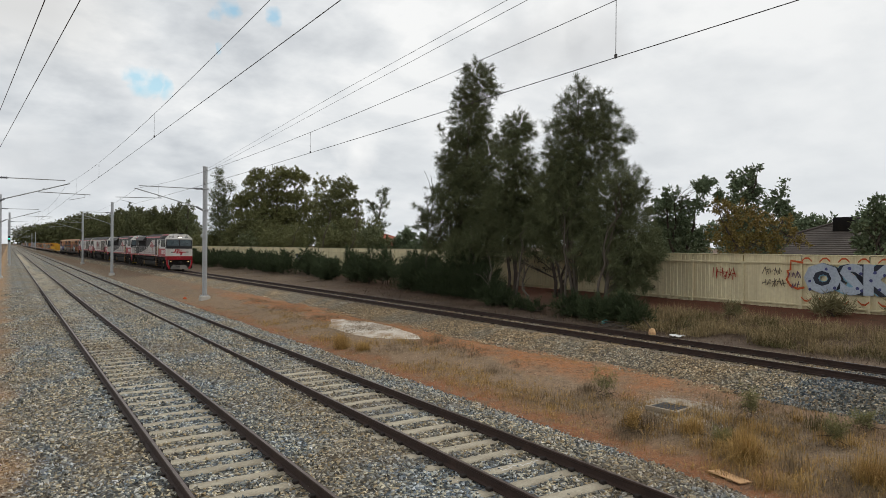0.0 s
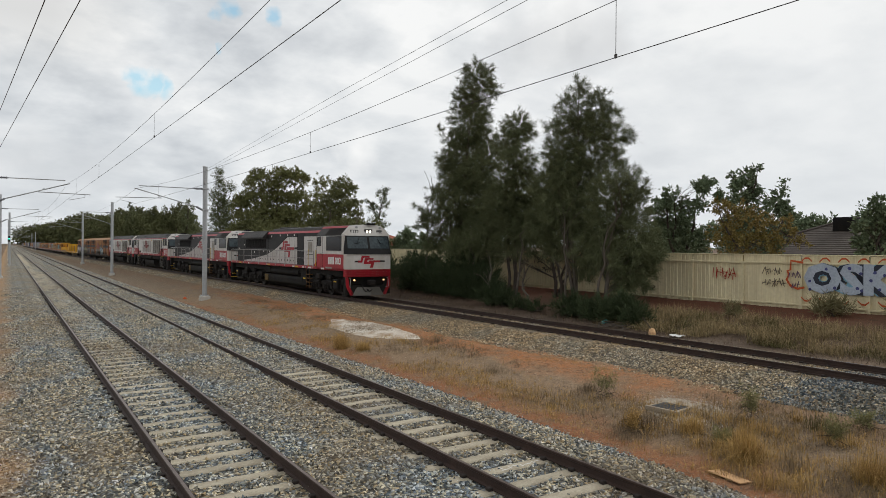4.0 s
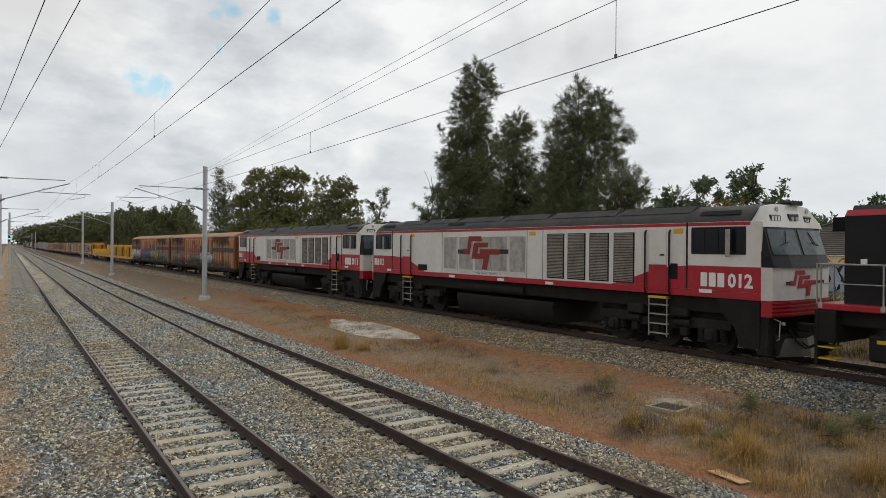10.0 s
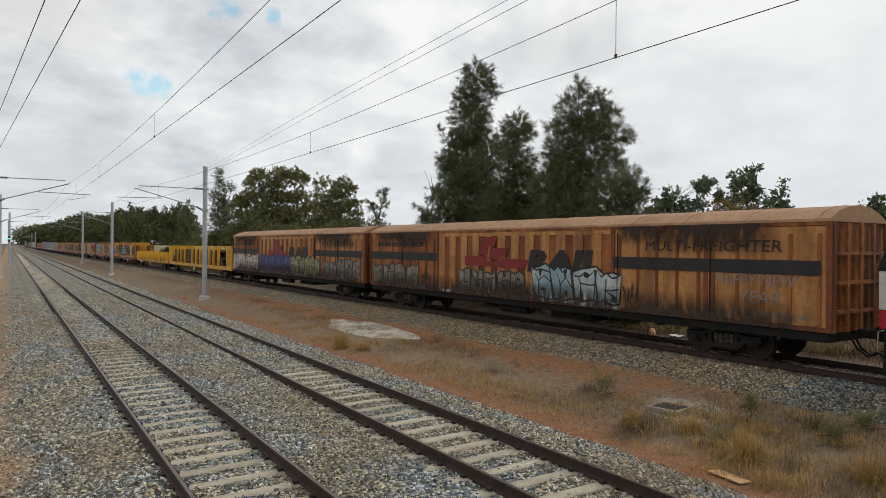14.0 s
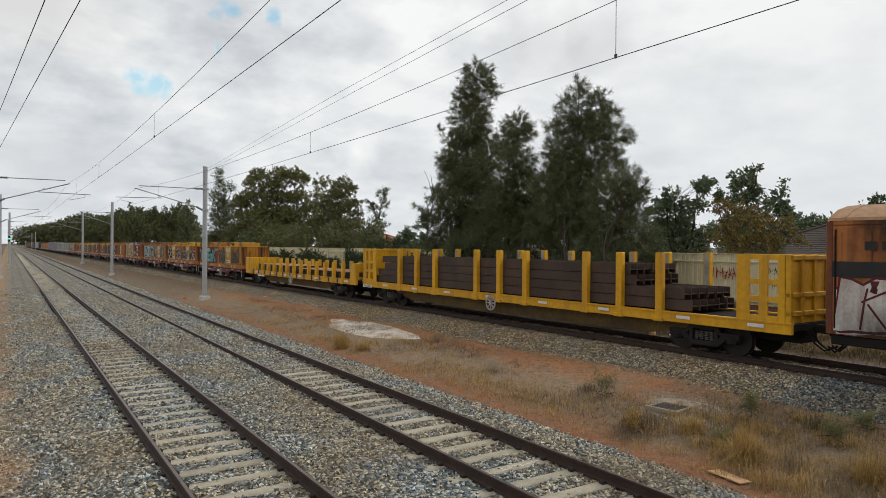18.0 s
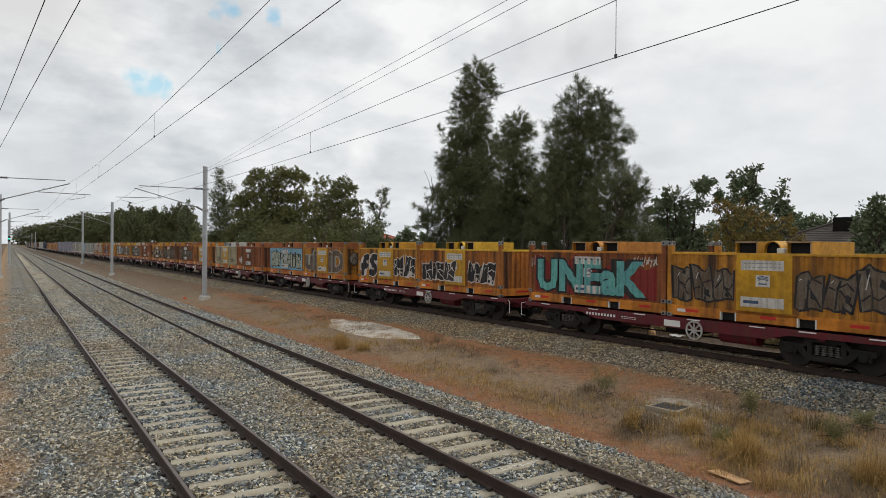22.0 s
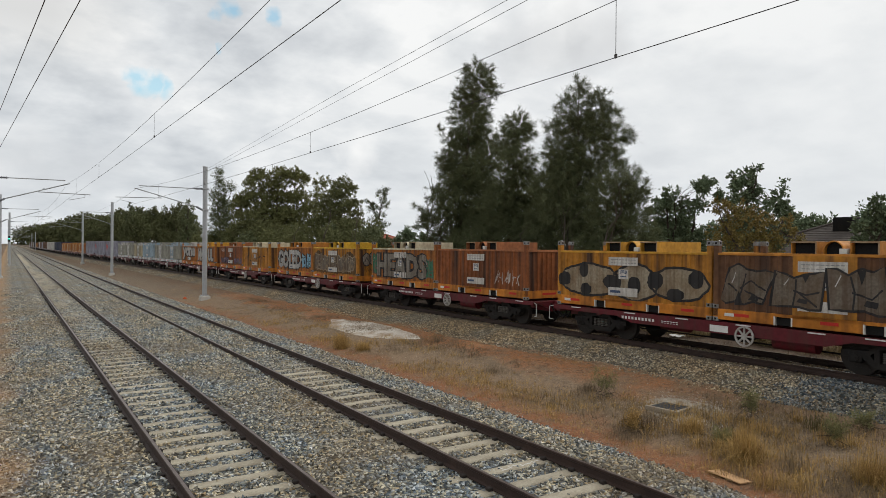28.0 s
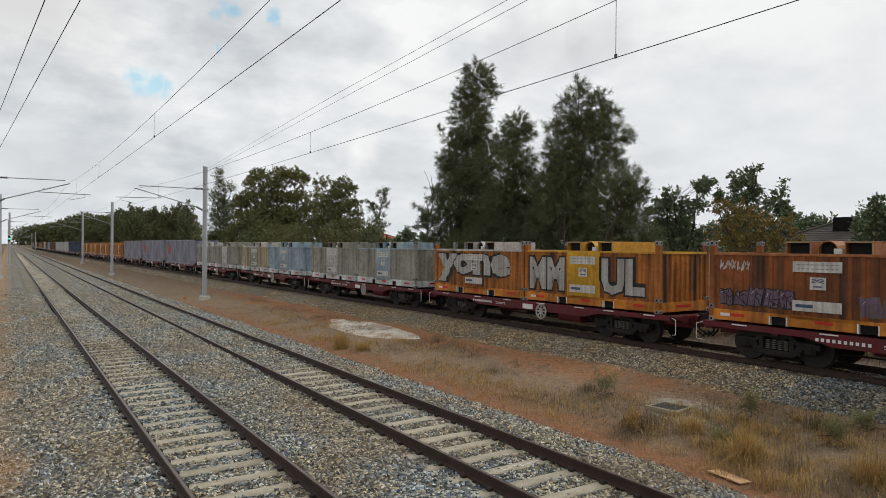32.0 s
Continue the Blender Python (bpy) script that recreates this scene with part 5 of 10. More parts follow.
def csr_loco(figures, label):
    """A full-width double-cab unit, white and red with a dark roof."""
    o = thing("locomotive", label, "locomotive", "locomotives")
    L = 20.85
    body = Shape().box(-1.45, 1.45, 0.0, L, 1.79, 3.66, 0.015)
    part("body", body, m_white_csr, o, "white body side with grilles")
    part("sill", Shape().box(-1.455, 1.455, 0.0, L, 1.60, 1.788, 0.01), m_red, o, "red sill stripe")
    part("roof_stripe", Shape().box(-1.456, 1.456, 0.30, L - 0.30, 3.555, 3.645), m_red, o)
    prof = [(-1.45, 3.662), (-1.38, 3.76), (-1.12, 3.97), (-0.7, 4.12), (0.7, 4.12), (1.12, 3.97), (1.38, 3.76), (1.45, 3.662)]
    part("roof", Shape().prism(prof, 0.32, L - 0.32), m_roof, o, "dark curved roof with hatches", True)
    hatch = Shape()
    for y0, y1 in ((2.3, 4.9), (5.1, 8.0), (8.3, 10.6), (11.0, 13.6), (14.0, 16.2), (16.6, 18.6)):
        hatch.prism([(-1.16, 3.955), (1.16, 3.955), (0.9, 4.15), (-0.9, 4.15)], y0, y1)
    pieces("roof_hatch", hatch, m_roof, o)
    hole = Shape()
    for y0 in (0.7, 13.2, 19.0):
        hole.add([(-1.30, y0, 3.84), (-1.16, y0, 3.955), (-1.16, y0 + 1.2, 3.955), (-1.30, y0 + 1.2, 3.84)], [(0, 1, 2, 3)])
        hole.v[-4:] = [(x - 0.012, y, z + 0.012) for x, y, z in hole.v[-4:]]
    pieces("roof_vent", hole, m_hole, o)
    front = [(0.0, 1.80), (0.0, 2.46), (2.1, 2.46), (2.8, 2.40), (3.4, 2.28), (4.1, 2.05), (4.95, 1.80)]
    back = [(L, 1.80), (L, 2.46), (18.8, 2.46), (18.0, 2.40), (17.4, 2.30), (16.7, 2.08), (15.9, 1.80)]
    for pts in (front, back):
        part("red_sweep", Shape().panel(pts, -1.457, 0.008), m_red, o, "red sweep over the cab side")
        part("red_sweep", Shape().panel(pts, 1.449, 0.008), m_red, o)
    side_window(o, 0.42, 2.05, 2.78, 3.52, bars=3)
    side_window(o, 19.0, 20.55, 2.78, 3.52, bars=2)
    seam = Shape()
    for y in (2.2, 18.9):
        seam.box(-1.462, -1.44, y - 0.025, y + 0.025, 1.8, 3.66)
    for y in (8.15, 9.0, 14.55):
        seam.box(-1.458, -1.44, y - 0.008, y + 0.008, 1.8, 3.6)
    pieces("body_seam", seam, m_under, o)
    for y0, y1, z0, z1 in ((2.88, 3.52, 1.70, 3.52), (17.2, 17.9, 1.70, 3.50)):
        dr = part("side_door", Shape().box(-1.468, -1.44, y0, y1, z0 + 0.75, z1, 0.01), m_white_csr, o, "white narrow side door")
        part("side_door_lower", Shape().box(-1.467, -1.44, y0, y1, z0, z0 + 0.748, 0.01), m_red, o)
        part("door_handle", Shape().box(-1.50, -1.46, y0 + 0.08, y0 + 0.22, 2.72, 2.76, 0.01), m_hole, dr)
        for y in (y0 - 0.12, y1 + 0.10):
            part("grab_rail", Shape().tube([(-1.45, y, 1.62), (-1.51, y, 1.68), (-1.51, y, 3.40), (-1.45, y, 3.46)], 0.028, 6), m_under, o, smooth=True)
        part("door_step", Shape().box(-1.48, -1.2, y0, y1, 1.46, 1.53, 0.01), m_yellow, o, "yellow door step")
        lad = Shape()
        for z in (0.42, 0.70, 0.98, 1.26):
            lad.box(-1.44, -1.3, y0 + 0.02, y1 - 0.02, z, z + 0.03)
        lad.tube([(-1.43, y0, 0.35), (-1.43, y0, 1.5)], 0.018, 5).tube([(-1.43, y1, 0.35), (-1.43, y1, 1.5)], 0.018, 5)
        part("ladder", lad, m_grille, o)
    for y0, y1 in ((7.08, 7.94), (6.09, 6.92), (5.08, 5.92), (4.06, 4.89)):
        lv = part("louvre_frame", Shape().box(-1.463, -1.44, y0, y1, 1.86, 3.41, 0.01), m_hole, o)
        sl = Shape()
        for k in range(30):
            z = 1.90 + 0.05 * k
            sl.add([(-1.464, y0 + 0.04, z), (-1.464, y1 - 0.04, z), (-1.476, y1 - 0.04, z + 0.034), (-1.476, y0 + 0.04, z + 0.034)], [(0, 1, 2, 3)])
        pieces("louvre_slat", sl, m_grille, lv, "grey dusty louvre slats")
    for y0, y1 in ((13.43, 14.40), (12.28, 13.25), (11.17, 12.12), (10.13, 11.11), (9.05, 9.97)):
        fr = Shape()
        a, b, z0, z1 = -1.475, -1.44, 2.0, 3.33
        fr.box(a, b, y0 - 0.05, y1 + 0.05, z0 - 0.05, z0).box(a, b, y0 - 0.05, y1 + 0.05, z1, z1 + 0.05).box(a, b, y0 - 0.05, y0, z0, z1).box(a, b, y1, y1 + 0.05, z0, z1)
        g = part("grille_frame", fr, m_white_csr, o, "white framed intake grille")
        part("grille_backing", Shape().box(-1.456, -1.44, y0, y1, z0, z1), m_under, g)
        bars = Shape()
        for k in range(15):
            y = y0 + (y1 - y0) * (k + 0.5) / 15
            bars.box(-1.468, -1.455, y - 0.024, y + 0.024, z0, z1)
        pieces("grille_bar", bars, m_wheel_grey, g)
    logo(o, -1.476, 13.33, 2.06, 3.3, 1.30, mat=m_emblem)
    lettering(o, "lettering", "Max. Speed 115 km/h", -1.457, 12.1, 1.83, 1.35, 0.10, m_text_black, 0.0)
    number_on_side(o, figures, 1.75, 1.90, 1.55, 0.38, x=-1.460)
    number_on_side(o, figures, 20.7, 1.98, 0.98, 0.34, x=-1.460)
    bits = Shape()
    for y, z in ((10.3, 1.63), (7.6, 1.63), (13.6, 1.63), (1.4, 1.72), (19.0, 1.72)):
        bits.box(-1.463, -1.45, y, y + 0.4, z, z + 0.1)
    pieces("sill_label", bits, m_label, o)
    ylab = Shape()
    for y in (2.33, 8.55, 16.85):
        ylab.box(-1.46, -1.44, y, y + 0.32, 3.36, 3.50)
    pieces("warning_label", ylab, m_yellow, o, "small yellow warning label")
    pieces("filler_box", Shape().box(-1.47, -1.44, 2.50, 2.76, 2.06, 2.50, 0.03).box(-1.47, -1.44, 15.75, 16.5, 1.86, 2.12, 0.02), m_under, o)
    pieces("mirror", Shape().box(-1.62, -1.58, 0.78, 0.92, 2.72, 3.45, 0.03).box(-1.62, -1.58, 19.5, 19.62, 2.76, 3.4, 0.03), m_grille, o)
    part("underframe", Shape().box(-1.25, 1.25, 0.3, L - 0.3, 1.15, 1.598, 0.03), m_under, o)
    tank = Shape()
    tank.prism([(-1.35, 1.0), (-1.40, 0.85), (-1.32, 0.45), (-1.1, 0.25), (1.1, 0.25), (1.32, 0.45), (1.40, 0.85), (1.35, 1.0)], 7.7, 13.5)
    part("fuel_tank", tank, m_under, o, "long dark grimy fuel tank", True)
    air = Shape().tube([(-1.2, 9.3, 1.30), (-1.2, 13.3, 1.30)], 0.20, 14)
    part("air_reservoir", air, m_under, o, smooth=True)
    for flip in (None, L):
        nose(o, flip, False, "", figures, m_roof, m_red, m_under)
        corner = Shape().prism([(0.05, 1.598), (1.3, 1.598), (1.1, 1.2), (0.75, 0.85), (0.6, 0.35), (0.05, 0.35)], -1.42, -1.30, "x")
        pieces("valance", mirrored(turned(corner, L) if flip else corner), m_under, o)
    loco_bogie(o, 3.35)
    loco_bogie(o, L - 3.35)
    return o, L
# ---------------------------------------------------------------- louvred vans
m_van = material("faded_orange_van", (0.391, 0.149, 0.041), 0.6, 0, (0.215, 0.066, 0.022), 0.6, 0.85, 0, streak=(0.075, 0.028, 0.015), streak_amount=0.85)
m_van_light = material("faded_tan_van_panel", (0.506, 0.251, 0.083), 0.6, 0, (0.30, 0.118, 0.036), 0.7, 0.75, 0, streak=(0.117, 0.051, 0.023), streak_amount=0.6)
m_van_rust = material("rusty_brown_van_panel", (0.230, 0.074, 0.030), 0.75, 0, (0.125, 0.042, 0.022), 0.9, 0.7, 0.1, streak=(0.053, 0.026, 0.019), streak_amount=0.5)
m_van_roof = material("tan_van_roof", (0.38, 0.225, 0.125), 0.7, 0, (0.27, 0.145, 0.075), 0.6, 0.7, 0.15)
m_silver = material("silver_spray_paint", (0.42, 0.42, 0.40), 0.5, 0.1, (0.30, 0.29, 0.27), 1.4, 0.7, 0, streak=(0.2, 0.17, 0.13), streak_amount=0.4)
m_chalk = material("white_spray_paint", (0.60, 0.58, 0.55), 0.6, 0, (0.45, 0.40, 0.36), 1.5, 0.7, 0, streak=(0.25, 0.15, 0.1), streak_amount=0.4)
m_blue_spray = material("violet_blue_spray_paint", (0.075, 0.085, 0.24), 0.6, 0, (0.05, 0.05, 0.13), 1.0, 0.8, 0, streak=(0.05, 0.045, 0.09), streak_amount=0.5)
m_cream_spray = material("yellow_green_spray_paint", (0.34, 0.33, 0.17), 0.6, 0, (0.24, 0.22, 0.11), 1.0, 0.8)
m_moss = material("green_spray_paint", (0.05, 0.17, 0.10), 0.6, 0, (0.03, 0.10, 0.06), 1.0, 0.8)
m_teal = material("turquoise_spray_paint", (0.14, 0.40, 0.36), 0.55, 0, (0.08, 0.24, 0.26), 0.9, 0.8)
m_umber = material("umber_brown_spray_paint", (0.085, 0.055, 0.028), 0.7, 0, (0.17, 0.085, 0.025), 1.3, 0.8, streak=(0.035, 0.024, 0.016), streak_amount=0.6)
m_grey_spray = material("grey_brown_spray_paint", (0.17, 0.145, 0.115), 0.65, 0, (0.11, 0.075, 0.045), 1.6, 0.9, streak=(0.07, 0.04, 0.025), streak_amount=0.6)
m_black_spray = material("black_spray_paint", (0.02, 0.02, 0.021), 0.6, 0, (0.04, 0.036, 0.033), 1.6, 0.6)
m_purple = material("faded_purple_spray", (0.17, 0.11, 0.17), 0.65, 0, (0.1, 0.07, 0.09), 1.2, 0.7)
m_red_spray = material("red_spray_paint", (0.42, 0.045, 0.025), 0.6)
m_sky_spray = material("light_blue_spray", (0.22, 0.42, 0.52), 0.6, 0, (0.14, 0.26, 0.36), 1.1, 0.7)
m_pale_green = material("pale_green_spray", (0.38, 0.42, 0.34), 0.6, 0, (0.28, 0.30, 0.24), 1.1, 0.7)

m_emblem = material("dark_red_emblem_paint", (0.22, 0.022, 0.02), 0.55, 0, (0.15, 0.025, 0.018), 1.2, 0.7)
m_wheel_grey = material("dusty_white_wheel", (0.42, 0.41, 0.39), 0.6, 0, (0.26, 0.23, 0.2), 4, 0.7)
m_bone = material("worn_bone_spray_paint", (0.34, 0.30, 0.22), 0.7, 0, (0.20, 0.13, 0.07), 1.5, 0.8, streak=(0.10, 0.06, 0.03), streak_amount=0.5)
m_dull = material("dull_grey_spray", (0.24, 0.225, 0.195), 0.65, 0, (0.15, 0.125, 0.095), 1.4, 0.8, streak=(0.08, 0.05, 0.03), streak_amount=0.5)
m_navy_spray = material("navy_spray_line", (0.035, 0.03, 0.09), 0.6)
m_ice = material("ice_blue_white_spray", (0.50, 0.54, 0.52), 0.55, 0, (0.20, 0.33, 0.38), 0.9, 0.9)


def stain_material(name, colour, from_top, most):
    """A stain that thins out, broken up by noise, away from the edge that it runs from and towards both ends."""
    m = bpy.data.materials.new(name)
    m.use_nodes = True
    nt = m.node_tree
    N, L = nt.nodes.new, nt.links.new
    b = nt.nodes["Principled BSDF"]
    b.inputs["Base Color"].default_value, b.inputs["Roughness"].default_value = (*colour, 1), 0.85
    coord, sep = N("ShaderNodeTexCoord"), N("ShaderNodeSeparateXYZ")
    L(coord.outputs["Generated"], sep.inputs[0])

    def calc(op, a, c=None, clamp=False):
        n = N("ShaderNodeMath")
        n.operation, n.use_clamp = op, clamp
        for i, v in enumerate((a, c)):
            if isinstance(v, (int, float)):
                n.inputs[i].default_value = v
            elif v is not None:
                L(v, n.inputs[i])
        return n.outputs[0]

    deep = sep.outputs[2] if from_top else calc("SUBTRACT", 1.0, sep.outputs[2])
    side = calc("MULTIPLY", calc("SUBTRACT", 0.5, calc("ABSOLUTE", calc("SUBTRACT", sep.outputs[1], 0.5))), 4.0, True)
    stretch = N("ShaderNodeMapping")
    stretch.inputs["Scale"].default_value = (1.0, 4.0, 1.1)
    L(coord.outputs["Object"], stretch.inputs[0])
    grain = N("ShaderNodeTexNoise")
    grain.inputs["Scale"].default_value, grain.inputs["Detail"].default_value = 1.3, 5
    L(stretch.outputs[0], grain.inputs["Vector"])
    thick = calc("MULTIPLY", calc("MULTIPLY", deep, side), calc("MULTIPLY", calc("SUBTRACT", grain.outputs[0], 0.28), 4.0, True))
    clear, mix = N("ShaderNodeBsdfTransparent"), N("ShaderNodeMixShader")
    L(calc("MULTIPLY", thick, most, True), mix.inputs[0])
    L(clear.outputs[0], mix.inputs[1])
    L(b.outputs[0], mix.inputs[2])
    L(mix.outputs[0], nt.nodes["Material Output"].inputs[0])
    return m


m_soot = stain_material("burnt_soot", (0.030, 0.017, 0.012), True, 1.5)
m_grime = stain_material("brown_road_grime", (0.035, 0.022, 0.014), False, 1.25)


def van(label, art):
    o = thing("louvred_van", label, "wagon", "louvred vans")
    L = 22.9
    frame_ = Shape().box(-1.36, 1.36, 0.05, L - 0.05, 0.72, 0.95, 0.02)
    for k in range(12):
        frame_.box(-1.38, 1.38, 1.2 + 1.85 * k, 1.3 + 1.85 * k, 0.66, 0.74)
    part("underframe", frame_, m_under, o)
    part("body", Shape().box(-1.36, 1.36, 0.06, L - 0.06, 0.952, 3.60), m_van, o, "faded orange rust-streaked body")
    for x in (-1.40, 1.36):
        part("sill_rail", Shape().box(x, x + 0.04, 0.0, L, 0.955, 1.06, 0.008), m_van_rust, o)
        part("eave_rail", Shape().box(x, x + 0.04, 0.0, L, 3.50, 3.62, 0.01), m_van, o)
    for y0, y1 in ((0.05, 3.28), (3.34, 6.55), (16.75, 19.8), (19.86, 22.85)):
        d = Shape().box(-1.395, -1.358, y0, y1, 1.07, 3.49, 0.012)
        door = part("side_door", d, m_van_light if y0 < 10 else m_van, o, "tall sliding door with upright ribs")
        ribs = Shape()
        n = 5
        for k in range(n):
            y = y0 + 0.2 + (y1 - y0 - 0.4) * k / (n - 1)
            ribs.box(-1.425, -1.39, y - 0.05, y + 0.05, 1.12, 3.32, 0.012)
        pieces("door_rib", ribs, m_van_rust if y0 in (3.34, 16.75) else m_van, door)
        bolt = Shape().disc((-1.40, (y0 + y1) / 2, 3.28), "x", 0.05, 0.02, 8)
        bolt.tube([(-1.43, y1 - 0.12, 1.1), (-1.43, y1 - 0.12, 3.4)], 0.02, 6)
        part("door_bar", bolt, m_under, door)
    post = Shape()
    for y in (0.03, 3.31, 6.65, 16.65, 19.83, L - 0.03):
        post.box(-1.41, -1.355, y - 0.07, y + 0.07, 0.96, 3.60, 0.01)
    pieces("door_post", post, m_van_rust, o, "rusty dark posts between the doors")
    n = 12
    w = (16.55 - 6.75) / n
    for k in range(n):
        y = 6.75 + w * k
        dark = Shape().box(-1.374, -1.358, y, y + w * 0.48, 1.07, 3.34)
        part("louvre_panel", dark, m_van_rust if k % 3 else m_van, o)
        rib = Shape().prism([(y + w * 0.46, 1.07), (y + w, 1.07), (y + w, 3.36), (y + w * 0.46, 3.36)], -1.402, -1.358, "x")
        part("side_rib", rib, m_van_light, o)
    part("top_panel", Shape().box(-1.396, -1.358, 6.75, 16.55, 3.362, 3.497), m_van_light, o)
    rf = Shape()
    prof = [(-1.42, 3.60), (-1.40, 3.67), (-1.0, 3.87), (-0.5, 3.99), (0, 4.03), (0.5, 3.99), (1.0, 3.87), (1.40, 3.67), (1.42, 3.60)]
    rf.prism(prof, 0.0, L)
    part("roof", rf, m_van_roof, o, "pale tan curved roof", True)
    seam = Shape()
    for k in range(13):
        y = 0.3 + 1.85 * k
        seam.prism([(x * 1.004, z + 0.012) for x, z in prof], y, y + 0.05)
    pieces("roof_seam", seam, m_van_roof, o)
    for y, s in ((0.0, -1), (L, 1)):
        e = Shape()
        for x in (-1.3, -0.65, 0.0, 0.65, 1.3):
            e.box(x - 0.06, x + 0.06, y, y + s * 0.07, 0.96, 3.58, 0.01)
        for z in (1.4, 2.1, 2.8):
            e.box(-1.36, 1.36, y, y + s * 0.06, z, z + 0.09)
        part("end_frame", e, m_van, o)
        coupler(o, y, s)
    stripe = Shape()
    for y0, y1 in ((0.2, 6.6), (16.7, 22.8)):
        stripe.add([(-1.428, y0, 2.30), (-1.428, y1, 2.30), (-1.428, y1, 2.66), (-1.428, y0, 2.66)], [(0, 1, 2, 3)])
    pieces("black_stripe", stripe, m_black_spray, o, "broad black painted stripe")
    lettering(o, "lettering", "MULTI-FREIGHTER", -1.43, 5.35, 2.86, 4.2, 0.30, m_text_black, 0.0, 0.12)
    lettering(o, "lettering", "RAIL", -1.43, 10.7, 2.05, 3.6, 0.80, m_text_black, 0.05, 0.25)
    bars = Shape()
    for k in range(12):
        bars.add([(-1.43, 22.1 - 0.36 * k, 2.92), (-1.43, 21.84 - 0.36 * k, 2.92), (-1.43, 21.84 - 0.36 * k, 3.12), (-1.43, 22.1 - 0.36 * k, 3.12)], [(0, 1, 2, 3)])
    pieces("lettering_bar", bars, m_text_black, o)
    em = Shape()
    flat_poly(em, [(0.0, 0.06), (0.94, 0.0), (1.0, 0.30), (0.62, 0.30), (0.60, 0.22), (0.36, 0.22), (0.39, 0.36), (0.01, 0.36)], -1.43, 14.6, 2.12, 4.0, 1.2)
    flat_poly(em, [(0.40, 0.27), (0.58, 0.27), (0.59, 0.36), (0.66, 0.36), (0.69, 0.64), (0.44, 0.64), (0.42, 0.60)], -1.43, 14.6, 2.12, 4.0, 1.2)
    flat_poly(em, [(0.22, 0.40), (0.37, 0.40), (0.40, 0.68), (0.50, 0.69), (0.53, 1.0), (0.33, 1.0)], -1.43, 14.6, 2.12, 4.0, 1.2)
    part("emblem", em, m_emblem, o, "dark red block emblem")
    art(o)
    quad = lambda y0, y1, z0, z1, x: Shape().add([(x, y0, z0), (x, y1, z0), (x, y1, z1), (x, y0, z1)], [(0, 1, 2, 3)])
    for y0, y1, low in ((1.2, 4.9, 2.75), (4.3, 6.6, 3.0), (16.9, 20.2, 2.85), (19.2, 22.4, 3.05)):
        part("soot_stain", quad(y0, y1, low, 3.59, -1.444), m_soot, o, "dark soot running down from the eaves")
    for y0, y1 in ((-0.6, 7.4), (5.6, 14.2), (9.4, 17.6), (15.8, 23.5)):
        part("grime_stain", quad(max(0.02, y0), min(L - 0.02, y1), 0.97, 1.75, -1.4445 - 0.0004 * (y0 > 0) * (y0 % 5)), m_grime, o, "brown grime rising from the sill")
    lab = Shape().box(-1.412, -1.40, 6.3, 6.6, 1.0, 1.2).box(-1.412, -1.40, 15.6, 16.4, 1.0, 1.1)
    pieces("label_plate", lab, m_label, o)
    wagon_bogie(o, 3.0)
    wagon_bogie(o, L - 3.0)
    gear = Shape().box(-0.9, 0.9, 8.0, 10.0, 0.45, 0.75, 0.04).tube([(-1.0, 11.0, 0.6), (-1.0, 12.6, 0.6)], 0.18, 12)
    part("brake_gear", gear, m_under, o)
    return o, L


def van_art_one(o):
    spray(o, -1.432, 10.4, 1.0, 4.1, 1.34, m_ice, m_black_spray, 11, 4, m_ice)
    spray(o, -1.432, 15.0, 1.0, 4.2, 1.15, m_dull, m_black_spray, 12, 5)
    spray(o, -1.432, 22.6, 1.0, 4.4, 1.15, m_dull, m_black_spray, 13, 4)
    scrawl(o, -1.433, 6.2, 1.2, 0.6, 0.7, m_black_spray, 14, 4, 0.03)
    scrawl(o, -1.433, 18.0, 1.3, 0.7, 0.6, m_black_spray, 15, 4, 0.03)
    lettering(o, "chalked_words", "HAPPY NEW", -1.434, 3.0, 1.98, 2.2, 0.30, m_faded, -0.012, 0.1)
    lettering(o, "chalked_words", "YEAR", -1.434, 2.3, 1.55, 1.1, 0.30, m_faded, -0.012, 0.1)
    scrawl(o, -1.434, 2.9, 1.15, 2.4, 0.26, m_faded, 22, 11, 0.03)


def van_art_two(o):
    spray(o, -1.432, 22.7, 0.98, 6.0, 1.35, m_chalk, m_maroon, 31, 5, m_chalk)
    spray(o, -1.432, 16.5, 0.98, 6.1, 1.32, m_blue_spray, m_navy_spray, 32, 5, m_blue_spray)
    spray(o, -1.432, 10.3, 0.98, 4.6, 1.30, m_cream_spray, m_black_spray, 33, 6, m_cream_spray)
    spray(o, -1.432, 5.3, 0.98, 5.0, 1.25, m_dull, m_black_spray, 34, 5)


# ---------------------------------------------------------------- yellow flat wagons and their loads
m_gold = material("yellow_wagon_paint", (0.66, 0.352, 0.013), 0.5, 0, (0.46, 0.22, 0.011), 0.9, 0.5, 0, streak=(0.24, 0.13, 0.03), streak_amount=0.35)
m_gold_dark = material("grimy_yellow_paint", (0.12, 0.075, 0.018), 0.75, 0, (0.05, 0.034, 0.02), 1.2, 0.8)
m_steel = material("brown_mill_scale_steel", (0.045, 0.031, 0.026), 0.65, 0.0, (0.085, 0.052, 0.036), 0.8, 0.8)
m_plate_top = material("rust_orange_plate", (0.40, 0.20, 0.10), 0.7, 0.1, (0.28, 0.13, 0.065), 1.4, 0.6)
m_plate = material("black_steel_plate", (0.028, 0.026, 0.026), 0.5, 0.3, (0.05, 0.042, 0.04), 1.5, 0.6)
m_strap = material("tan_load_strap", (0.42, 0.33, 0.20), 0.8)
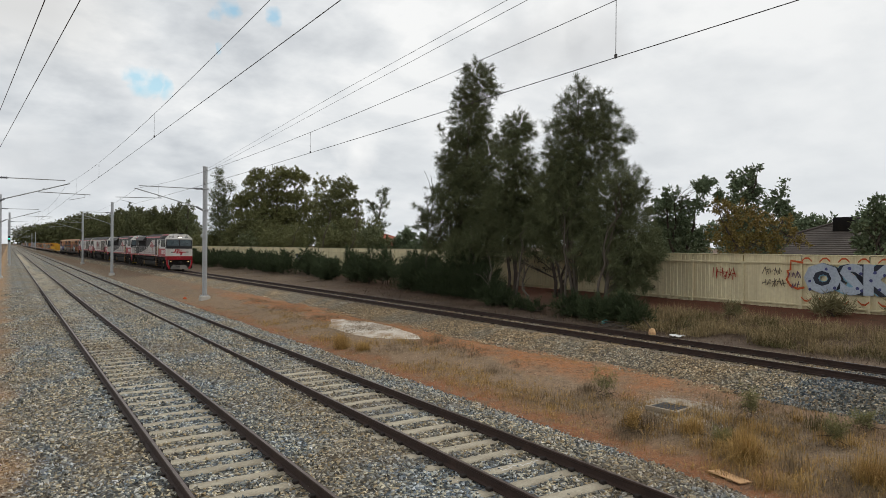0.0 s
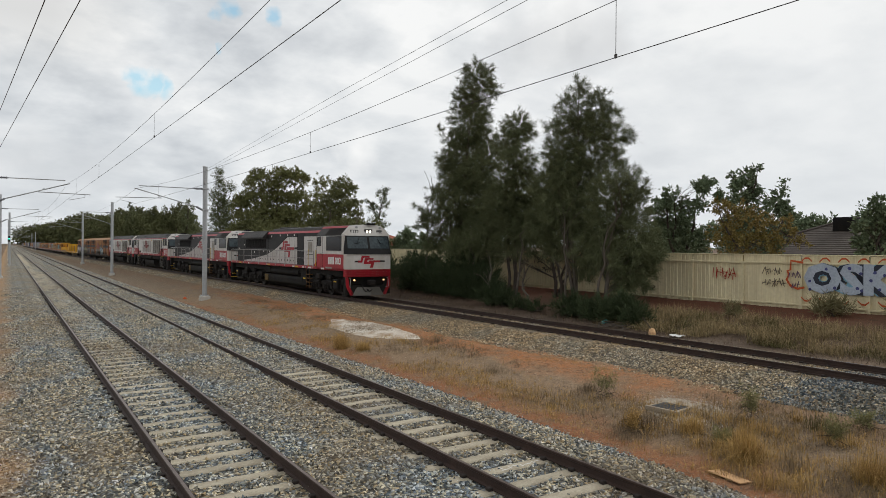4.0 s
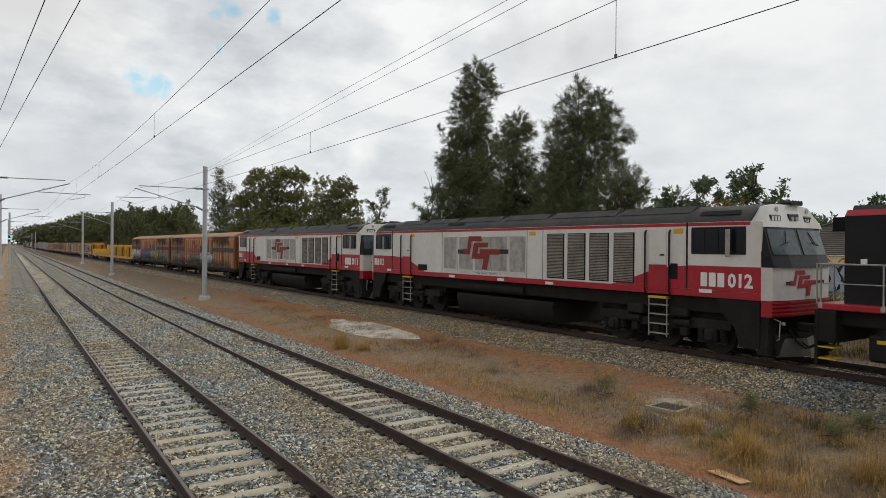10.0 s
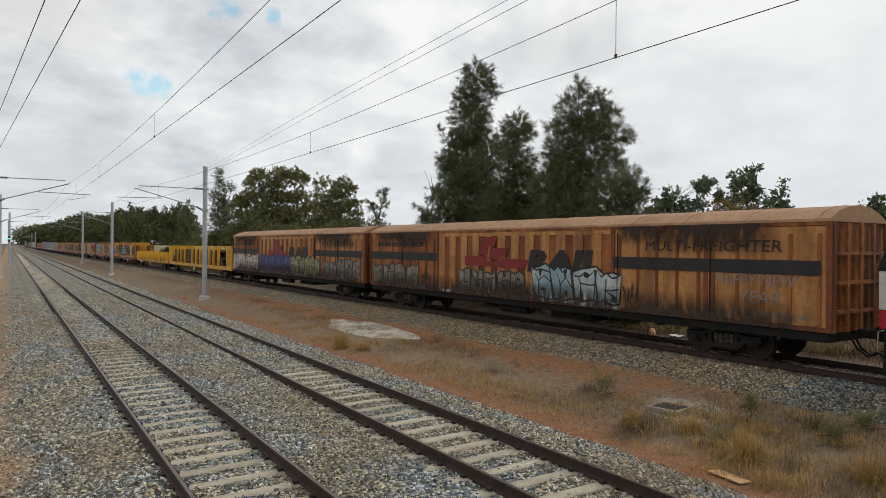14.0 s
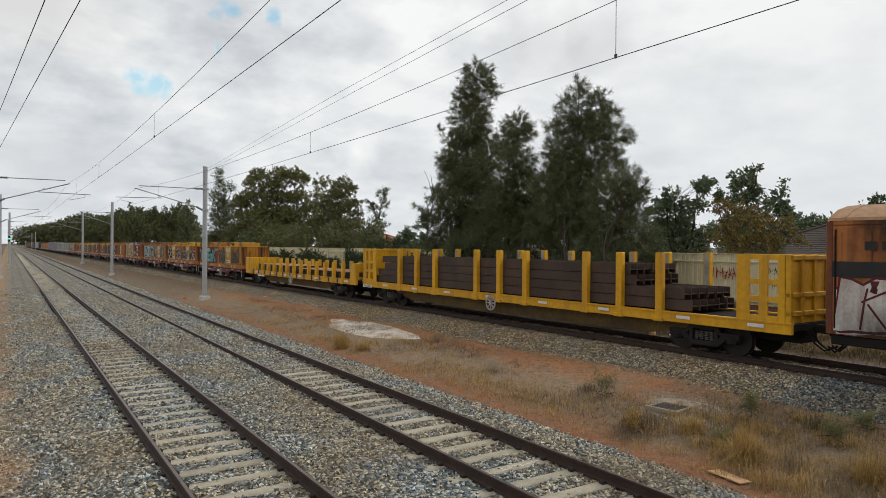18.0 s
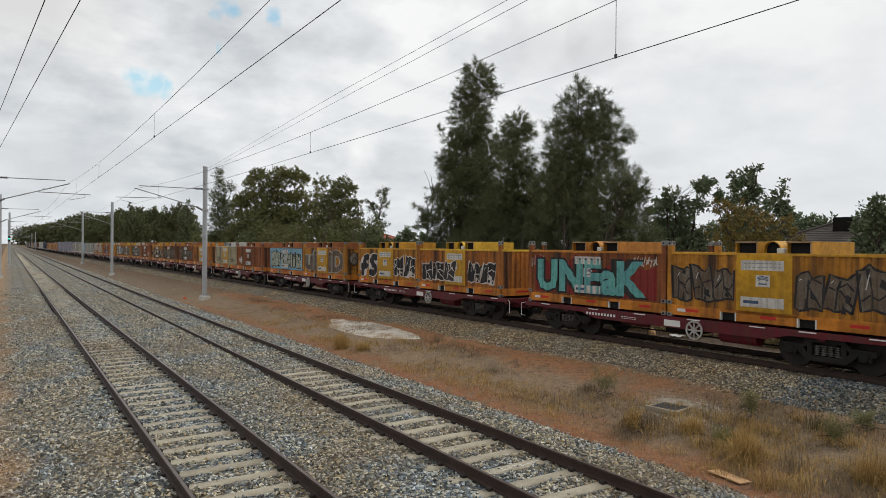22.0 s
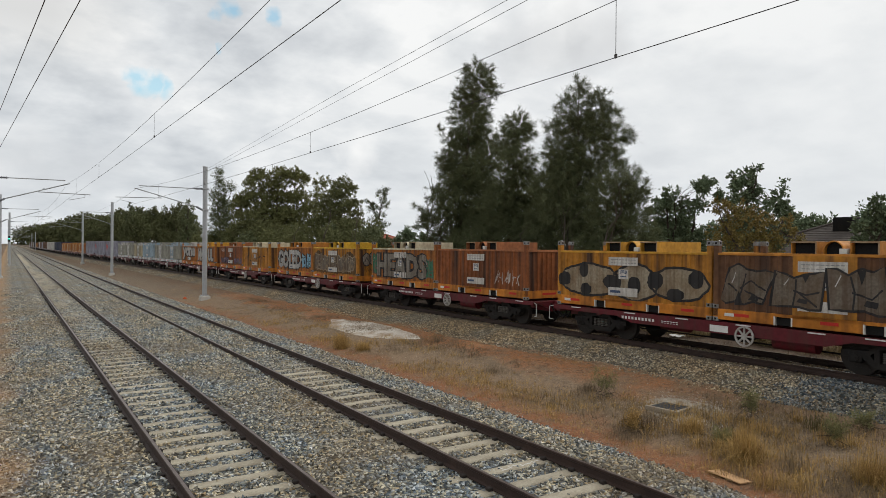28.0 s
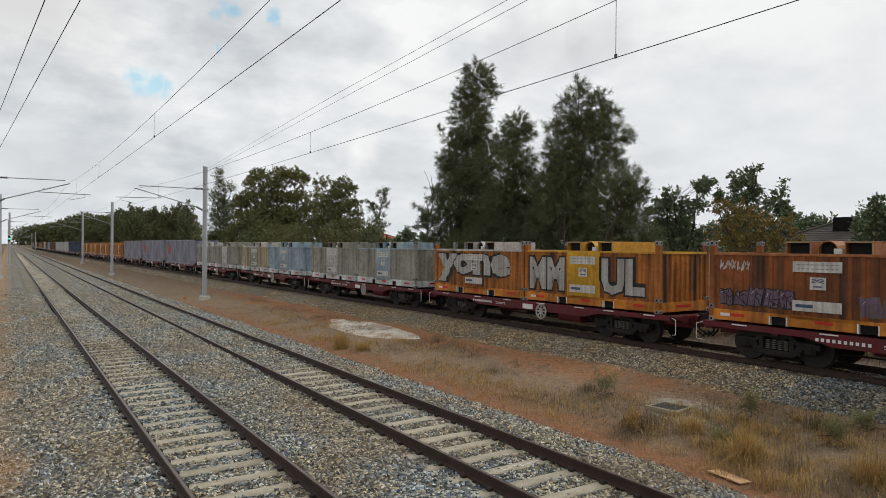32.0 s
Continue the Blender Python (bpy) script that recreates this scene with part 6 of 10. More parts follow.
m_strap_blue = material("blue_strap_winch", (0.06, 0.09, 0.16), 0.7)


def handwheel(parent, x, y, z, r=0.30):
    w = Shape()
    w.disc((x, y, z), "x", r, 0.04, 24, r * 0.84)
    w.disc((x, y, z), "x", r * 0.3, 0.05, 14)
    for k in range(8):
        a = math.pi / 4 * k
        w.tube([(x, y, z), (x, y + r * 0.92 * math.cos(a), z + r * 0.92 * math.sin(a))], 0.026, 6)
    part("handbrake_wheel", w, m_wheel_grey, parent, "white spoked handbrake wheel", True)


def flat_frame(o, L, mat, deck=1.07):
    sh = Shape()
    for x in (-1.24, 1.12):
        sh.box(x, x + 0.12, 0.0, L, deck - 0.28, deck, 0.012)
        sh.box(x - 0.03, x + 0.15, 0.0, L, deck - 0.02, deck + 0.02)
    part("side_sill", sh, mat, o)
    # the dark yellow puts the shade under the deck into the girder's colour
    fish = Shape().prism([(2.2, deck - 0.28), (L - 2.2, deck - 0.28), (L - 4.6, deck - 0.72), (4.6, deck - 0.72)], -0.95, -0.90, "x")
    part("fish_belly", mirrored(fish), m_gold_dark, o, "yellow deep side girder with its shade painted in")
    part("deck", Shape().box(-1.11, 1.11, 0.02, L - 0.02, deck - 0.2, deck - 0.03), m_under, o)
    mid = Shape().box(-0.4, 0.4, 0.2, L - 0.2, 0.5, deck - 0.21)
    part("centre_sill", mid, m_under, o)


def stanchion(o, y, z0, z1, mat, deck):
    for x in (-1.26, 1.08):
        s = Shape().box(x, x + 0.18, y - 0.12, y + 0.12, z0, z1, 0.015)
        s.box(x - 0.03, x + 0.21, y - 0.17, y + 0.17, deck - 0.30, deck - 0.18, 0.01)
        st = part("stanchion", s, mat, o)
        wear = Shape().box((x + 0.182) if x < 0 else (x - 0.004), (x + 0.186) if x < 0 else x, y - 0.08, y + 0.08, z0 + 0.2, z1 - 0.05)
        part("wear_strip", wear, m_grille, st)


def tall_flat():
    o = thing("flat_wagon", "bright yellow bulkhead flat wagon with tall stanchions", "wagon", "yellow flat wagons")
    L, deck = 23.1, 1.07
    flat_frame(o, L, m_gold, deck)
    for y in (4.0, 5.53, 7.0, 10.05, 11.6, 13.1, 16.2, 17.75, 19.3):
        stanchion(o, y, deck - 0.25, 2.80, m_gold, deck)
    for flip in (False, True):
        F = (lambda s: turned(s, L)) if flip else (lambda s: s)
        e = Shape()
        for x in (-1.24, -0.7, -0.1, 0.5, 1.12):
            e.box(x, x + 0.12, 0.02, 0.16, deck, 2.80, 0.012)
        for z in (1.25, 1.72, 2.66):
            e.box(-1.24, 1.24, 0.02, 0.14, z, z + 0.12, 0.01)
        e.box(-1.2, 1.2, 0.06, 0.10, deck, 2.74)
        part("bulkhead", F(e), m_gold, o, "yellow open-framed end bulkhead")
        for x in (-1.25, 1.19):
            s = Shape()
            for y0, y1 in ((0.165, 0.35), (0.62, 0.86), (1.12, 1.48)):
                s.box(x, x + 0.06, y0, y1, deck, 2.80, 0.008)
            for z in (deck + 0.02, 1.58, 2.02, 2.66):
                s.box(x, x + 0.06, 0.35, 0.62, z, z + 0.14)
                s.box(x, x + 0.06, 0.86, 1.12, z, z + 0.14)
            part("side_screen", F(s), m_gold, o, "yellow side screen with square openings")
        coupler(o, L if flip else 0, 1 if flip else -1)
    tags = Shape()
    for y in (0.7, 2.9, 5.9, 8.8, 11.9, 14.9, 17.6, 20.4):
        tags.box(-1.275, -1.265, y, y + 0.45, deck - 0.16, deck - 0.07)
    pieces("label_plate", tags, m_label, o)
    code = Shape().box(-1.278, -1.262, 22.0, 23.0, deck - 0.30, deck - 0.17)
    part("code_plate", code, m_label, o)
    cb = Shape()
    for k in range(8):
        cb.box(-1.281, -1.277, 22.9 - 0.11 * k - 0.07, 22.9 - 0.11 * k, deck - 0.275, deck - 0.195)
    pieces("code_bar", cb, m_text_black, o)
    handwheel(o, -1.30, 12.0, 0.72)
    wagon_bogie(o, 2.6)
    wagon_bogie(o, L - 2.6)
    return o, L


def beams(layers, label, group):
    """Bundles of steel rails: each an I-section bar, with timbers between the layers."""
    o = thing("steel_beams", label, "steel beams", group)
    I = [(-0.18, 0), (-0.155, 0), (-0.155, 0.125), (0.155, 0.125), (0.155, 0), (0.18, 0), (0.18, 0.31), (0.155, 0.31), (0.155, 0.15), (-0.155, 0.15), (-0.155, 0.31), (-0.18, 0.31)]
    for z, y0, y1, n in layers:
        for k in range(n):
            x = -0.9 + 1.8 * k / (n - 1)
            jig = 0.06 * math.sin(7.3 * k + z * 9)
            part("beam", Shape().prism([(x + a, z + b) for a, b in I], y0 + jig, y1 + jig), m_steel, o)
    tim = Shape()
    for z, y0, y1, n in layers:
        for k in range(4):
            y = y0 + 0.8 + (y1 - y0 - 1.6) * k / 3
            tim.box(-0.85, 0.85, y - 0.05, y + 0.05, z - 0.018, z - 0.001)
    pieces("timber", tim, m_strap, o, "grey timber spacers")
    return o


def low_flat():
    o = thing("flat_wagon", "bright yellow low flat wagon with short stanchions", "wagon", "yellow flat wagons")
    L, deck = 18.9, 1.07
    flat_frame(o, L, m_gold, deck)
    for k in range(14):
        stanchion(o, 1.75 + 1.23 * k, deck - 0.25, 1.96, m_gold, deck)
    for flip in (False, True):
        F = (lambda s: turned(s, L)) if flip else (lambda s: s)
        e = Shape()
        e.box(-1.24, 1.24, 0.02, 0.12, 1.48, 1.98, 0.012).box(-1.24, 1.24, 0.02, 0.10, 1.10, 1.22)
        for x in (-1.24, -0.6, 0.0, 0.6, 1.04):
            e.box(x, x + 0.2, 0.0, 0.22, deck, 1.98, 0.02)
        part("bulkhead", F(e), m_gold, o, "low yellow ribbed bulkhead")
        sd = Shape()
        for x in (-1.25, 1.17):
            sd.prism([(0.1, deck), (0.75, deck), (0.62, 1.96), (0.1, 1.98)], x, x + 0.08, "x")
        pieces("side_gusset", F(sd), m_gold, o)
        coupler(o, L if flip else 0, 1 if flip else -1)
    tags = Shape()
    for y in (0.9, 5.1, 7.6, 10.2, 12.7, 16.0):
        tags.box(-1.275, -1.265, y, y + 0.5, deck - 0.17, deck - 0.06)
    pieces("label_plate", tags, m_label, o)
    part("code_plate", Shape().box(-1.278, -1.262, 14.6, 16.0, deck - 0.40, deck - 0.285), m_label, o)
    handwheel(o, -1.30, 9.4, 0.70)
    for k in range(13):
        y = 2.3 + 1.23 * k
        w = Shape().box(-1.30, -1.22, y - 0.035, y + 0.035, deck - 0.24, deck + 0.06, 0.01)
        part("strap_winch", w, m_strap_blue, o)
    wagon_bogie(o, 2.5)
    wagon_bogie(o, L - 2.5)
    return o, L


def plates(label, group, L):
    o = thing("steel_plates", label, "steel plates", group)
    for y0, y1, n in ((1.3, 9.3, 3), (9.5, 17.4, 4)):
        for k in range(n):
            z = 1.10 + 0.115 * k
            part("plate", Shape().box(-1.04 + 0.01 * k, 1.04 - 0.015 * k, y0 + 0.05 * k, y1 - 0.04 * k, z, z + 0.10, 0.008), m_plate if k < n - 1 else m_plate, o)
        top = Shape().box(-1.0, 1.0, y0 + 0.2, y1 - 0.2, 1.105 + 0.115 * n - 0.015, 1.105 + 0.115 * n)
        part("rusty_top_sheet", top, m_plate_top, o, "orange rusted top sheet")
        st = Shape()
        y = y0 + 0.7
        while y < y1 - 0.4:
            zt = 1.112 + 0.115 * n
            st.box(-1.06, 1.06, y, y + 0.07, zt - 0.006, zt)
            st.box(-1.075, -1.05, y, y + 0.07, 1.1, zt)
            y += 1.23
        pieces("load_strap", st, m_strap, o, "tan webbing straps")
    return o


# ---------------------------------------------------------------- container wagons and containers
def container_wagon():
    o = thing("container_wagon", "maroon skeletal container wagon with white fittings", "wagon", "container wagons")
    L = 12.25
    sill = Shape()
    for x in (-1.24, 1.14):
        sill.prism([(-0.25, 0.94), (L + 0.25, 0.94), (L + 0.25, 0.80), (L - 2.6, 0.78), (L - 3.2, 0.62), (3.2, 0.62), (2.6, 0.78), (-0.25, 0.80)], x, x + 0.10, "x")
    part("side_sill", sill, m_maroon, o)
    deck = Shape()
    for y in (-0.2, 1.75, 3.6, 5.9, 6.2, 8.5, 10.4, L + 0.05):
        deck.box(-1.14, 1.14, y, y + 0.18, 0.72, 0.93)
    deck.box(-0.35, 0.35, -0.3, L + 0.3, 0.55, 0.90)
    pieces("cross_beam", deck, m_maroon, o)
    for y, s in ((-0.25, -1), (L + 0.25, 1)):
        e = Shape().prism([(-1.24, 0.93), (1.24, 0.93), (0.5, 0.66), (-0.5, 0.66)], y, y + s * 0.10)
        e.box(-0.3, 0.3, y, y + s * 0.22, 0.66, 0.95, 0.03)
        part("headstock", e, m_maroon, o)
        coupler(o, y + s * 0.1, s)
        r = Shape().tube([(-1.2, y, 0.9), (-1.26, y + s * 0.2, 0.85), (-1.26, y + s * 0.2, 0.42), (-1.2, y + s * 0.05, 0.40)], 0.012, 6)
        part("shunter_rail", r, m_label, o, smooth=True)
    lights = Shape()
    for y in (0.3, 1.9, 3.2, 5.1, 7.0, 8.9, 11.2):
        lights.box(-1.26, -1.238, y, y + 0.42, 0.895, 0.925)
    pieces("edge_mark", lights, m_label, o)
    tag = Shape().box(-1.255, -1.235, 5.75, 6.3, 0.66, 0.84)
    part("label_plate", tag, m_label, o)
    code = Shape()
    for k in range(10):
        code.box(-1.252, -1.238, 9.35 - 0.13 * k, 9.42 - 0.13 * k, 0.725, 0.805)
    for k in range(6):
        code.box(-1.252, -1.238, 7.85 - 0.10 * k, 7.92 - 0.10 * k, 0.77, 0.79)
        code.box(-1.252, -1.238, 7.85 - 0.10 * k, 7.91 - 0.10 * k, 0.72, 0.735)
    part("code_bars", code, m_label, o)["kind"] = "stuff"
    handwheel(o, -1.29, 5.25, 0.63, 0.27)
    air = Shape().tube([(-0.85, 3.55, 0.55), (-0.85, 4.65, 0.55)], 0.20, 14).tube([(-0.7, 7.3, 0.6), (-0.7, 8.3, 0.6)], 0.14, 12)
    pieces("air_tank", air, m_maroon, o, smooth=True)
    rig = Shape().tube([(-0.6, 2.8, 0.4), (-0.6, 9.4, 0.4)], 0.025, 6).box(-0.8, 0.2, 5.6, 6.6, 0.42, 0.60, 0.02)
    part("brake_rigging", rig, m_under, o)
    wagon_bogie(o, 1.75)
    wagon_bogie(o, 10.5)
    return o, L


def box_paint(name, base, rust=0.6):
    return material(name, base, 0.62, 0, tuple(0.5 * c for c in base), 0.8, 0.8, 0, streak=(0.050, 0.026, 0.017), streak_amount=min(0.97, rust + 0.12))


PAINT = {
    "orange": box_paint("weathered_orange_steel", (0.430, 0.150, 0.026), 0.92),
    "amber": box_paint("amber_container_steel", (0.500, 0.215, 0.026), 0.86),
    "yellow": box_paint("yellow_container_steel", (0.640, 0.345, 0.022), 0.30),
    "brown": box_paint("rust_brown_container_steel", (0.283, 0.088, 0.024), 0.95),
    "dark": box_paint("dark_rusted_container_steel", (0.156, 0.073, 0.034), 0.7),
    "cream": box_paint("cream_container_steel", (0.449, 0.390, 0.254), 0.45),
    "grey": box_paint("beige_grey_container_steel", (0.332, 0.327, 0.273), 0.25),
    "blue": box_paint("pale_blue_container_steel", (0.322, 0.420, 0.478), 0.2),
    "lilac": box_paint("lilac_grey_container_steel", (0.312, 0.312, 0.371), 0.15),
    "navy": box_paint("navy_container_steel", (0.034, 0.049, 0.088), 0.2),
    "white": box_paint("off_white_container_steel", (0.537, 0.527, 0.488), 0.25),
}
# Roof paints: side colours brightened, so the light from above is in the colour.
LIT_LIDS = {
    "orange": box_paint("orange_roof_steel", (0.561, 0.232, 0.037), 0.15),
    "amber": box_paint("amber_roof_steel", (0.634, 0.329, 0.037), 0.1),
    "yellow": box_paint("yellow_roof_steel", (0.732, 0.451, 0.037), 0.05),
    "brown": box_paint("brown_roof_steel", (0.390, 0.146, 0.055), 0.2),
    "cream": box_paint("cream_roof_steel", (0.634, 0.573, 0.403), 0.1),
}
m_base = box_paint("orange_base_rail", (0.586, 0.210, 0.024), 0.4)
m_base_pale = box_paint("pale_base_rail", (0.610, 0.647, 0.647), 0.25)
m_casting = material("bare_corner_casting", (0.25, 0.265, 0.27), 0.6, 0.0, (0.12, 0.085, 0.055), 4, 0.8)
m_flap = material("white_edge_flap", (0.66, 0.65, 0.61), 0.6)
m_edge = material("worn_pale_edge", (0.34, 0.25, 0.15), 0.6, 0, (0.2, 0.11, 0.05), 5, 0.8)
m_sign = material("grimy_sign_white", (0.60, 0.59, 0.56), 0.6, 0, (0.42, 0.39, 0.34), 3, 0.7, streak=(0.12, 0.09, 0.06), streak_amount=0.4)
m_faded = material("faded_grey_print", (0.26, 0.26, 0.27), 0.7)
m_red_dash = material("red_reflective_mark", (0.50, 0.03, 0.02), 0.5)


def container(side, panel, label, signs=True, base=None, lid=None, art=None, group="coil containers"):
    """A 20-foot coil container: corrugated sides, tall corner posts, three ducts across its roof."""
    o = thing("container", label, "container", group)
    L, W, z0, z1 = 6.058, 1.219, 0.34, 1.80
    ms, mb = PAINT[side], base or m_base
    ml = LIT_LIDS.get(lid or side) or PAINT[lid or side]
    floor = Shape()
    for x in (-W, W - 0.10):
        for a, b in ((0.0, 1.75), (2.20, 3.86), (4.31, L)):
            floor.box(x, x + 0.10, a, b, 0.05, z0, 0.01)
        floor.box(x, x + 0.10, 1.75, 4.31, z0 - 0.08, z0 - 0.002)
    floor.box(-W + 0.1, W - 0.1, 0.0, 0.1, 0.05, z0).box(-W + 0.1, W - 0.1, L - 0.1, L, 0.05, z0)
    pieces("base_rail", floor, mb, o)
    for y in (1.75, 3.86):
        pocket = Shape()
        for a, b in ((y - 0.015, y + 0.02), (y + 0.43, y + 0.465)):
            pocket.box(-W - 0.012, -W + 0.10, a, b, 0.045, z0 - 0.07)
        pk = pieces("pocket_edge", pocket, m_flap, o, "white edge of a fork pocket")[0]
        part("pocket_recess", Shape().box(-W + 0.07, -W + 0.09, y + 0.0, y + 0.45, 0.05, z0 - 0.08), m_hole, pk)
    dash = Shape()
    for y in (0.55, 2.75, 5.0):
        dash.box(-W - 0.006, -W + 0.01, y, y + 0.42, 0.17, 0.25)
    dash.box(-0.4, 0.3, -0.006, 0.01, 0.17, 0.25)
    pieces("red_mark", dash, m_red_dash, o)
    cl = Shape()
    gap = (2.35, 3.85) if panel else None
    runs = [(0.16, gap[0]), (gap[1], L - 0.16)] if gap else [(0.16, L - 0.16)]
    for a, b in runs:
        cl.corrugated(-W + 0.01, a, b, z0, z1, 0.275, 0.036, -1)
    pieces("side_wall", cl, ms, o)
    FOLDS[o.name] = side_line(runs, L + 0.1, W)
    part("side_wall", Shape().corrugated(W - 0.01, 0.16, L - 0.16, z0, z1, 0.275, 0.036, 1), ms, o)
    part("end_wall", Shape().corrugated(0.03, -W + 0.14, W - 0.14, z0, z1, 0.25, 0.036, -1, "y"), ms, o)
    part("end_wall", Shape().corrugated(L - 0.03, -W + 0.14, W - 0.14, z0, z1, 0.25, 0.036, 1, "y"), ms, o)
    if panel:
        part("sign_panel", Shape().box(-W - 0.004, -W + 0.03, gap[0], gap[1], z0, z1 + 0.02, 0.006), PAINT[panel], o, "smooth painted middle panel")
    part("roof", Shape().box(-W + 0.04, W - 0.04, 0.04, L - 0.04, z1 - 0.03, z1 + 0.02), ms, o)
    rails = Shape()
    for x in (-W, W - 0.07):
        rails.box(x, x + 0.07, 0.12, L - 0.12, z1, z1 + 0.07, 0.008)
    rails.box(-W + 0.07, W - 0.07, 0.0, 0.07, z1, z1 + 0.07).box(-W + 0.07, W - 0.07, L - 0.07, L, z1, z1 + 0.07)
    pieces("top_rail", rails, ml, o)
    for x in (-W, W - 0.16):
        for y in (0.0, L - 0.16):
            post = part("corner_post", Shape().box(x, x + 0.16, y, y + 0.16, 0.13, 2.06, 0.012), ms, o)
            c = Shape().box(x - 0.006, x + 0.166, y - 0.006, y + 0.166, 2.06, 2.19, 0.012)
            c.box(x - 0.006, x + 0.166, y - 0.006, y + 0.166, 0.345, 0.47, 0.012).box(x - 0.006, x + 0.166, y - 0.006, y + 0.166, 0.0, 0.12, 0.012)
            pieces("corner_casting", c, m_casting, post, "grey steel corner casting")
            h = Shape()
            for z in (2.10, 0.385, 0.035):
                h.box(x - 0.009 if x < 0 else x + 0.15, x + 0.002 if x < 0 else x + 0.169, y + 0.05, y + 0.11, z, z + 0.055)
                h.box(x + 0.05, x + 0.11, y - 0.009, y + 0.002, z, z + 0.055)
            part("casting_hole", h, m_hole, post)
    for y in (1.95, 3.35):
        duct = Shape()
        t = 0.025
        duct.box(-1.08, 1.08, y, y + 0.62, z1 + 0.345, z1 + 0.37, 0.006).box(-1.08, 1.08, y, y + t, z1 + 0.02, z1 + 0.345).box(-1.08, 1.08, y + 0.62 - t, y + 0.62, z1 + 0.02, z1 + 0.345)
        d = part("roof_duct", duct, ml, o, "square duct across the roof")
        part("duct_recess", Shape().box(-0.95, 0.95, y + 0.05, y + 0.57, z1 + 0.021, z1 + 0.33), m_hole, d)
        edge = Shape().box(-1.085, -1.078, y - 0.005, y + 0.625, z1 + 0.335, z1 + 0.375).box(-1.085, -1.078, y - 0.005, y + 0.03, z1 + 0.02, z1 + 0.335)
        part("duct_edge", edge, m_edge, d)
    arch, hole = Shape(), Shape()
    n, cy, r = 12, 2.98, 0.24
    ring = [(cy + r * math.cos(math.pi * k / n), z1 + 0.15 + r * math.sin(math.pi * k / n)) for k in range(n + 1)]
    inner = [(cy + (r - 0.025) * math.cos(math.pi * k / n), z1 + 0.15 + (r - 0.025) * math.sin(math.pi * k / n)) for k in range(n + 1)]
    arch.prism([(cy + r, z1 + 0.02)] + ring + [(cy - r, z1 + 0.02), (cy - r + 0.025, z1 + 0.02)] + inner[::-1] + [(cy + r - 0.025, z1 + 0.02)], -1.02, 1.02, "x")
    d = part("roof_arch", arch, ml, o, "round-topped duct across the roof")
    hole.prism([(cy + r - 0.03, z1 + 0.021)] + [(cy + (r - 0.03) * math.cos(math.pi * k / n), z1 + 0.15 + (r - 0.03) * math.sin(math.pi * k / n)) for k in range(n + 1)] + [(cy - r + 0.03, z1 + 0.021)], -0.9, 0.9, "x")
    part("duct_recess", hole, m_hole, d)
    part("flap", Shape().box(-1.12, -0.9, 2.62, 2.80, z1 + 0.07, z1 + 0.20, 0.01), m_flap, o)
    if signs:
        x = -W - 0.006
        s = Shape().box(x, x + 0.006, 2.55, 3.72, 1.42, 1.68).box(x, x + 0.006, 2.55, 3.72, 0.46, 0.72).box(x, x + 0.006, 2.92, 3.30, 1.0, 1.30)
        plate = part("sign_plate", s, m_sign, o, "white warning and owner's signs")
        bars = Shape()
        for k in range(9):
            bars.box(x - 0.004, x, 2.62 + 0.115 * k, 2.71 + 0.115 * k, 1.59, 1.612)
            bars.box(x - 0.004, x, 2.62 + 0.115 * k, 2.70 + 0.115 * k, 1.49, 1.512)
        part("faded_print", bars, m_faded, plate)["kind"] = "stuff"
        bars = Shape()
        for k in range(3):
            bars.prism([(2.97, 1.16 + 0.035 * k), (3.12, 1.19 + 0.035 * k), (3.25, 1.16 + 0.035 * k), (3.25, 1.18 + 0.035 * k), (3.12, 1.21 + 0.035 * k), (2.97, 1.18 + 0.035 * k)], x - 0.004, x, "x")
        bars.box(x - 0.004, x, 3.0, 3.22, 1.06, 1.09)
        bars.box(x - 0.004, x, 3.22, 3.64, 0.55, 0.63)
        part("sign_print", bars, m_strap_blue, plate)["kind"] = "stuff"
    code = Shape().box(-W - 0.008, -W, 5.42, 5.70, 0.16, 0.245)
    part("code_plate", code, m_label, o)
    if art:
        art(o)
    return o


def long_box(side, label, h=2.45, L=12.19, mark=False):
    """A plain 40-foot container."""
    o = thing("container", label, "container", "long containers")
    ms, W = PAINT[side], 1.219
    part("side_wall", Shape().corrugated(-W + 0.01, 0.16, L - 0.16, 0.14, h - 0.1, 0.28, 0.036, -1), ms, o)
    part("side_wall", Shape().corrugated(W - 0.01, 0.16, L - 0.16, 0.14, h - 0.1, 0.28, 0.036, 1), ms, o)
    part("end_wall", Shape().corrugated(0.03, -W + 0.14, W - 0.14, 0.14, h - 0.1, 0.25, 0.036, -1, "y"), ms, o)
    part("end_wall", Shape().corrugated(L - 0.03, -W + 0.14, W - 0.14, 0.14, h - 0.1, 0.25, 0.036, 1, "y"), ms, o)
    part("roof", Shape().box(-W + 0.05, W - 0.05, 0.05, L - 0.05, h - 0.05, h - 0.01), ms, o)
    fr = Shape()
    for x in (-W, W - 0.12):
        fr.box(x, x + 0.12, 0.14, L - 0.14, 0.0, 0.14).box(x, x + 0.12, 0.14, L - 0.14, h - 0.1, h)
        for y in (0.0, L - 0.14):
            fr.box(x, x + 0.14, y, y + 0.14, 0, h, 0.01)
    part("frame", fr, ms, o)
    if mark:
        dots = Shape()
        for k, (a, b) in enumerate(((L - 1.3, 1.7), (L - 2.2, 1.5), (L - 1.7, 1.2))):
            dots.disc((-W - 0.008, a, b), "x", 0.3, 0.01, 12)
        part("emblem", dots, m_red_dash, o, "round red emblem spots")
    return o


# ---------------------------------------------------------------- the train as it runs
TRAIN = []              # (thing, distance of its front behind the leading nose, length, height over the rail)


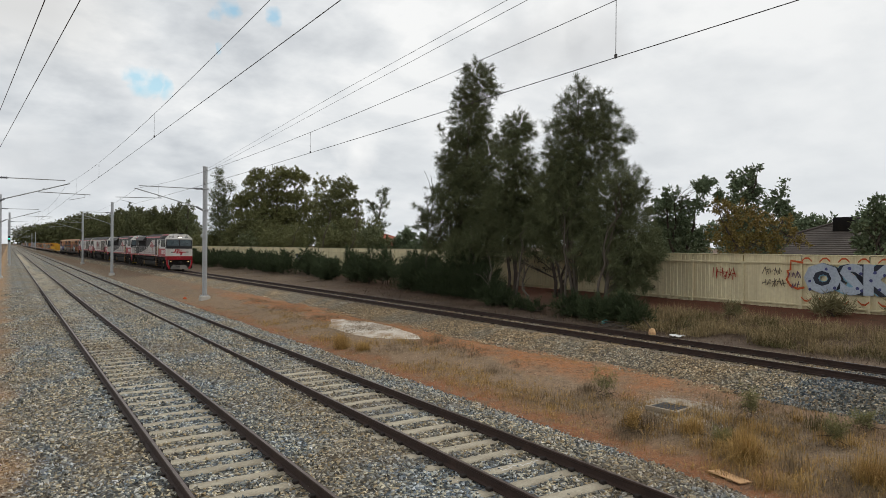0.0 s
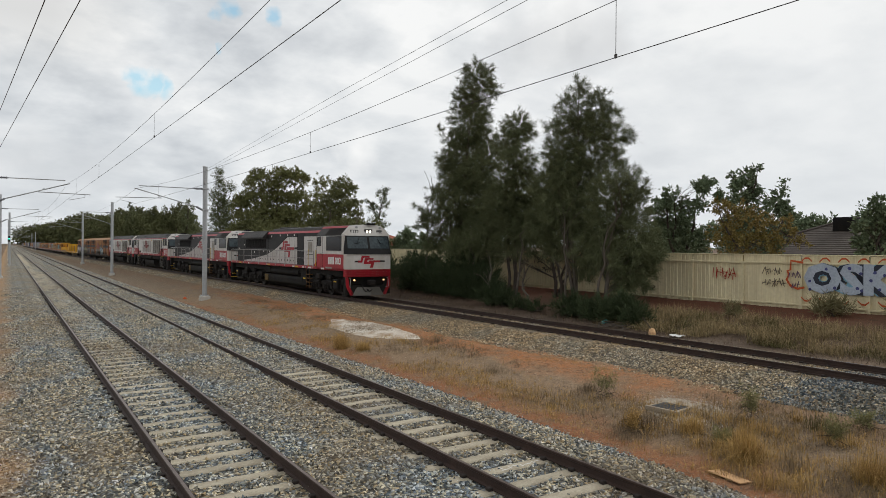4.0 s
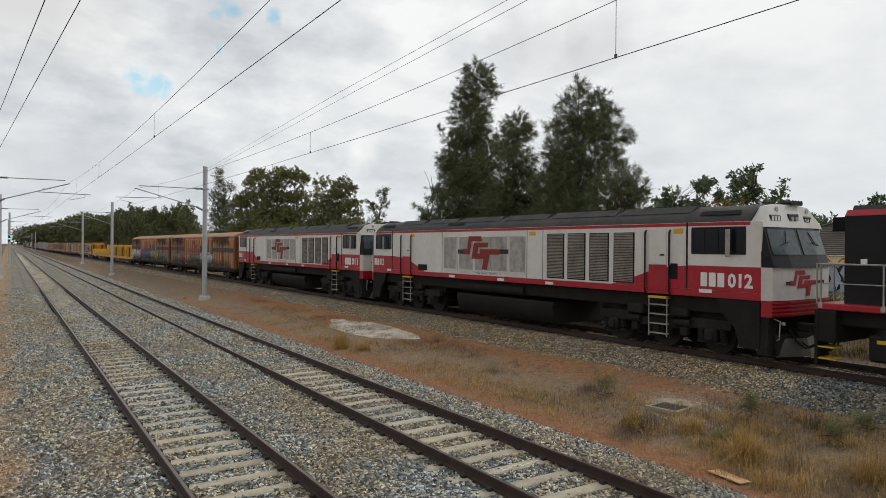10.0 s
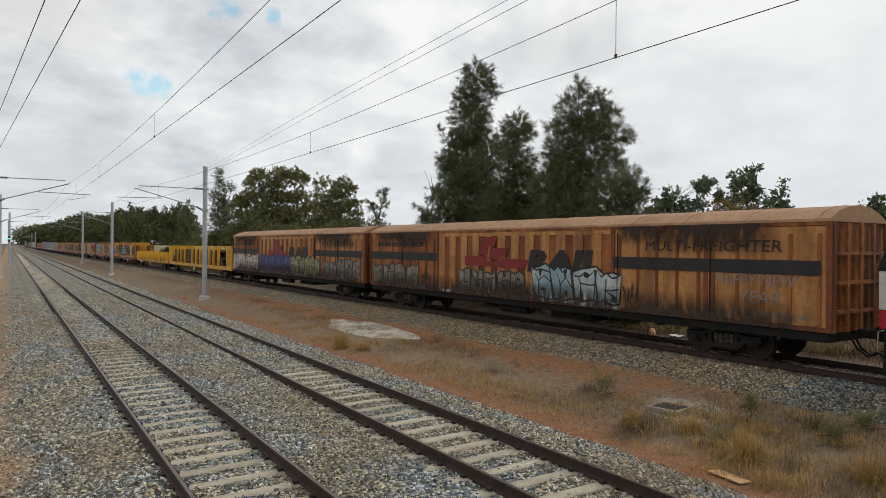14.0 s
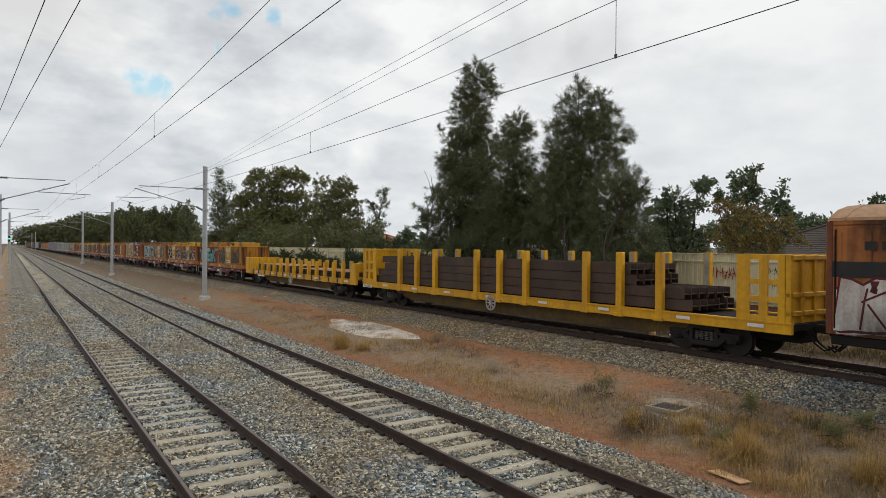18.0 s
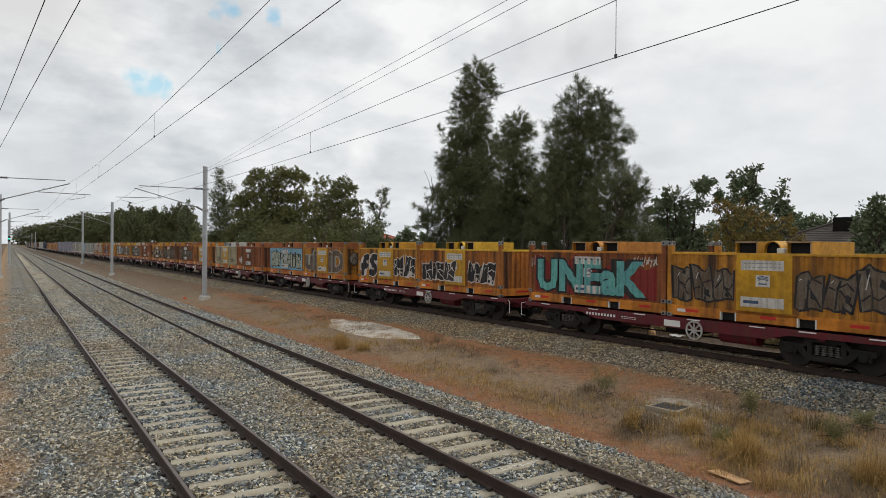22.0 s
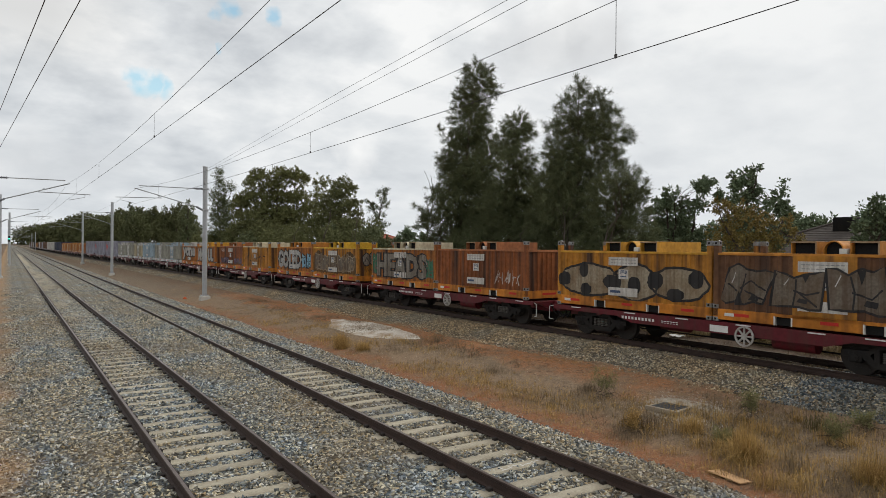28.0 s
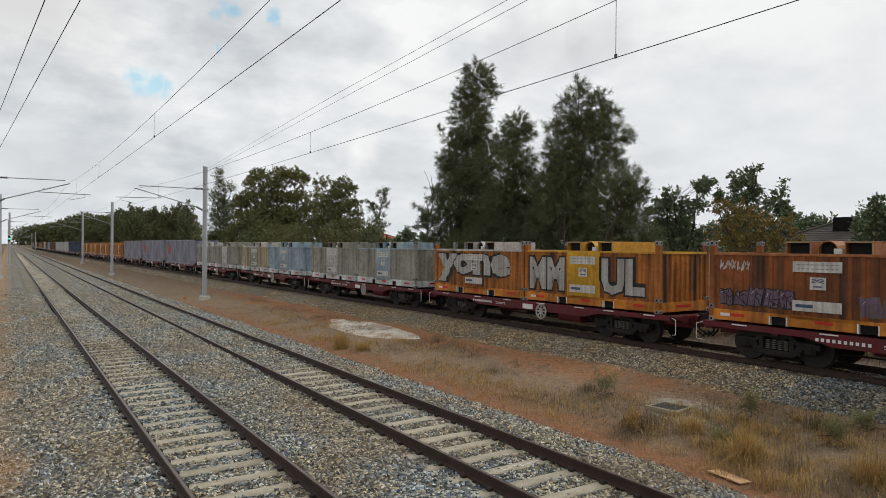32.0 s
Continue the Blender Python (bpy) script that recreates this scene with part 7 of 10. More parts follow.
def couple(o, s, L, up=0.0):
    TRAIN.append((o, s, L, up))
    return o


def build_train():
    a, L = sct_loco("003", "leading locomotive, red, white and black, headlights lit", True)
    couple(a, 0.0, L)
    a, L = sct_loco("008", "second locomotive, red, white and black, lamps off", False)
    couple(a, 22.1, L)
    a, L = csr_loco("012", "white double-cab locomotive with red sweeps and dark roof")
    couple(a, 44.42, L)
    a, L = csr_loco("011", "white double-cab locomotive with red sweeps and sooty roof")
    couple(a, 66.80, L)
    a, L = van("rust-streaked orange louvred van with silver graffiti", van_art_one)
    couple(a, 88.95, L)
    a, L = van("rust-streaked orange louvred van with blue and white graffiti", van_art_two)
    couple(a, 112.6, L)
    a, L = tall_flat()
    couple(a, 136.45, L)
    couple(beams([(1.13, 3.0, 22.0, 6), (1.46, 3.2, 21.6, 6), (1.79, 5.0, 21.0, 6), (2.12, 5.2, 21.2, 6)], "stack of brown rusted steel beams on the yellow wagon", "steel loads"), 136.45, L)
    a, L = low_flat()
    couple(a, 160.35, L)
    couple(plates("strapped black steel plates with rust-orange tops", "steel loads", L), 160.35, L)
    first, pitch = 180.72, 13.84
    w, L = container_wagon()
    X = -1.219 - 0.012

    def art(fill, line, seed, y, l, n, z=0.40, h=1.25, back=None):
        return lambda o: spray(o, X, y, z, l, h, fill, line, seed, n, back)

    def two(*fs):
        return lambda o: [f(o) for f in fs]

    def spell(body, y, l, z, h, fill, line, edge=0.125):
        def paint(o):
            for fat, mat, d, e in ((edge, line, 0.014, 0.5 * edge), (0.05, fill, 0.018, 0.0)):
                part("spray_letters", folded(word(Shape(), body, X - d, y + e, z - e, l + 2 * e, h + 2 * e, fat), o, X), mat, o)
        return paint

    def end_tag(seed):
        """Pale letters and a black tag on the end wall."""
        def paint(o):
            rng = random.Random(seed)
            at = lambda d: (lambda u, w: (-0.95 + u, -0.012 - d, 0.42 + w))
            for k, (cx, cz, rx, rz) in enumerate(((0.30, 0.82, 0.26, 0.36), (0.72, 0.86, 0.27, 0.40))):
                loop = blob(cx, cz, rx, rz, rng, 18, 1.8, 0.07)
                face = part("spray_shape", flat_poly(Shape(), loop, 0, 0, 0, 1, 1, at(0.001 * k)), m_dull, o)
                edge = Shape()
                ribbon(edge, loop + loop[:1], 0.05, at(0.004 + 0.0005 * k))
                ribbon(edge, [(cx - 0.1, cz - 0.12), (cx, cz + 0.1), (cx + 0.1, cz - 0.05)], 0.05, at(0.006))
                part("shape_line", edge, m_black_spray, face)
            line = Shape()
            for i in range(7):
                ribbon(line, [(0.10 + 0.2 * i, 0.10 + rng.uniform(0, 0.05)), (0.16 + 0.2 * i, 0.32 + rng.uniform(-0.05, 0.05)), (0.22 + 0.2 * i, 0.12 + rng.uniform(0, 0.1))], 0.03, at(0.0))
            part("spray_tag", line, m_black_spray, o)
        return paint

    def smear(seed, y, l, h, mat):
        """A rolled-on ground coat with a wavy top."""
        def paint(o):
            rng = random.Random(seed)
            sh, n = Shape(), 16
            top = [h * (0.80 + 0.16 * math.sin(1.1 * i + seed) + rng.uniform(-0.05, 0.05)) for i in range(n + 1)]
            for i in range(n):
                a, b = y - l * i / n, y - l * (i + 1) / n
                sh.add([(X - 0.001, a, 0.40), (X - 0.001, b, 0.40), (X - 0.001, b, 0.36 + top[i + 1]), (X - 0.001, a, 0.36 + top[i])], [(0, 1, 2, 3)])
            part("spray_backing", folded(sh, o, X), mat, o)
        return paint

    def yone(o):
        for fat, mat, d, e in ((0.12, m_black_spray, 0.0, 0.055), (0.05, m_silver, 0.004, 0.0)):
            part("spray_fill", folded(word(Shape(), "yone", X - d, 5.8 + e, 0.48 - e, 5.0 + 2 * e, 1.22 + 2 * e, fat), o, X), mat, o)

    def letters_fs(o):
        at = lambda d: (lambda u, v: (X - d, 5.88 - u, 0.40 + v))
        rng = random.Random(5)
        back = Shape()
        for cx, cz, rx, rz in ((0.42, 0.50, 0.44, 0.52), (1.45, 0.60, 0.52, 0.62)):
            flat_poly(back, blob(cx, cz, rx, rz, rng, 18, 2.4, 0.05), 0, 0, 0, 1, 1, at(0.001))
        part("spray_backing", folded(back, o, X), m_chalk, o)
        for run in (([(0.30, 0.12), (0.42, 0.45), (0.46, 0.75), (0.62, 0.98), (0.92, 0.98)], [(0.20, 0.50), (0.82, 0.55)]),
                    ([(1.82, 0.98), (1.50, 1.02), (1.26, 0.84), (1.40, 0.64), (1.70, 0.52), (1.72, 0.28), (1.45, 0.16), (1.14, 0.22)],)):
            edge, body = Shape(), Shape()
            for k, pts in enumerate(run):
                for _ in range(3):      # round the corners off
                    pts = pts[:1] + [(a[0] * (1 - u) + b[0] * u, a[1] * (1 - u) + b[1] * u) for a, b in zip(pts, pts[1:]) for u in (0.25, 0.75)] + pts[-1:]
                ribbon(edge, pts, 0.43, at(0.005 + 0.0004 * k))
                ribbon(body, pts, 0.33, at(0.009 + 0.0004 * k))
            let = part("spray_shape", folded(edge, o, X), m_chalk, o)
            part("shape_fill", folded(body, o, X), m_black_spray, let)

    def blots(o):
        at = lambda d: (lambda u, v: (X - d, 5.95 - u, 0.40 + v))
        rng = random.Random(9)
        rings = ((1.35, 0.52, 1.38, 0.54), (3.25, 0.50, 0.95, 0.58), (4.85, 0.54, 1.05, 0.50))
        for k, (cx, cz, rx, rz) in enumerate(rings):
            loop = blob(cx, cz, rx, rz, rng, 22, 1.8, 0.05)
            face = part("spray_shape", folded(flat_poly(Shape(), loop, 0, 0, 0, 1, 1, at(0.002 + 0.001 * k)), o, X), m_bone, o)
            edge = Shape()
            ribbon(edge, loop + loop[:1], 0.075, at(0.006 + 0.0005 * k))
            part("shape_line", folded(edge, o, X), m_black_spray, face)
        for cx, cz, rx, rz in ((0.25, 0.52, 0.28, 0.22), (1.12, 0.84, 0.21, 0.25), (1.22, 0.20, 0.25, 0.20), (2.35, 0.48, 0.36, 0.24), (3.25, 0.42, 0.24, 0.28), (4.05, 0.62, 0.28, 0.26), (4.75, 0.22, 0.30, 0.18), (5.45, 0.70, 0.24, 0.26)):
            part("spray_blot", folded(flat_poly(Shape(), blob(cx, cz, rx, rz, rng, 16, 2.2, 0.06), 0, 0, 0, 1, 1, at(0.011)), o, X), m_black_spray, o)

    tag = lambda seed, y, z, l, h, mat=m_black_spray: (lambda o: scrawl(o, X, y, z, l, h, mat, seed, 7, 0.035))
    mural = two(lambda o: part("spray_backing", folded(flat_poly(Shape(), [(0, 0), (1, 0), (1, 1), (0, 1)], X + 0.001, 5.95, 0.37, 5.85, 1.4), o, X), m_sky_spray, o), art(m_pale_green, m_black_spray, 60, 5.8, 5.5, 6))
    plan = [
        (("amber", "yellow", "yellow-orange coil container with grey bubble graffiti", None, two(art(m_grey_spray, m_black_spray, 41, 5.9, 2.0, 3), art(m_grey_spray, m_black_spray, 42, 2.3, 2.2, 3))),
         ("brown", None, "brown coil container with turquoise graffiti", "orange", two(smear(70, 5.75, 5.4, 1.42, m_emblem), spell("UNEaK", 5.6, 4.9, 0.44, 1.12, m_teal, m_black_spray), tag(44, 5.9, 1.25, 0.6, 0.5, m_chalk), tag(47, 1.3, 1.4, 1.0, 0.34, m_chalk)))),
        (("orange", "yellow", "orange coil container with black graffiti and a red star", "yellow", two(art(m_black_spray, m_chalk, 45, 5.8, 2.8, 3, 0.38, 1.05), art(m_black_spray, m_chalk, 46, 2.2, 1.9, 2, 0.38, 1.05))),
         ("amber", "yellow", "mustard coil container with black white-edged letters", None, two(letters_fs, art(m_black_spray, m_chalk, 48, 2.3, 2.1, 2)))),
        (("amber", "yellow", "mustard coil container with faded grey outline graffiti", "brown", two(spell("ui", 5.75, 1.9, 0.46, 1.22, m_grey_spray, m_silver, 0.085), spell("iD", 2.2, 2.0, 0.44, 1.26, m_grey_spray, m_silver, 0.085), end_tag(80))),
         ("brown", None, "brown coil container under a pale blue mural", "brown", mural)),
        (("brown", None, "plain rust-brown coil container with white signs", "brown", tag(51, 5.4, 0.5, 0.7, 0.6, m_chalk)),
         ("cream", "yellow", "cream coil container with a yellow middle panel", "white", two(tag(52, 5.6, 0.5, 1.1, 0.5), tag(53, 1.6, 0.5, 1.0, 0.5)))),
        (("orange", "yellow", "orange coil container with a yellow middle panel", None, tag(54, 5.7, 0.5, 1.6, 0.8)),
         ("brown", None, "rust-brown coil container with faint tags", None, art(m_grey_spray, m_black_spray, 55, 5.6, 5.0, 5))),
        (("dark", "amber", "dark rusty coil container with smeared graffiti", "orange", art(m_grey_spray, m_black_spray, 56, 5.8, 5.5, 4)),
         ("amber", None, "amber coil container with cartoon-like round blots", "amber", blots)),
        (("brown", None, "rust-brown coil container with white signs", "brown", tag(58, 1.9, 0.5, 1.5, 0.6, m_chalk)),
         ("orange", None, "orange coil container with green and grey graffiti", "cream", two(art(m_moss, m_grey_spray, 59, 5.95, 0.5, 1), art(m_moss, m_grey_spray, 71, 1.0, 0.85, 1, 0.45, 1.1), spell("HEADS", 5.5, 4.75, 0.46, 1.15, m_dull, m_black_spray)))),
        (("amber", None, "amber coil container with brown letters over its side", "yellow", two(smear(81, 5.92, 5.8, 1.42, m_umber), art(m_grey_spray, m_bone, 61, 5.8, 5.5, 5), end_tag(83))),
         ("orange", None, "orange coil container with silver letters", "orange", two(spell("GOLED", 5.9, 4.15, 0.46, 1.2, m_silver, m_black_spray), art(m_sky_spray, m_black_spray, 63, 1.7, 1.5, 2)))),
        (("amber", "amber", "amber coil container with dark scrawls", "cream", tag(64, 5.7, 0.6, 4.9, 0.9)),
         ("brown", None, "dark brown coil container with faded purple graffiti", "brown", two(art(m_purple, m_black_spray, 65, 5.75, 2.1, 5, 0.4, 0.6), art(m_purple, m_grey_spray, 66, 2.2, 2.0, 4, 0.4, 0.55), tag(67, 5.75, 1.4, 0.9, 0.3, m_chalk)))),
        (("orange", "yellow", "orange coil container with large silver graffiti", "amber", two(spell("MM", 5.8, 1.8, 0.48, 1.15, m_silver, m_black_spray), spell("UL", 2.3, 1.75, 0.48, 1.15, m_silver, m_black_spray))),
         ("orange", None, "orange coil container with silver lower-case letters", "white", yone)),
        (("grey", "blue", "beige-grey coil container with a pale blue panel", "blue", None), ("grey", "white", "beige-grey coil container with a white panel", "grey", None)),
        (("blue", "blue", "pale blue coil container with pale base rail", "blue", None), ("cream", "grey", "cream coil container with a grey panel", "white", None)),
        (("grey", "white", "weathered grey coil container with white panel", "grey", None), ("grey", "grey", "plain beige-grey coil container with pale base", "white", None)),
    ]
    for n, pair in enumerate(plan):
        s = first + pitch * n
        couple(w if n == 0 else copy_thing(w, pose(0, 0, 0)), s, L)
        for k, (side, panel, label, lid, paint) in enumerate(pair):
            c = container(side, panel, label, True, m_base_pale if n > 9 else None, lid, paint)
            couple(c, s + 0.17 + 6.11 * k, 6.058, 0.955)
    s = first + pitch * len(plan)
    tall = [long_box("lilac", "lilac-grey long container with round emblem", 2.45, mark=True), long_box("lilac", "plain lilac-grey forty-foot long container", 2.45), long_box("navy", "dark navy forty-foot long container"), long_box("white", "off-white forty-foot long container"), long_box("dark", "dark rusty forty-foot long container")]
    short = container("orange", "yellow", "weathered orange coil container far down the train")
    for c in tall + [short]:
        c.matrix_basis = pose(0, 0, -50)
    used = set()

    def fresh(c):
        if c.name in used:
            return copy_thing(c, pose(0, 0, 0))
        used.add(c.name)
        return c

    order = [0, 0, 1, 5, 5, 5, 5, 2, 2, 3, 3, 3, 4, 4, 1, 4, 3, 4, 5, 5, 4, 2, 3, 4, 4, 1, 4, 3]
    for k in order:
        couple(copy_thing(w, pose(0, 0, 0)), s, L)
        if k < 5:
            couple(fresh(tall[k]), s + 0.03, 12.19, 0.955)
        else:
            couple(fresh(short), s, 6.058, 0.955)
            couple(fresh(short), s + 6.11, 6.058, 0.955)
        s += pitch + 0.35 * (k < 5)


build_train()

START, SPEED, GAIN = 79.864, 11.336, 0.018   # the nose's place at 0 s, metres a second, and metres a second more each second


def run(t):
    return SPEED * t + GAIN * t * t / 2


def motions():
    for o, s, L, up in TRAIN:
        rows = []
        for k in range(17):
            t = 2.0 * k
            m = line_pose(START + s - run(t), L)
            rows.append((t, m @ Matrix.Translation((0, 0, up))))
        walk(o, rows)
    # the wheelsets turn; those that sit alike in their bogies share one turning
    turning = {}
    live = [o for o in scene.objects if o.name.split(".")[0] == "wheelset"]
    for o in live:
        y, r = round(o.location.y, 3), round(o.location.z, 3)
        if (y, r) not in turning:
            walk(o, [(k / FPS, pose(0, y, r, math.degrees(run(k / FPS) / r) % 360)) for k in range(32 * FPS + 1)])
            turning[y, r] = o.animation_data
        else:
            o.rotation_mode = "QUATERNION"
            keys = o.animation_data_create()
            keys.action = turning[y, r].action
            keys.action_slot = turning[y, r].action_slot
# ---------------------------------------------------------------- overhead line
m_galv = material("galvanised_steel", (0.42, 0.44, 0.45), 0.5, 0.5, (0.33, 0.34, 0.35), 1.5, 0.5)
m_wire = material("dull_copper_wire", (0.075, 0.07, 0.07), 0.6, 0.4)
m_insul = material("grey_insulator", (0.20, 0.21, 0.23), 0.4)


def surface_z(x, y):
    """The ground as it lies, with its small humps."""
    z = ground_z(x, y)
    if 9.7 < x < 60 and -6 < y < 60:
        z += 0.05 * noise.noise((x * 0.6, y * 0.6, 0)) + 0.025 * noise.noise((x * 2.1, y * 2.1, 5))
    return z


def mast(x, y, top, reach, label, fine):
    """A tubular mast with a bracket that reaches over a track. reach: the way to the track's middle, with its sign."""
    g = surface_z(x, y) if x > 9.7 else -0.45
    o = thing("overhead_mast", label, "mast", "overhead line masts", at=pose(x, y, 0))
    n = 14 if fine else 8
    part("pole", Shape().tube([(0, 0, g), (0, 0, top)], [0.165, 0.155], n), m_galv, o, "grey galvanised pole", True)
    foot = Shape().box(-0.32, 0.32, -0.32, 0.32, g - 0.4, g + 0.28, 0.03)
    part("footing", foot, m_footing, o, "square concrete footing")
    if fine:
        b = Shape().box(-0.24, 0.24, -0.24, 0.24, g + 0.28, g + 0.31)
        for sx in (-1, 1):
            for sy in (-1, 1):
                b.tube([(sx * 0.19, sy * 0.19, g + 0.3), (sx * 0.19, sy * 0.19, g + 0.38)], 0.025, 6)
        part("base_plate", b, m_galv, o)
        part("cap", Shape().tube([(0, 0, top), (0, 0, top + 0.03)], 0.17, 14), m_galv, o)
    s = 1 if reach > 0 else -1
    br = Shape()
    br.tube([(s * 0.75, 0, 7.26), (reach - s * 0.1, 0, 7.27)], 0.028, 6)
    part("top_tube", br, m_galv, o)
    st = Shape().tube([(s * 0.6, 0, 6.05), (reach + s * 0.15, 0, 7.10)], 0.032, 6)
    part("strut", st, m_galv, o)
    ins = Shape()
    for a, b in (((s * 0.16, 0, 7.26), (s * 0.75, 0, 7.26)), ((s * 0.16, 0, 5.82), (s * 0.6, 0, 6.05))):
        va, vb = Vector(a), Vector(b)
        ins.tube([va, vb], 0.035, 8)
        for k in range(6):
            c = va.lerp(vb, (k + 1) / 7)
            ins.tube([c - (vb - va).normalized() * 0.02, c + (vb - va).normalized() * 0.02], 0.075, 8)
    part("insulator", ins, m_insul, o)
    reg = Shape().tube([(reach - s * 1.5, 0, 6.52), (reach + s * 1.25, 0, 6.47)], 0.024, 6)
    reg.tube([(reach - s * 1.5, 0, 6.52), (reach - s * 1.15, 0, 6.77)], 0.015, 5)
    part("registration_tube", reg, m_galv, o)
    arm = Shape().tube([(reach + s * 0.95, 0, 6.47), (reach + s * 0.95, 0, 6.30), (reach + s * 0.1, 0, 6.10)], 0.015, 5)
    part("steady_arm", arm, m_galv, o)
    clamp = Shape().box(-0.2, 0.2, -0.2, 0.2, 7.2, 7.32, 0.02).box(-0.2, 0.2, -0.2, 0.2, 5.76, 5.88, 0.02)
    part("clamp", clamp, m_galv, o)
    return o


RIGHT = [(11.28, 47.4, 8.75), (10.6, 90.4, 8.5), (11.2, 136.0, 8.9), (10.7, 366.0, 8.8), (10.7, 420.0, 8.8)]
LEFT = [(-0.75, 46.4, 8.75), (-0.75, 88.0, 8.75), (0.22, 140.0, 8.8), (0.1, 184.0, 8.8), (0.1, 230.0, 8.8), (0.1, 276.0, 8.8), (0.1, 322.0, 8.8), (0.1, 368.0, 8.8), (0.1, 420.0, 8.8)]
for i, (x, y, top) in enumerate(RIGHT):
    mast(x, y, top, X2 - x, "grey tubular mast on a concrete footing by the track", i < 3)
for i, (x, y, top) in enumerate(LEFT):
    mast(x, y, top, X1 - x, "grey tubular mast beside the suburban track", i < 3)


def overhead(x, ys, label, sag=0.48, dip=0.05):
    """Contact wire, sagging messenger wire and droppers above one track."""
    o = thing("overhead_line", label, "overhead wire", "overhead lines", at=pose(x, 0, 0))
    mess, cont = [], []
    for a, b in zip(ys, ys[1:]):
        for k in range(14):
            u = k / 14
            y = a + (b - a) * u
            mess.append((0, y, 7.10 - sag * 4 * u * (1 - u)))
            cont.append((0.0, y, 6.13 - dip * 4 * u * (1 - u)))
    part("messenger_wire", Shape().tube(mess, 0.0052, 6), m_wire, o, "sagging messenger wire")
    part("contact_wire", Shape().tube(cont, 0.0058, 6), m_wire, o, "contact wire over the track")
    near = [6.5, 17.63, 29.5, 40.0] + [46 + 11.5 * k for k in range(1, 12)]
    for y in near:
        zm = np.interp(y, [p[1] for p in mess], [p[2] for p in mess])
        zc = np.interp(y, [p[1] for p in cont], [p[2] for p in cont])
        xc = np.interp(y, [p[1] for p in cont], [p[0] for p in cont])
        d = Shape().tube([(0, y, zm), (xc, y, zc)], 0.0045, 4)
        d.box(xc - 0.010, xc + 0.010, y - 0.02, y + 0.02, zc - 0.008, zc + 0.045)
        part("dropper", d, m_wire, o)


overhead(X2, [1.0, 47.4, 90.4, 136, 182, 228, 274, 320, 366, 420], "copper overhead wires above the suburban track", 0.55, 0.11)
overhead(X1, [0.6, 46.4, 88.0, 140, 184, 230, 276, 322, 368, 420], "copper overhead wires above the nearer suburban track")


def loose_wire(points, label):
    o = thing("anchor_wire", label, "wire", "anchor wires")
    part("wire", Shape().tube(points, 0.005, 6), m_wire, o)


loose_wire([(11.28, 47.4, 8.55), (9.0, 20.0, 8.45), (8.0, 10.26, 8.19), (7.2, 2.5, 7.98), (6.9, -1.0, 7.9)], "dark anchor wire running to the mast top")
loose_wire([(11.28, 47.4, 8.38), (9.0, 19.0, 8.25), (8.0, 9.64, 8.01), (7.2, 2.0, 7.85), (6.9, -1.0, 7.8)], "dark anchor wire running below its twin")
loose_wire([(-1.85, 46.4, 6.6), (-0.14, 16.0, 6.12), (0.31, 8.0, 5.97), (0.75, 0.0, 5.85)], "dark wire drawn aside to a mast")
loose_wire([(-1.5, 46.4, 6.4), (-0.22, 21.0, 5.89), (0.64, 8.0, 6.06), (1.2, -0.5, 6.15)], "dark wire drawn aside from the track")


def signal(x, y):
    o = thing("railway_signal", "slim railway signal showing a green light", "signal", at=pose(x, y, 0))
    part("post", Shape().tube([(0, 0, -0.45), (0, 0, 4.6)], 0.06, 8), m_galv, o)
    part("head", Shape().box(-0.16, 0.16, -0.1, 0.1, 3.7, 4.6, 0.04), m_black, o)
    part("lens", Shape().disc((0, -0.11, 4.2), "y", 0.10, 0.04, 12), lamp_material("green_signal_lamp", (0.05, 0.9, 0.55), 5), o)


signal(0.15, 128.0)

# ---------------------------------------------------------------- fence
m_fence = material("cream_sheet_fence", (0.73, 0.648, 0.42), 0.5, 0, (0.62, 0.545, 0.35), 0.7, 0.4, 0, streak=(0.40, 0.32, 0.20), streak_amount=0.3)
m_fence_post = material("cream_fence_post", (0.68, 0.60, 0.385), 0.5, 0, (0.53, 0.465, 0.29), 1.2, 0.4)
m_orange_spray = material("orange_red_spray", (0.52, 0.10, 0.03), 0.6)
m_ice_spray = material("ice_blue_spray", (0.42, 0.47, 0.53), 0.55, 0, (0.30, 0.34, 0.42), 1.3, 0.6)
m_ink = material("dark_blue_black_spray", (0.03, 0.035, 0.05), 0.6)


HOOK = [(15.15, 2.91), (15.63, 2.98), (15.65, 2.6), (15.78, 2.55), (15.71, 2.39), (15.81, 2.18), (15.64, 1.94), (15.35, 1.83), (15.09, 1.89)]


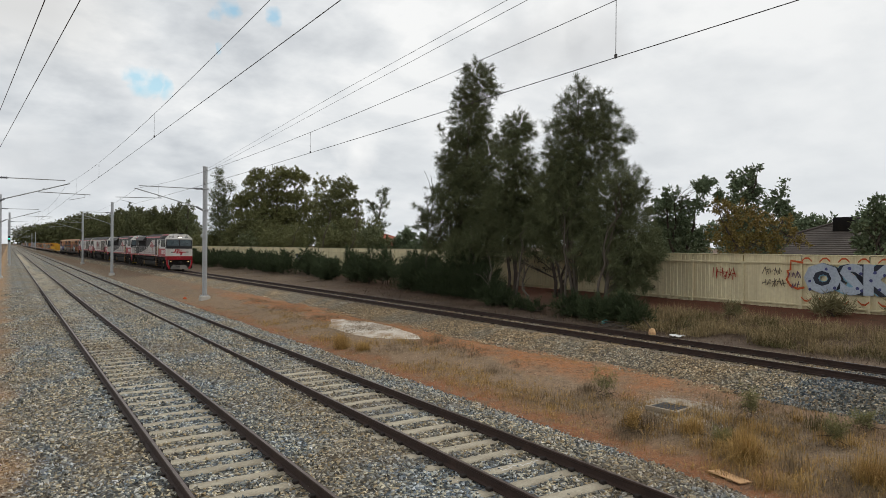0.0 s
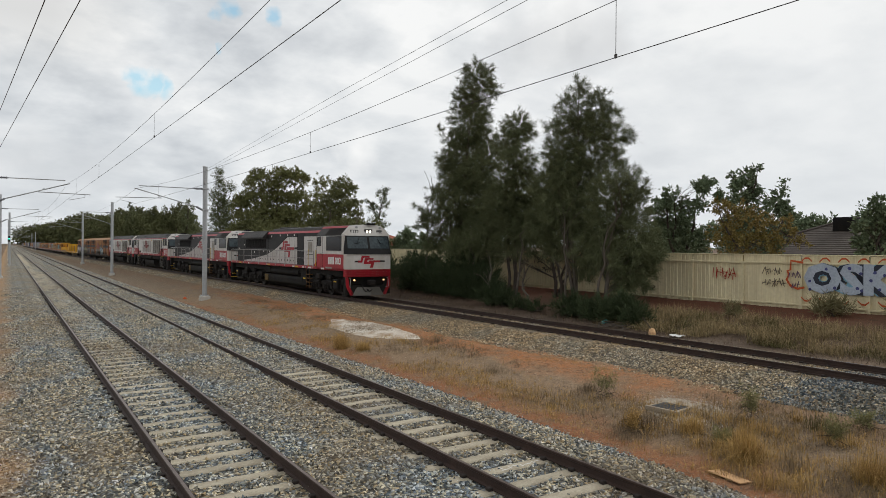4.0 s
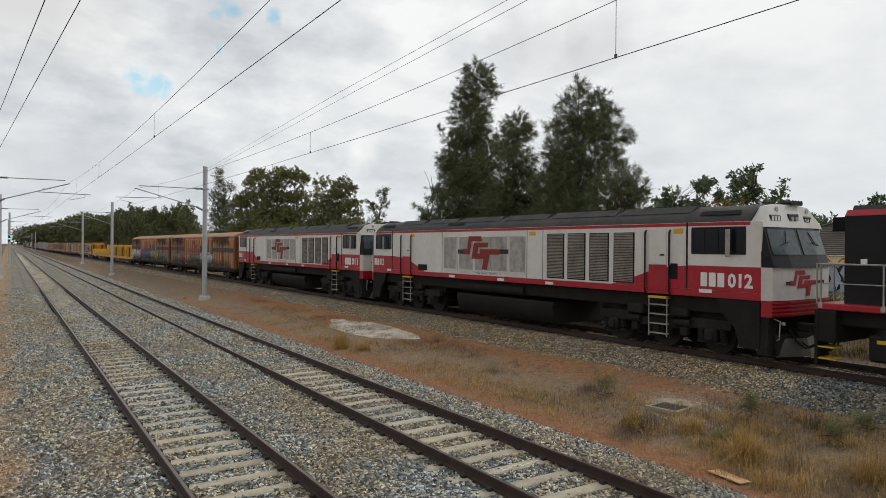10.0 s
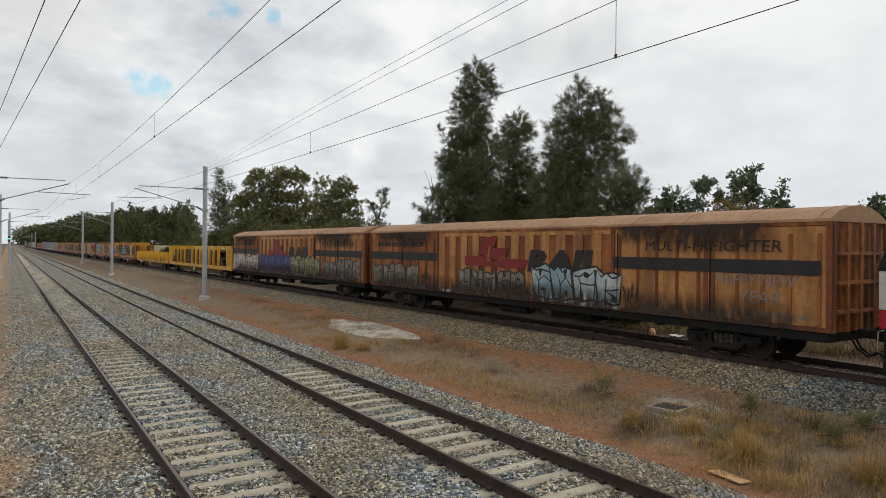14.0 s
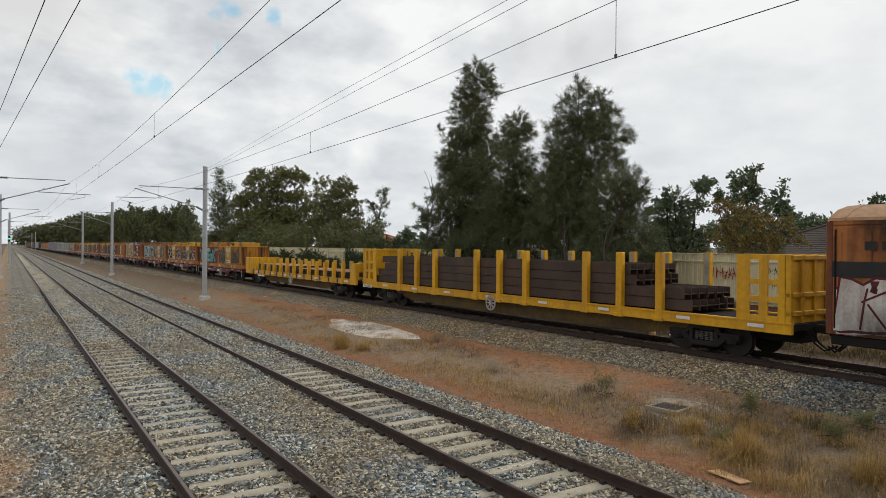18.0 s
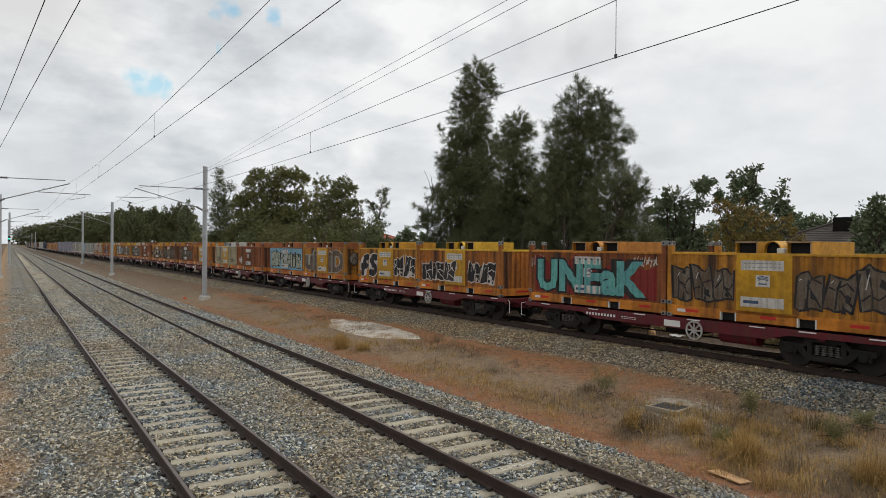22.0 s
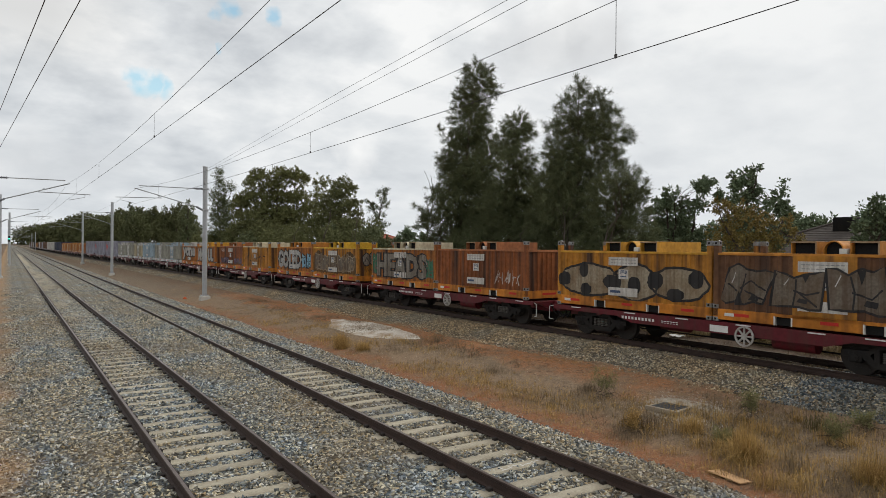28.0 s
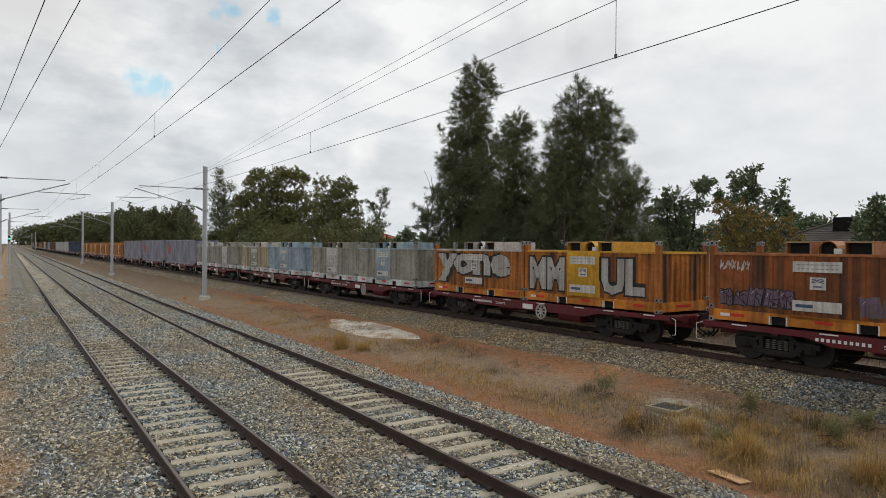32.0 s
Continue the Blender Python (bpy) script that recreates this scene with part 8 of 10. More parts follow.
def build_fence():
    f = thing("fence", "cream corrugated sheet-metal fence with graffiti", "fence", kind="structure", at=pose(27.3 - LEAN * 20, 0, 0, 0, 0, 1.117))
    sheet = mesh_of("fence_panel", Shape().corrugated(0.0, 0.0, 2.54, 1.0, 3.20, 0.21, 0.022, -1), m_fence)
    rail = mesh_of("fence_rail", Shape().box(-0.06, -0.005, 0.0, 2.54, 2.83, 2.90, 0.008).box(-0.06, -0.005, 0.0, 2.54, 1.12, 1.19, 0.008), m_fence_post)
    cap = mesh_of("fence_cap", Shape().box(-0.03, 0.05, 0.0, 2.54, 3.19, 3.235, 0.008), m_fence_post)
    post = mesh_of("fence_post", Shape().box(-0.085, -0.01, -0.05, 0.05, 0.85, 2.93, 0.01), m_fence_post)
    y = 12.65 - 2.58 * 8
    rng = random.Random(5)
    while y < 210:
        for name, me, dy in (("fence_panel", sheet, 0.02), ("fence_rail", rail, 0.02), ("fence_cap", cap, 0.02), ("fence_post", post, 0.0)):
            o = new(name, me)
            o.parent = f
            o.location = (0, y + dy, rng.uniform(-0.015, 0.015))
        y += 2.58
    x = -0.092
    for fat, mat, d in ((0.15, m_sky_spray, -0.002), (0.13, m_ink, 0.0), (0.055, m_ice_spray, 0.004)):
        part("spray_letters", word(Shape(), "OSK", x - d, 15.1, 1.68, 3.6, 1.24, fat), mat, f)
    rngd = random.Random(2)
    dots = Shape()
    for k in range(14):
        flat_poly(dots, blob(rngd.uniform(0.04, 0.96), rngd.uniform(0.1, 0.9), 0.018, 0.05, rngd, 8, 2, 0.2), x - 0.008, 15.1, 1.68, 3.6, 1.24)
    pieces("spray_dot", dots, m_blue_spray, f)
    word_out = Shape()
    rng = random.Random(9)
    for z0, up in ((2.92, 1), (1.46, -1)):
        for k in range(6):
            y0 = 15.2 - 0.72 * k
            pts = [(y0 - 0.14 * i, z0 + up * 0.16 * math.sin(1.0 * i)) for i in range(4)]
            for (a, b), (c, d) in zip(pts, pts[1:]):
                word_out.add([(x + 0.004, a, b), (x + 0.004, c, d), (x + 0.004, c, d + 0.07), (x + 0.004, a, b + 0.07)], [(0, 1, 2, 3)])
    part("spray_squiggle", word_out, m_orange_spray, f)
    hook = Shape()
    ribbon(hook, HOOK, 0.09, lambda u, w: (x, u, w))
    part("spray_hook", hook, m_orange_spray, f)
    scrawl(f, x - 0.002, 15.72, 2.25, 0.5, 0.32, m_purple, 73, 4, 0.04)
    scrawl(f, x - 0.002, 15.62, 1.85, 0.36, 0.3, m_purple, 78, 3, 0.035)
    scrawl(f, x, 19.3, 2.05, 1.2, 0.6, m_red_spray, 74, 6, 0.035)
    scrawl(f, x, 16.9, 2.35, 0.9, 0.4, m_grey_spray, 75, 5, 0.035)
    scrawl(f, x, 16.9, 1.85, 1.1, 0.4, m_grey_spray, 76, 5, 0.035)
    scrawl(f, x, 23.4, 1.35, 0.9, 0.3, m_black_spray, 77, 5, 0.04)
    for k, (y, z, l) in enumerate(((36.6, 2.5, 1.6), (34.6, 2.3, 2.6), (31.5, 2.4, 2.4), (36.9, 1.9, 1.2), (31.8, 1.9, 2.6))):
        scrawl(f, x, y, z, l, 0.6, m_black_spray, 80 + k, 8, 0.04)
    scrawl(f, x, 70.0, 1.9, 2.6, 0.7, m_ice_spray, 90, 7, 0.12)


build_fence()

# ---------------------------------------------------------------- foliage
def leaf_material(name, colour, other):
    m = material(name, colour, 0.65, 0, other, 0.5, 0.7, island=0.22, spec=0.06)
    return m


m_bark = material("grey_brown_bark", (0.075, 0.058, 0.046), 0.9, 0, (0.045, 0.035, 0.028), 3, 0.7, 0.6, 30)
m_bark_pale = material("pale_dead_branch", (0.12, 0.10, 0.08), 0.9, 0, (0.075, 0.062, 0.05), 3, 0.6, 0.4, 30)
m_casuarina = leaf_material("casuarina_needles", (0.140, 0.155, 0.080), (0.090, 0.104, 0.052))
m_euca = leaf_material("eucalypt_leaves", (0.215, 0.220, 0.095), (0.155, 0.158, 0.068))
m_gum_dark = leaf_material("dark_gum_leaves", (0.180, 0.186, 0.084), (0.126, 0.130, 0.060))
m_far_leaf = leaf_material("far_gum_leaves", (0.135, 0.145, 0.068), (0.095, 0.102, 0.050))
m_garden = leaf_material("glossy_garden_leaves", (0.165, 0.205, 0.120), (0.110, 0.145, 0.082))
m_olive = leaf_material("olive_brown_leaves", (0.235, 0.190, 0.066), (0.20, 0.130, 0.052))
m_shrub = leaf_material("dark_shrub_leaves", (0.056, 0.074, 0.036), (0.037, 0.051, 0.025))
m_straw = material("dry_straw", (0.44, 0.288, 0.106), 0.85, 0, (0.26, 0.158, 0.06), 0.7, 0.6, island=0.45, spec=0.08)
m_bankgrass = material("brown_straw", (0.35, 0.27, 0.145), 0.85, 0, (0.17, 0.125, 0.066), 0.9, 0.85, island=0.5, spec=0.08)
m_greygrass = material("grey_dead_grass", (0.238, 0.180, 0.115), 0.9, 0, (0.14, 0.100, 0.062), 0.9, 0.6, island=0.45, spec=0.08)
m_greenweed = material("dull_green_weed", (0.095, 0.095, 0.038), 0.8, 0, (0.12, 0.085, 0.04), 1.0, 0.6, island=0.4, spec=0.08)


m_weed_bush = leaf_material("dry_bush_leaves", (0.22, 0.20, 0.105), (0.15, 0.125, 0.065))


def blades(centres, ways, length, width, rng, needle=False):
    """One narrow four-cornered leaf for each centre, along its way, or one thin three-cornered needle."""
    n = len(centres)
    ways = ways / np.maximum(np.linalg.norm(ways, axis=1, keepdims=True), 1e-6)
    side = np.cross(ways, rng.normal(size=(n, 3)))
    side /= np.maximum(np.linalg.norm(side, axis=1, keepdims=True), 1e-6)
    l, w = length[:, None], width[:, None]
    if needle:
        p = np.stack([centres - ways * l * 0.5 - side * w * 0.5, centres - ways * l * 0.5 + side * w * 0.5, centres + ways * l * 0.5], 1)
        return p.reshape(-1, 3), np.arange(3 * n).reshape(n, 3)
    p = np.stack([centres - ways * l * 0.5, centres + side * w * 0.5, centres + ways * l * 0.5, centres - side * w * 0.5], 1)
    f = np.arange(4 * n).reshape(n, 4)
    return p.reshape(-1, 3), f


def limb_tubes(shape, rng, base, height, lean, r0, tips, n_limbs, low):
    """A tapered trunk and limbs that reach towards some of the crown's tips."""
    top = Vector(base) + Vector((lean[0], lean[1], height))
    pts, rad = [], []
    wob = rng.normal(0, 0.12, (8, 2))
    for k in range(8):
        u = k / 7
        p = Vector(base).lerp(top, u) + Vector((wob[k][0] * u * 1.2, wob[k][1] * u * 1.2, 0))
        pts.append(p)
        rad.append(r0 * (1 - u) ** 0.8 + 0.012)
    shape.tube(pts, rad, 8)
    if len(tips):
        pick = rng.choice(len(tips), min(n_limbs, len(tips)), replace=False)
        for i in pick:
            t = Vector(tips[i])
            u = min(0.92, max(low, (t.z - base[2]) / height - 0.22))
            a = pts[0].lerp(pts[-1], u)
            k = min(6, int(u * 7))
            a = pts[k].lerp(pts[k + 1], u * 7 - k)
            m = a.lerp(t, 0.5) + Vector((0, 0, 0.12 * (t - a).length))
            r = max(0.02, r0 * 0.42 * (1 - u))
            shape.tube([a, m, t], [r, r * 0.65, 0.008], 5)


def grown(name, label, category, x, y, clumps, leaf_mat, seed, per=90, each=24, leaf=0.38, wide=0.022, trunk_r=0.15, stems=1, group="trees", bark=None, fan=0.55, rise=0.35, sag=0.25, flat=1.0, shoots=(), dome=0.0, base_z=None, twigs=14, stem_lean=0.3, near=False, needle=False, ragged=0.13):
    """A tree of leafy clumps (dx, dy, z, r): stems and limbs reach into each, and sprigs of narrow leaves fan out from its middle."""
    rng = np.random.default_rng(seed)
    g = surface_z(x, y) if base_z is None else base_z
    o = thing(name, label, category, group, at=pose(x, y, g))
    clumps = [tuple(c) for c in clumps]
    sh = Shape()
    bases = list(clumps)
    for sx, sy, sz in shoots:       # a slim shoot grows from the nearest clump to each tip
        bx, by, bz, br = min(bases, key=lambda c: (c[0] - sx) ** 2 + (c[1] - sy) ** 2 + (c[2] - sz) ** 2)
        for u, r in ((1.0, 0.13), (0.75, 0.15), (0.5, 0.18), (0.25, 0.2)):
            clumps.append((bx + (sx - bx) * u, by + (sy - by) * u, bz + (sz - bz) * u, r))
        sh.tube([(bx, by, bz), ((bx + sx) / 2 + 0.05, (by + sy) / 2, (bz + sz) / 2 - 0.04), (sx, sy, sz)], [0.018, 0.012, 0.006], 5)
    c = np.array(clumps)
    # stems and limbs
    top = c[:, 2].max()
    high = c[c[:, 2] > 0.55 * top]
    lines = []
    for k in range(stems):
        goal = high[int(rng.integers(len(high)))] if k else c[int(c[:, 2].argmax())]
        foot = np.array([rng.normal(0, stem_lean) * (k > 0), rng.normal(0, stem_lean) * (k > 0), -0.1])
        pts = []
        for i in range(8):
            u = i / 7
            bend = 0.35 * math.sin(u * math.pi) * np.array([rng.normal(0, 0.5), rng.normal(0, 0.5), 0])
            pts.append(Vector(foot * (1 - u) + np.array([goal[0] * u ** 1.3, goal[1] * u ** 1.3, goal[2] * u]) + bend))
        r0 = trunk_r * (1 if k == 0 else rng.uniform(0.5, 0.85))
        sh.tube(pts, [r0 * (1 - i / 7) ** 0.8 + min(0.012, 0.2 * trunk_r) for i in range(8)], 8)
        lines.append((pts, r0))
    targets = [q[:3] for q in bases]
    for _ in range(twigs):
        q = np.array(clumps[int(rng.integers(len(clumps)))])
        targets.append(q[:3] + rng.normal(0, 0.42 * q[3], 3))
    for q in targets:
        t = Vector(q)
        pts, r0 = lines[int(rng.integers(len(lines)))]
        u = min(0.95, max(0.18, t.z / max(pts[-1].z, 0.1) - rng.uniform(0.12, 0.28)))
        i = min(6, int(u * 7))
        a = pts[i].lerp(pts[i + 1], u * 7 - i)
        m = a.lerp(t, 0.5) + Vector((rng.normal(0, 0.06), rng.normal(0, 0.06), 0.10 * (t - a).length))
        r = max(min(0.014, 0.3 * trunk_r), r0 * 0.40 * (1 - u))
        sh.tube([a, m, t], [r, r * 0.65, min(0.008, 0.2 * trunk_r)], 5)
    if near:
        for k, limb in enumerate(pieces("limb", sh, bark or m_bark, o, "", True)):
            if 0 <= k - len(shoots) < stems:
                limb.name = "trunk"
    else:
        part("trunk", sh, bark or m_bark, o, "bare trunk and limbs", True)
    # sprigs
    count = np.maximum(5, (per * c[:, 3] ** 2).astype(int))
    which = np.repeat(np.arange(len(c)), count)
    n = len(which)
    d = rng.normal(size=(n, 3))
    d[:, 2] = np.where(rng.random(n) < dome, np.abs(d[:, 2]), d[:, 2])
    d /= np.linalg.norm(d, axis=1, keepdims=True)
    far = rng.random(n) ** 0.45 * (1 + ragged * rng.normal(size=n))
    root = c[which, :3] + d * (far * c[which, 3])[:, None] * np.array([1, 1, flat])
    root[:, 2] = np.maximum(root[:, 2], 0.12)
    axis = d + np.array([0, 0, rise]) + rng.normal(0, 0.35, (n, 3))
    axis /= np.linalg.norm(axis, axis=1, keepdims=True)
    m = n * each
    ax = np.repeat(axis, each, 0)
    way = ax + rng.normal(0, fan, (m, 3)) - np.array([0, 0, sag])
    ln = leaf * rng.uniform(0.55, 1.3, m)
    centre = np.repeat(root, each, 0) + ax * (rng.uniform(-0.4, 0.7, m) * leaf)[:, None] + rng.normal(0, 0.10 * leaf, (m, 3)) + 0.35 * way * ln[:, None]
    v, f = blades(centre, way, ln, wide * rng.uniform(0.6, 1.3, m), rng, needle)
    cr = new("crown", raw_mesh("crown", v, f, leaf_mat))
    cr.parent = o
    return o


# the tall casuarinas in front of the fence
grown("casuarina", "tall dark casuarina with drooping needles by the fence", "tree", 23.4, 34.72,
      [(0.73, -1.02, 13.03, 1.16), (0.79, 0.12, 12.06, 0.91), (2.03, -0.81, 12.65, 0.55), (0.49, -0.68, 10.27, 1.35), (0.09, -0.03, 9.12, 0.93), (1.26, -0.86, 9.52, 0.89), (0.74, -0.19, 7.74, 1.66), (-0.37, 0.75, 8.16, 0.66), (1.48, -1.6, 8.26, 0.85), (-0.1, -0.7, 5.85, 1.63), (-0.68, 1.02, 5.92, 0.75), (1.6, -1.12, 6.11, 1.28), (-0.03, 0.47, 4.30, 1.49), (-1.81, 0.35, 4.45, 0.58), (1.1, -0.79, 4.29, 1.48), (-0.93, 0.97, 2.87, 0.83), (0.07, -0.49, 2.88, 1.08), (1.5, -1.4, 2.50, 0.95), (0.3, -1.9, 7.3, 1.1), (0.9, -2.6, 5.6, 1.3), (0.5, -2.2, 4.2, 1.2), (1.2, -0.4, 11.3, 0.9), (0.4, 0.3, 7.2, 1.2)],
      m_casuarina, 1, 215, 48, 0.24, 0.0130, 0.12, 3, bark=m_bark_pale, near=True, needle=True, ragged=0.08, fan=0.8, rise=0.2, sag=0.42, shoots=[(-2.6, 0.5, 5.2), (-2.4, 0.9, 3.9), (-0.5, 1.4, 10.4)])
grown("casuarina", "slender casuarina between two taller ones", "tree", 23.6, 29.16,
      [(0.41, 0.52, 9.54, 0.82), (-0.01, 0.71, 8.52, 0.88), (0.16, -0.85, 9.05, 0.45), (-0.32, -0.56, 7.29, 1.09), (0.14, 0, 5.93, 1.32), (-0.12, 0.83, 4.70, 1.34), (0.62, -0.58, 4.31, 1.31), (-0.14, -0.38, 3.23, 1.13)],
      m_casuarina, 2, 270, 48, 0.24, 0.0130, 0.11, 2, near=True, needle=True, ragged=0.08, fan=0.8, rise=0.2, sag=0.42)
grown("casuarina", "broad dark casuarina with fine drooping needles", "tree", 23.0, 23.81,
      [(0.06, -0.12, 10.59, 0.42), (-0.82, -0.21, 9.60, 0.50), (0.42, -0.69, 9.67, 0.81), (1.18, -0.83, 9.12, 0.66), (-0.03, 0.05, 8.81, 0.97), (-1.02, 0.25, 8.42, 0.60), (1.1, -1.12, 8.13, 0.89), (1.81, -1.61, 8.11, 0.33), (0.41, -0.3, 7.56, 1.15), (-1.09, 0.38, 7.35, 0.69), (-1.08, -0.07, 6.38, 0.83), (1.88, -0.62, 7.17, 0.58), (0.64, -0.3, 6.17, 1.22), (-0.88, 0.83, 5.38, 1.16), (-0.52, -0.17, 4.41, 1.28), (-0.82, 1.36, 3.82, 1.02), (-0.53, 0.95, 2.87, 0.70), (0.2, -0.5, 8.40, 0.85), (-0.5, 0.1, 7.02, 0.95), (0.3, -1, 2.90, 0.85), (0.1, -0.6, 1.91, 0.66), (0.1, -0.3, 5.45, 1.14)],
      m_casuarina, 3, 190, 48, 0.24, 0.0130, 0.12, 2, bark=m_bark_pale, near=True, needle=True, ragged=0.08, fan=0.8, rise=0.2, sag=0.42)
grown("casuarina", "low leaning casuarina with skirts over the fence", "tree", 22.6, 21.41,
      [(0.2, -0.74, 5.87, 0.81), (0.99, -0.9, 5.48, 0.52), (0.35, 0.16, 5.08, 1.14), (1.22, -0.42, 4.64, 0.90), (0.45, 0.44, 3.76, 1.23), (0.97, -0.75, 3.46, 1.04), (1.99, -0.73, 2.89, 0.71), (0.93, -0.32, 2.43, 1.09), (-0.1, -0.1, 2.34, 0.81), (1.84, -1.04, 2.30, 0.47), (-0.24, 0.79, 2.72, 0.85), (1.69, -0.52, 1.55, 0.66), (0.63, -0.4, 1.41, 0.66), (1.3, 0.2, 1.42, 0.66)],
      m_casuarina, 4, 185, 48, 0.24, 0.0130, 0.09, 2, bark=m_bark_pale, near=True, needle=True, ragged=0.08, fan=0.8, rise=0.2, sag=0.42)
grown("casuarina", "dense dark casuarina filling the middle of the clump", "tree", 24.6, 27.0,
      [(0, 0.3, 6.23, 1.14), (0.3, 0.9, 4.76, 1.42), (-0.4, -0.6, 5.06, 1.23), (0.6, -1.2, 4.07, 1.23), (-0.6, 1, 3.29, 1.23), (1, -2, 3.49, 1.04), (0.2, -0.2, 3.29, 1.23), (-1, 2.2, 4.17, 1.14), (-1.6, 4.2, 3.09, 1.23), (-2.2, 5.6, 2.50, 1.23), (1.3, -3.4, 2.70, 0.95), (1.6, -4.6, 2.50, 0.85)],
      m_casuarina, 18, 190, 48, 0.24, 0.0130, 0.09, 4, near=True, needle=True, ragged=0.08, fan=0.8, rise=0.2, sag=0.42)


def dead_branch(x, y, h, lean, seed):
    rng = np.random.default_rng(seed)
    o = thing("bare_sapling", "bare pale sapling stem under the trees", "tree", "bare saplings", at=pose(x, y, surface_z(x, y)))
    sh = Shape()
    tips = [(lean[0] * u + rng.normal(0, 0.5), lean[1] * u + rng.normal(0, 0.5), h * u) for u in rng.uniform(0.5, 1.1, 7)]
    limb_tubes(sh, rng, (0, 0, -0.1), h, lean, 0.055, tips, 7, 0.3)
    part("stem", sh, m_bark_pale, o, "", True)


for k, (x, y, h, l) in enumerate(((21.9, 27.0, 4.2, (0.3, -0.5)), (21.8, 23.2, 5.0, (0, 0.2)), (21.7, 21.3, 5.4, (0.9, -0.5)), (22.2, 31.5, 4.0, (0.3, 0.2)), (22.3, 36.6, 7.5, (0.3, -0.2)), (21.4, 28.6, 2.6, (0.4, 0.5)), (21.5, 25.4, 2.4, (-0.3, 0.3)), (27.0, 66.0, 6.5, (0.5, -2.5)), (27.5, 60.0, 5.5, (0.6, -2.0)), (26.5, 74.0, 4.5, (0.5, -2.2)))):
    dead_branch(x, y, h, l, 20 + k)

# gum trees behind the fence, further along
grown("gum_tree", "spreading olive-green gum tree behind the fence", "tree", 36.0, 106.51,
      [(-1.84, 1.68, 13.13, 2.01), (-3.86, 0.34, 12.11, 1.05), (0.68, -1.6, 13.5, 1.79), (3.36, -0.69, 13.25, 2.09), (0.11, -0.42, 11.63, 1.8), (3.68, -3.87, 12.79, 1.21), (-1.61, 1.32, 10.04, 2.14), (-3.6, 3.34, 9.74, 1.79), (1.29, 0.05, 9.45, 2.6), (3.31, -2.68, 10.03, 1.8), (-4.72, 2.81, 8.69, 1.45), (-1.11, 0.79, 7.44, 2.72), (-3.5, 3.62, 6.82, 1.96), (2.45, -1.44, 6.83, 2.72), (0.11, -0.55, 5.18, 2.7), (4.84, -3.13, 8.14, 1.78), (-3.04, -0.25, 4.49, 2.22), (-5.16, 1.19, 4.47, 1.91), (3.81, -1.46, 4.59, 2.44)],
      m_euca, 6, 60, 26, 0.28, 0.085, 0.3, 3, bark=m_bark_pale, fan=0.9, rise=0.2, sag=0.4, flat=0.8, dome=0.55)
grown("gum_tree", "olive-green gum tree with a broken outline", "tree", 35.0, 78.41,
      [(1.19, 1.58, 9.84, 1.54), (-0.3, 0.68, 8.43, 1.42), (1.09, -1.17, 9.39, 0.8), (0.89, -2.11, 7.34, 1.24), (-0.02, 0.05, 6.65, 1.66), (-0.53, 2.67, 7.51, 1.18), (2.46, -0.27, 6.21, 0.82), (-0.8, 0.73, 5.39, 1.66), (1.44, 0.81, 4.94, 1.48), (1.84, -2.44, 5, 0.7), (-1.68, 1.17, 3.36, 1.66), (1.17, 1.41, 3.4, 1.7), (-2.44, 1.97, 5.13, 1.26), (1.61, -1.22, 3.39, 1)],
      m_gum_dark, 7, 85, 24, 0.24, 0.075, 0.22, 2, bark=m_bark_pale, fan=0.9, rise=0.2, sag=0.4, flat=0.85, dome=0.5)
grown("gum_tree", "loose-crowned gum tree with gaps of sky", "tree", 37.0, 89.75,
      [(-0.22, -0.35, 11.08, 1.07), (0.95, -0.44, 11.56, 0.62), (-0.16, 1.24, 9.77, 0.86), (-0.23, -0.98, 9.21, 0.78), (-0.53, 1.06, 8.03, 0.97), (0.46, 0.51, 7.48, 0.97), (0.2, 0.0, 5.4, 1.6), (-1.2, 0.8, 4.0, 1.6)],
      m_euca, 8, 36, 20, 0.32, 0.10, 0.16, 2, bark=m_bark_pale, fan=0.9, rise=0.1, sag=0.4)
grown("casuarina", "tall thin casuarina beyond the gum trees", "tree", 31.0, 118.97,
      [(-0.2, 1.14, 14.75, 0.84), (0.08, 0.6, 12.98, 0.97), (1.43, -0.12, 12.31, 0.84), (-0.38, 0.35, 10.52, 1.32), (0.93, -0.39, 9.49, 1.25), (-0.07, -0.08, 7.74, 1.94), (0.17, -1.13, 5.3, 2.27), (0.18, 0.79, 3.25, 1.95)],
      m_casuarina, 9, 55, 16, 0.6, 0.055, 0.2, 2)
grown("wattle_tree", "dense dark wattle tree behind the fence", "tree", 33.0, 106.0,
      [(-2, 0, 3.2, 2.6), (0, -3, 3.0, 2.6), (0, 3, 3.6, 2.6), (2, -6, 3.0, 2.4), (-1, -1, 5.4, 2.4)], m_gum_dark, 10, 36, 20, 0.34, 0.12, 0.2, 2, fan=0.9, dome=0.4)
grown("wattle_tree", "dull green wattle tree over the fence", "tree", 32.0, 68.0,
      [(0, 0, 2.6, 1.6), (0, 3.0, 3.2, 1.9), (0, -2.5, 2.4, 1.4), (0.4, 1.6, 4.2, 1.4), (-0.5, 5, 2.6, 1.6)], m_gum_dark, 11, 60, 20, 0.28, 0.09, 0.15, 2, fan=0.9, dome=0.4)
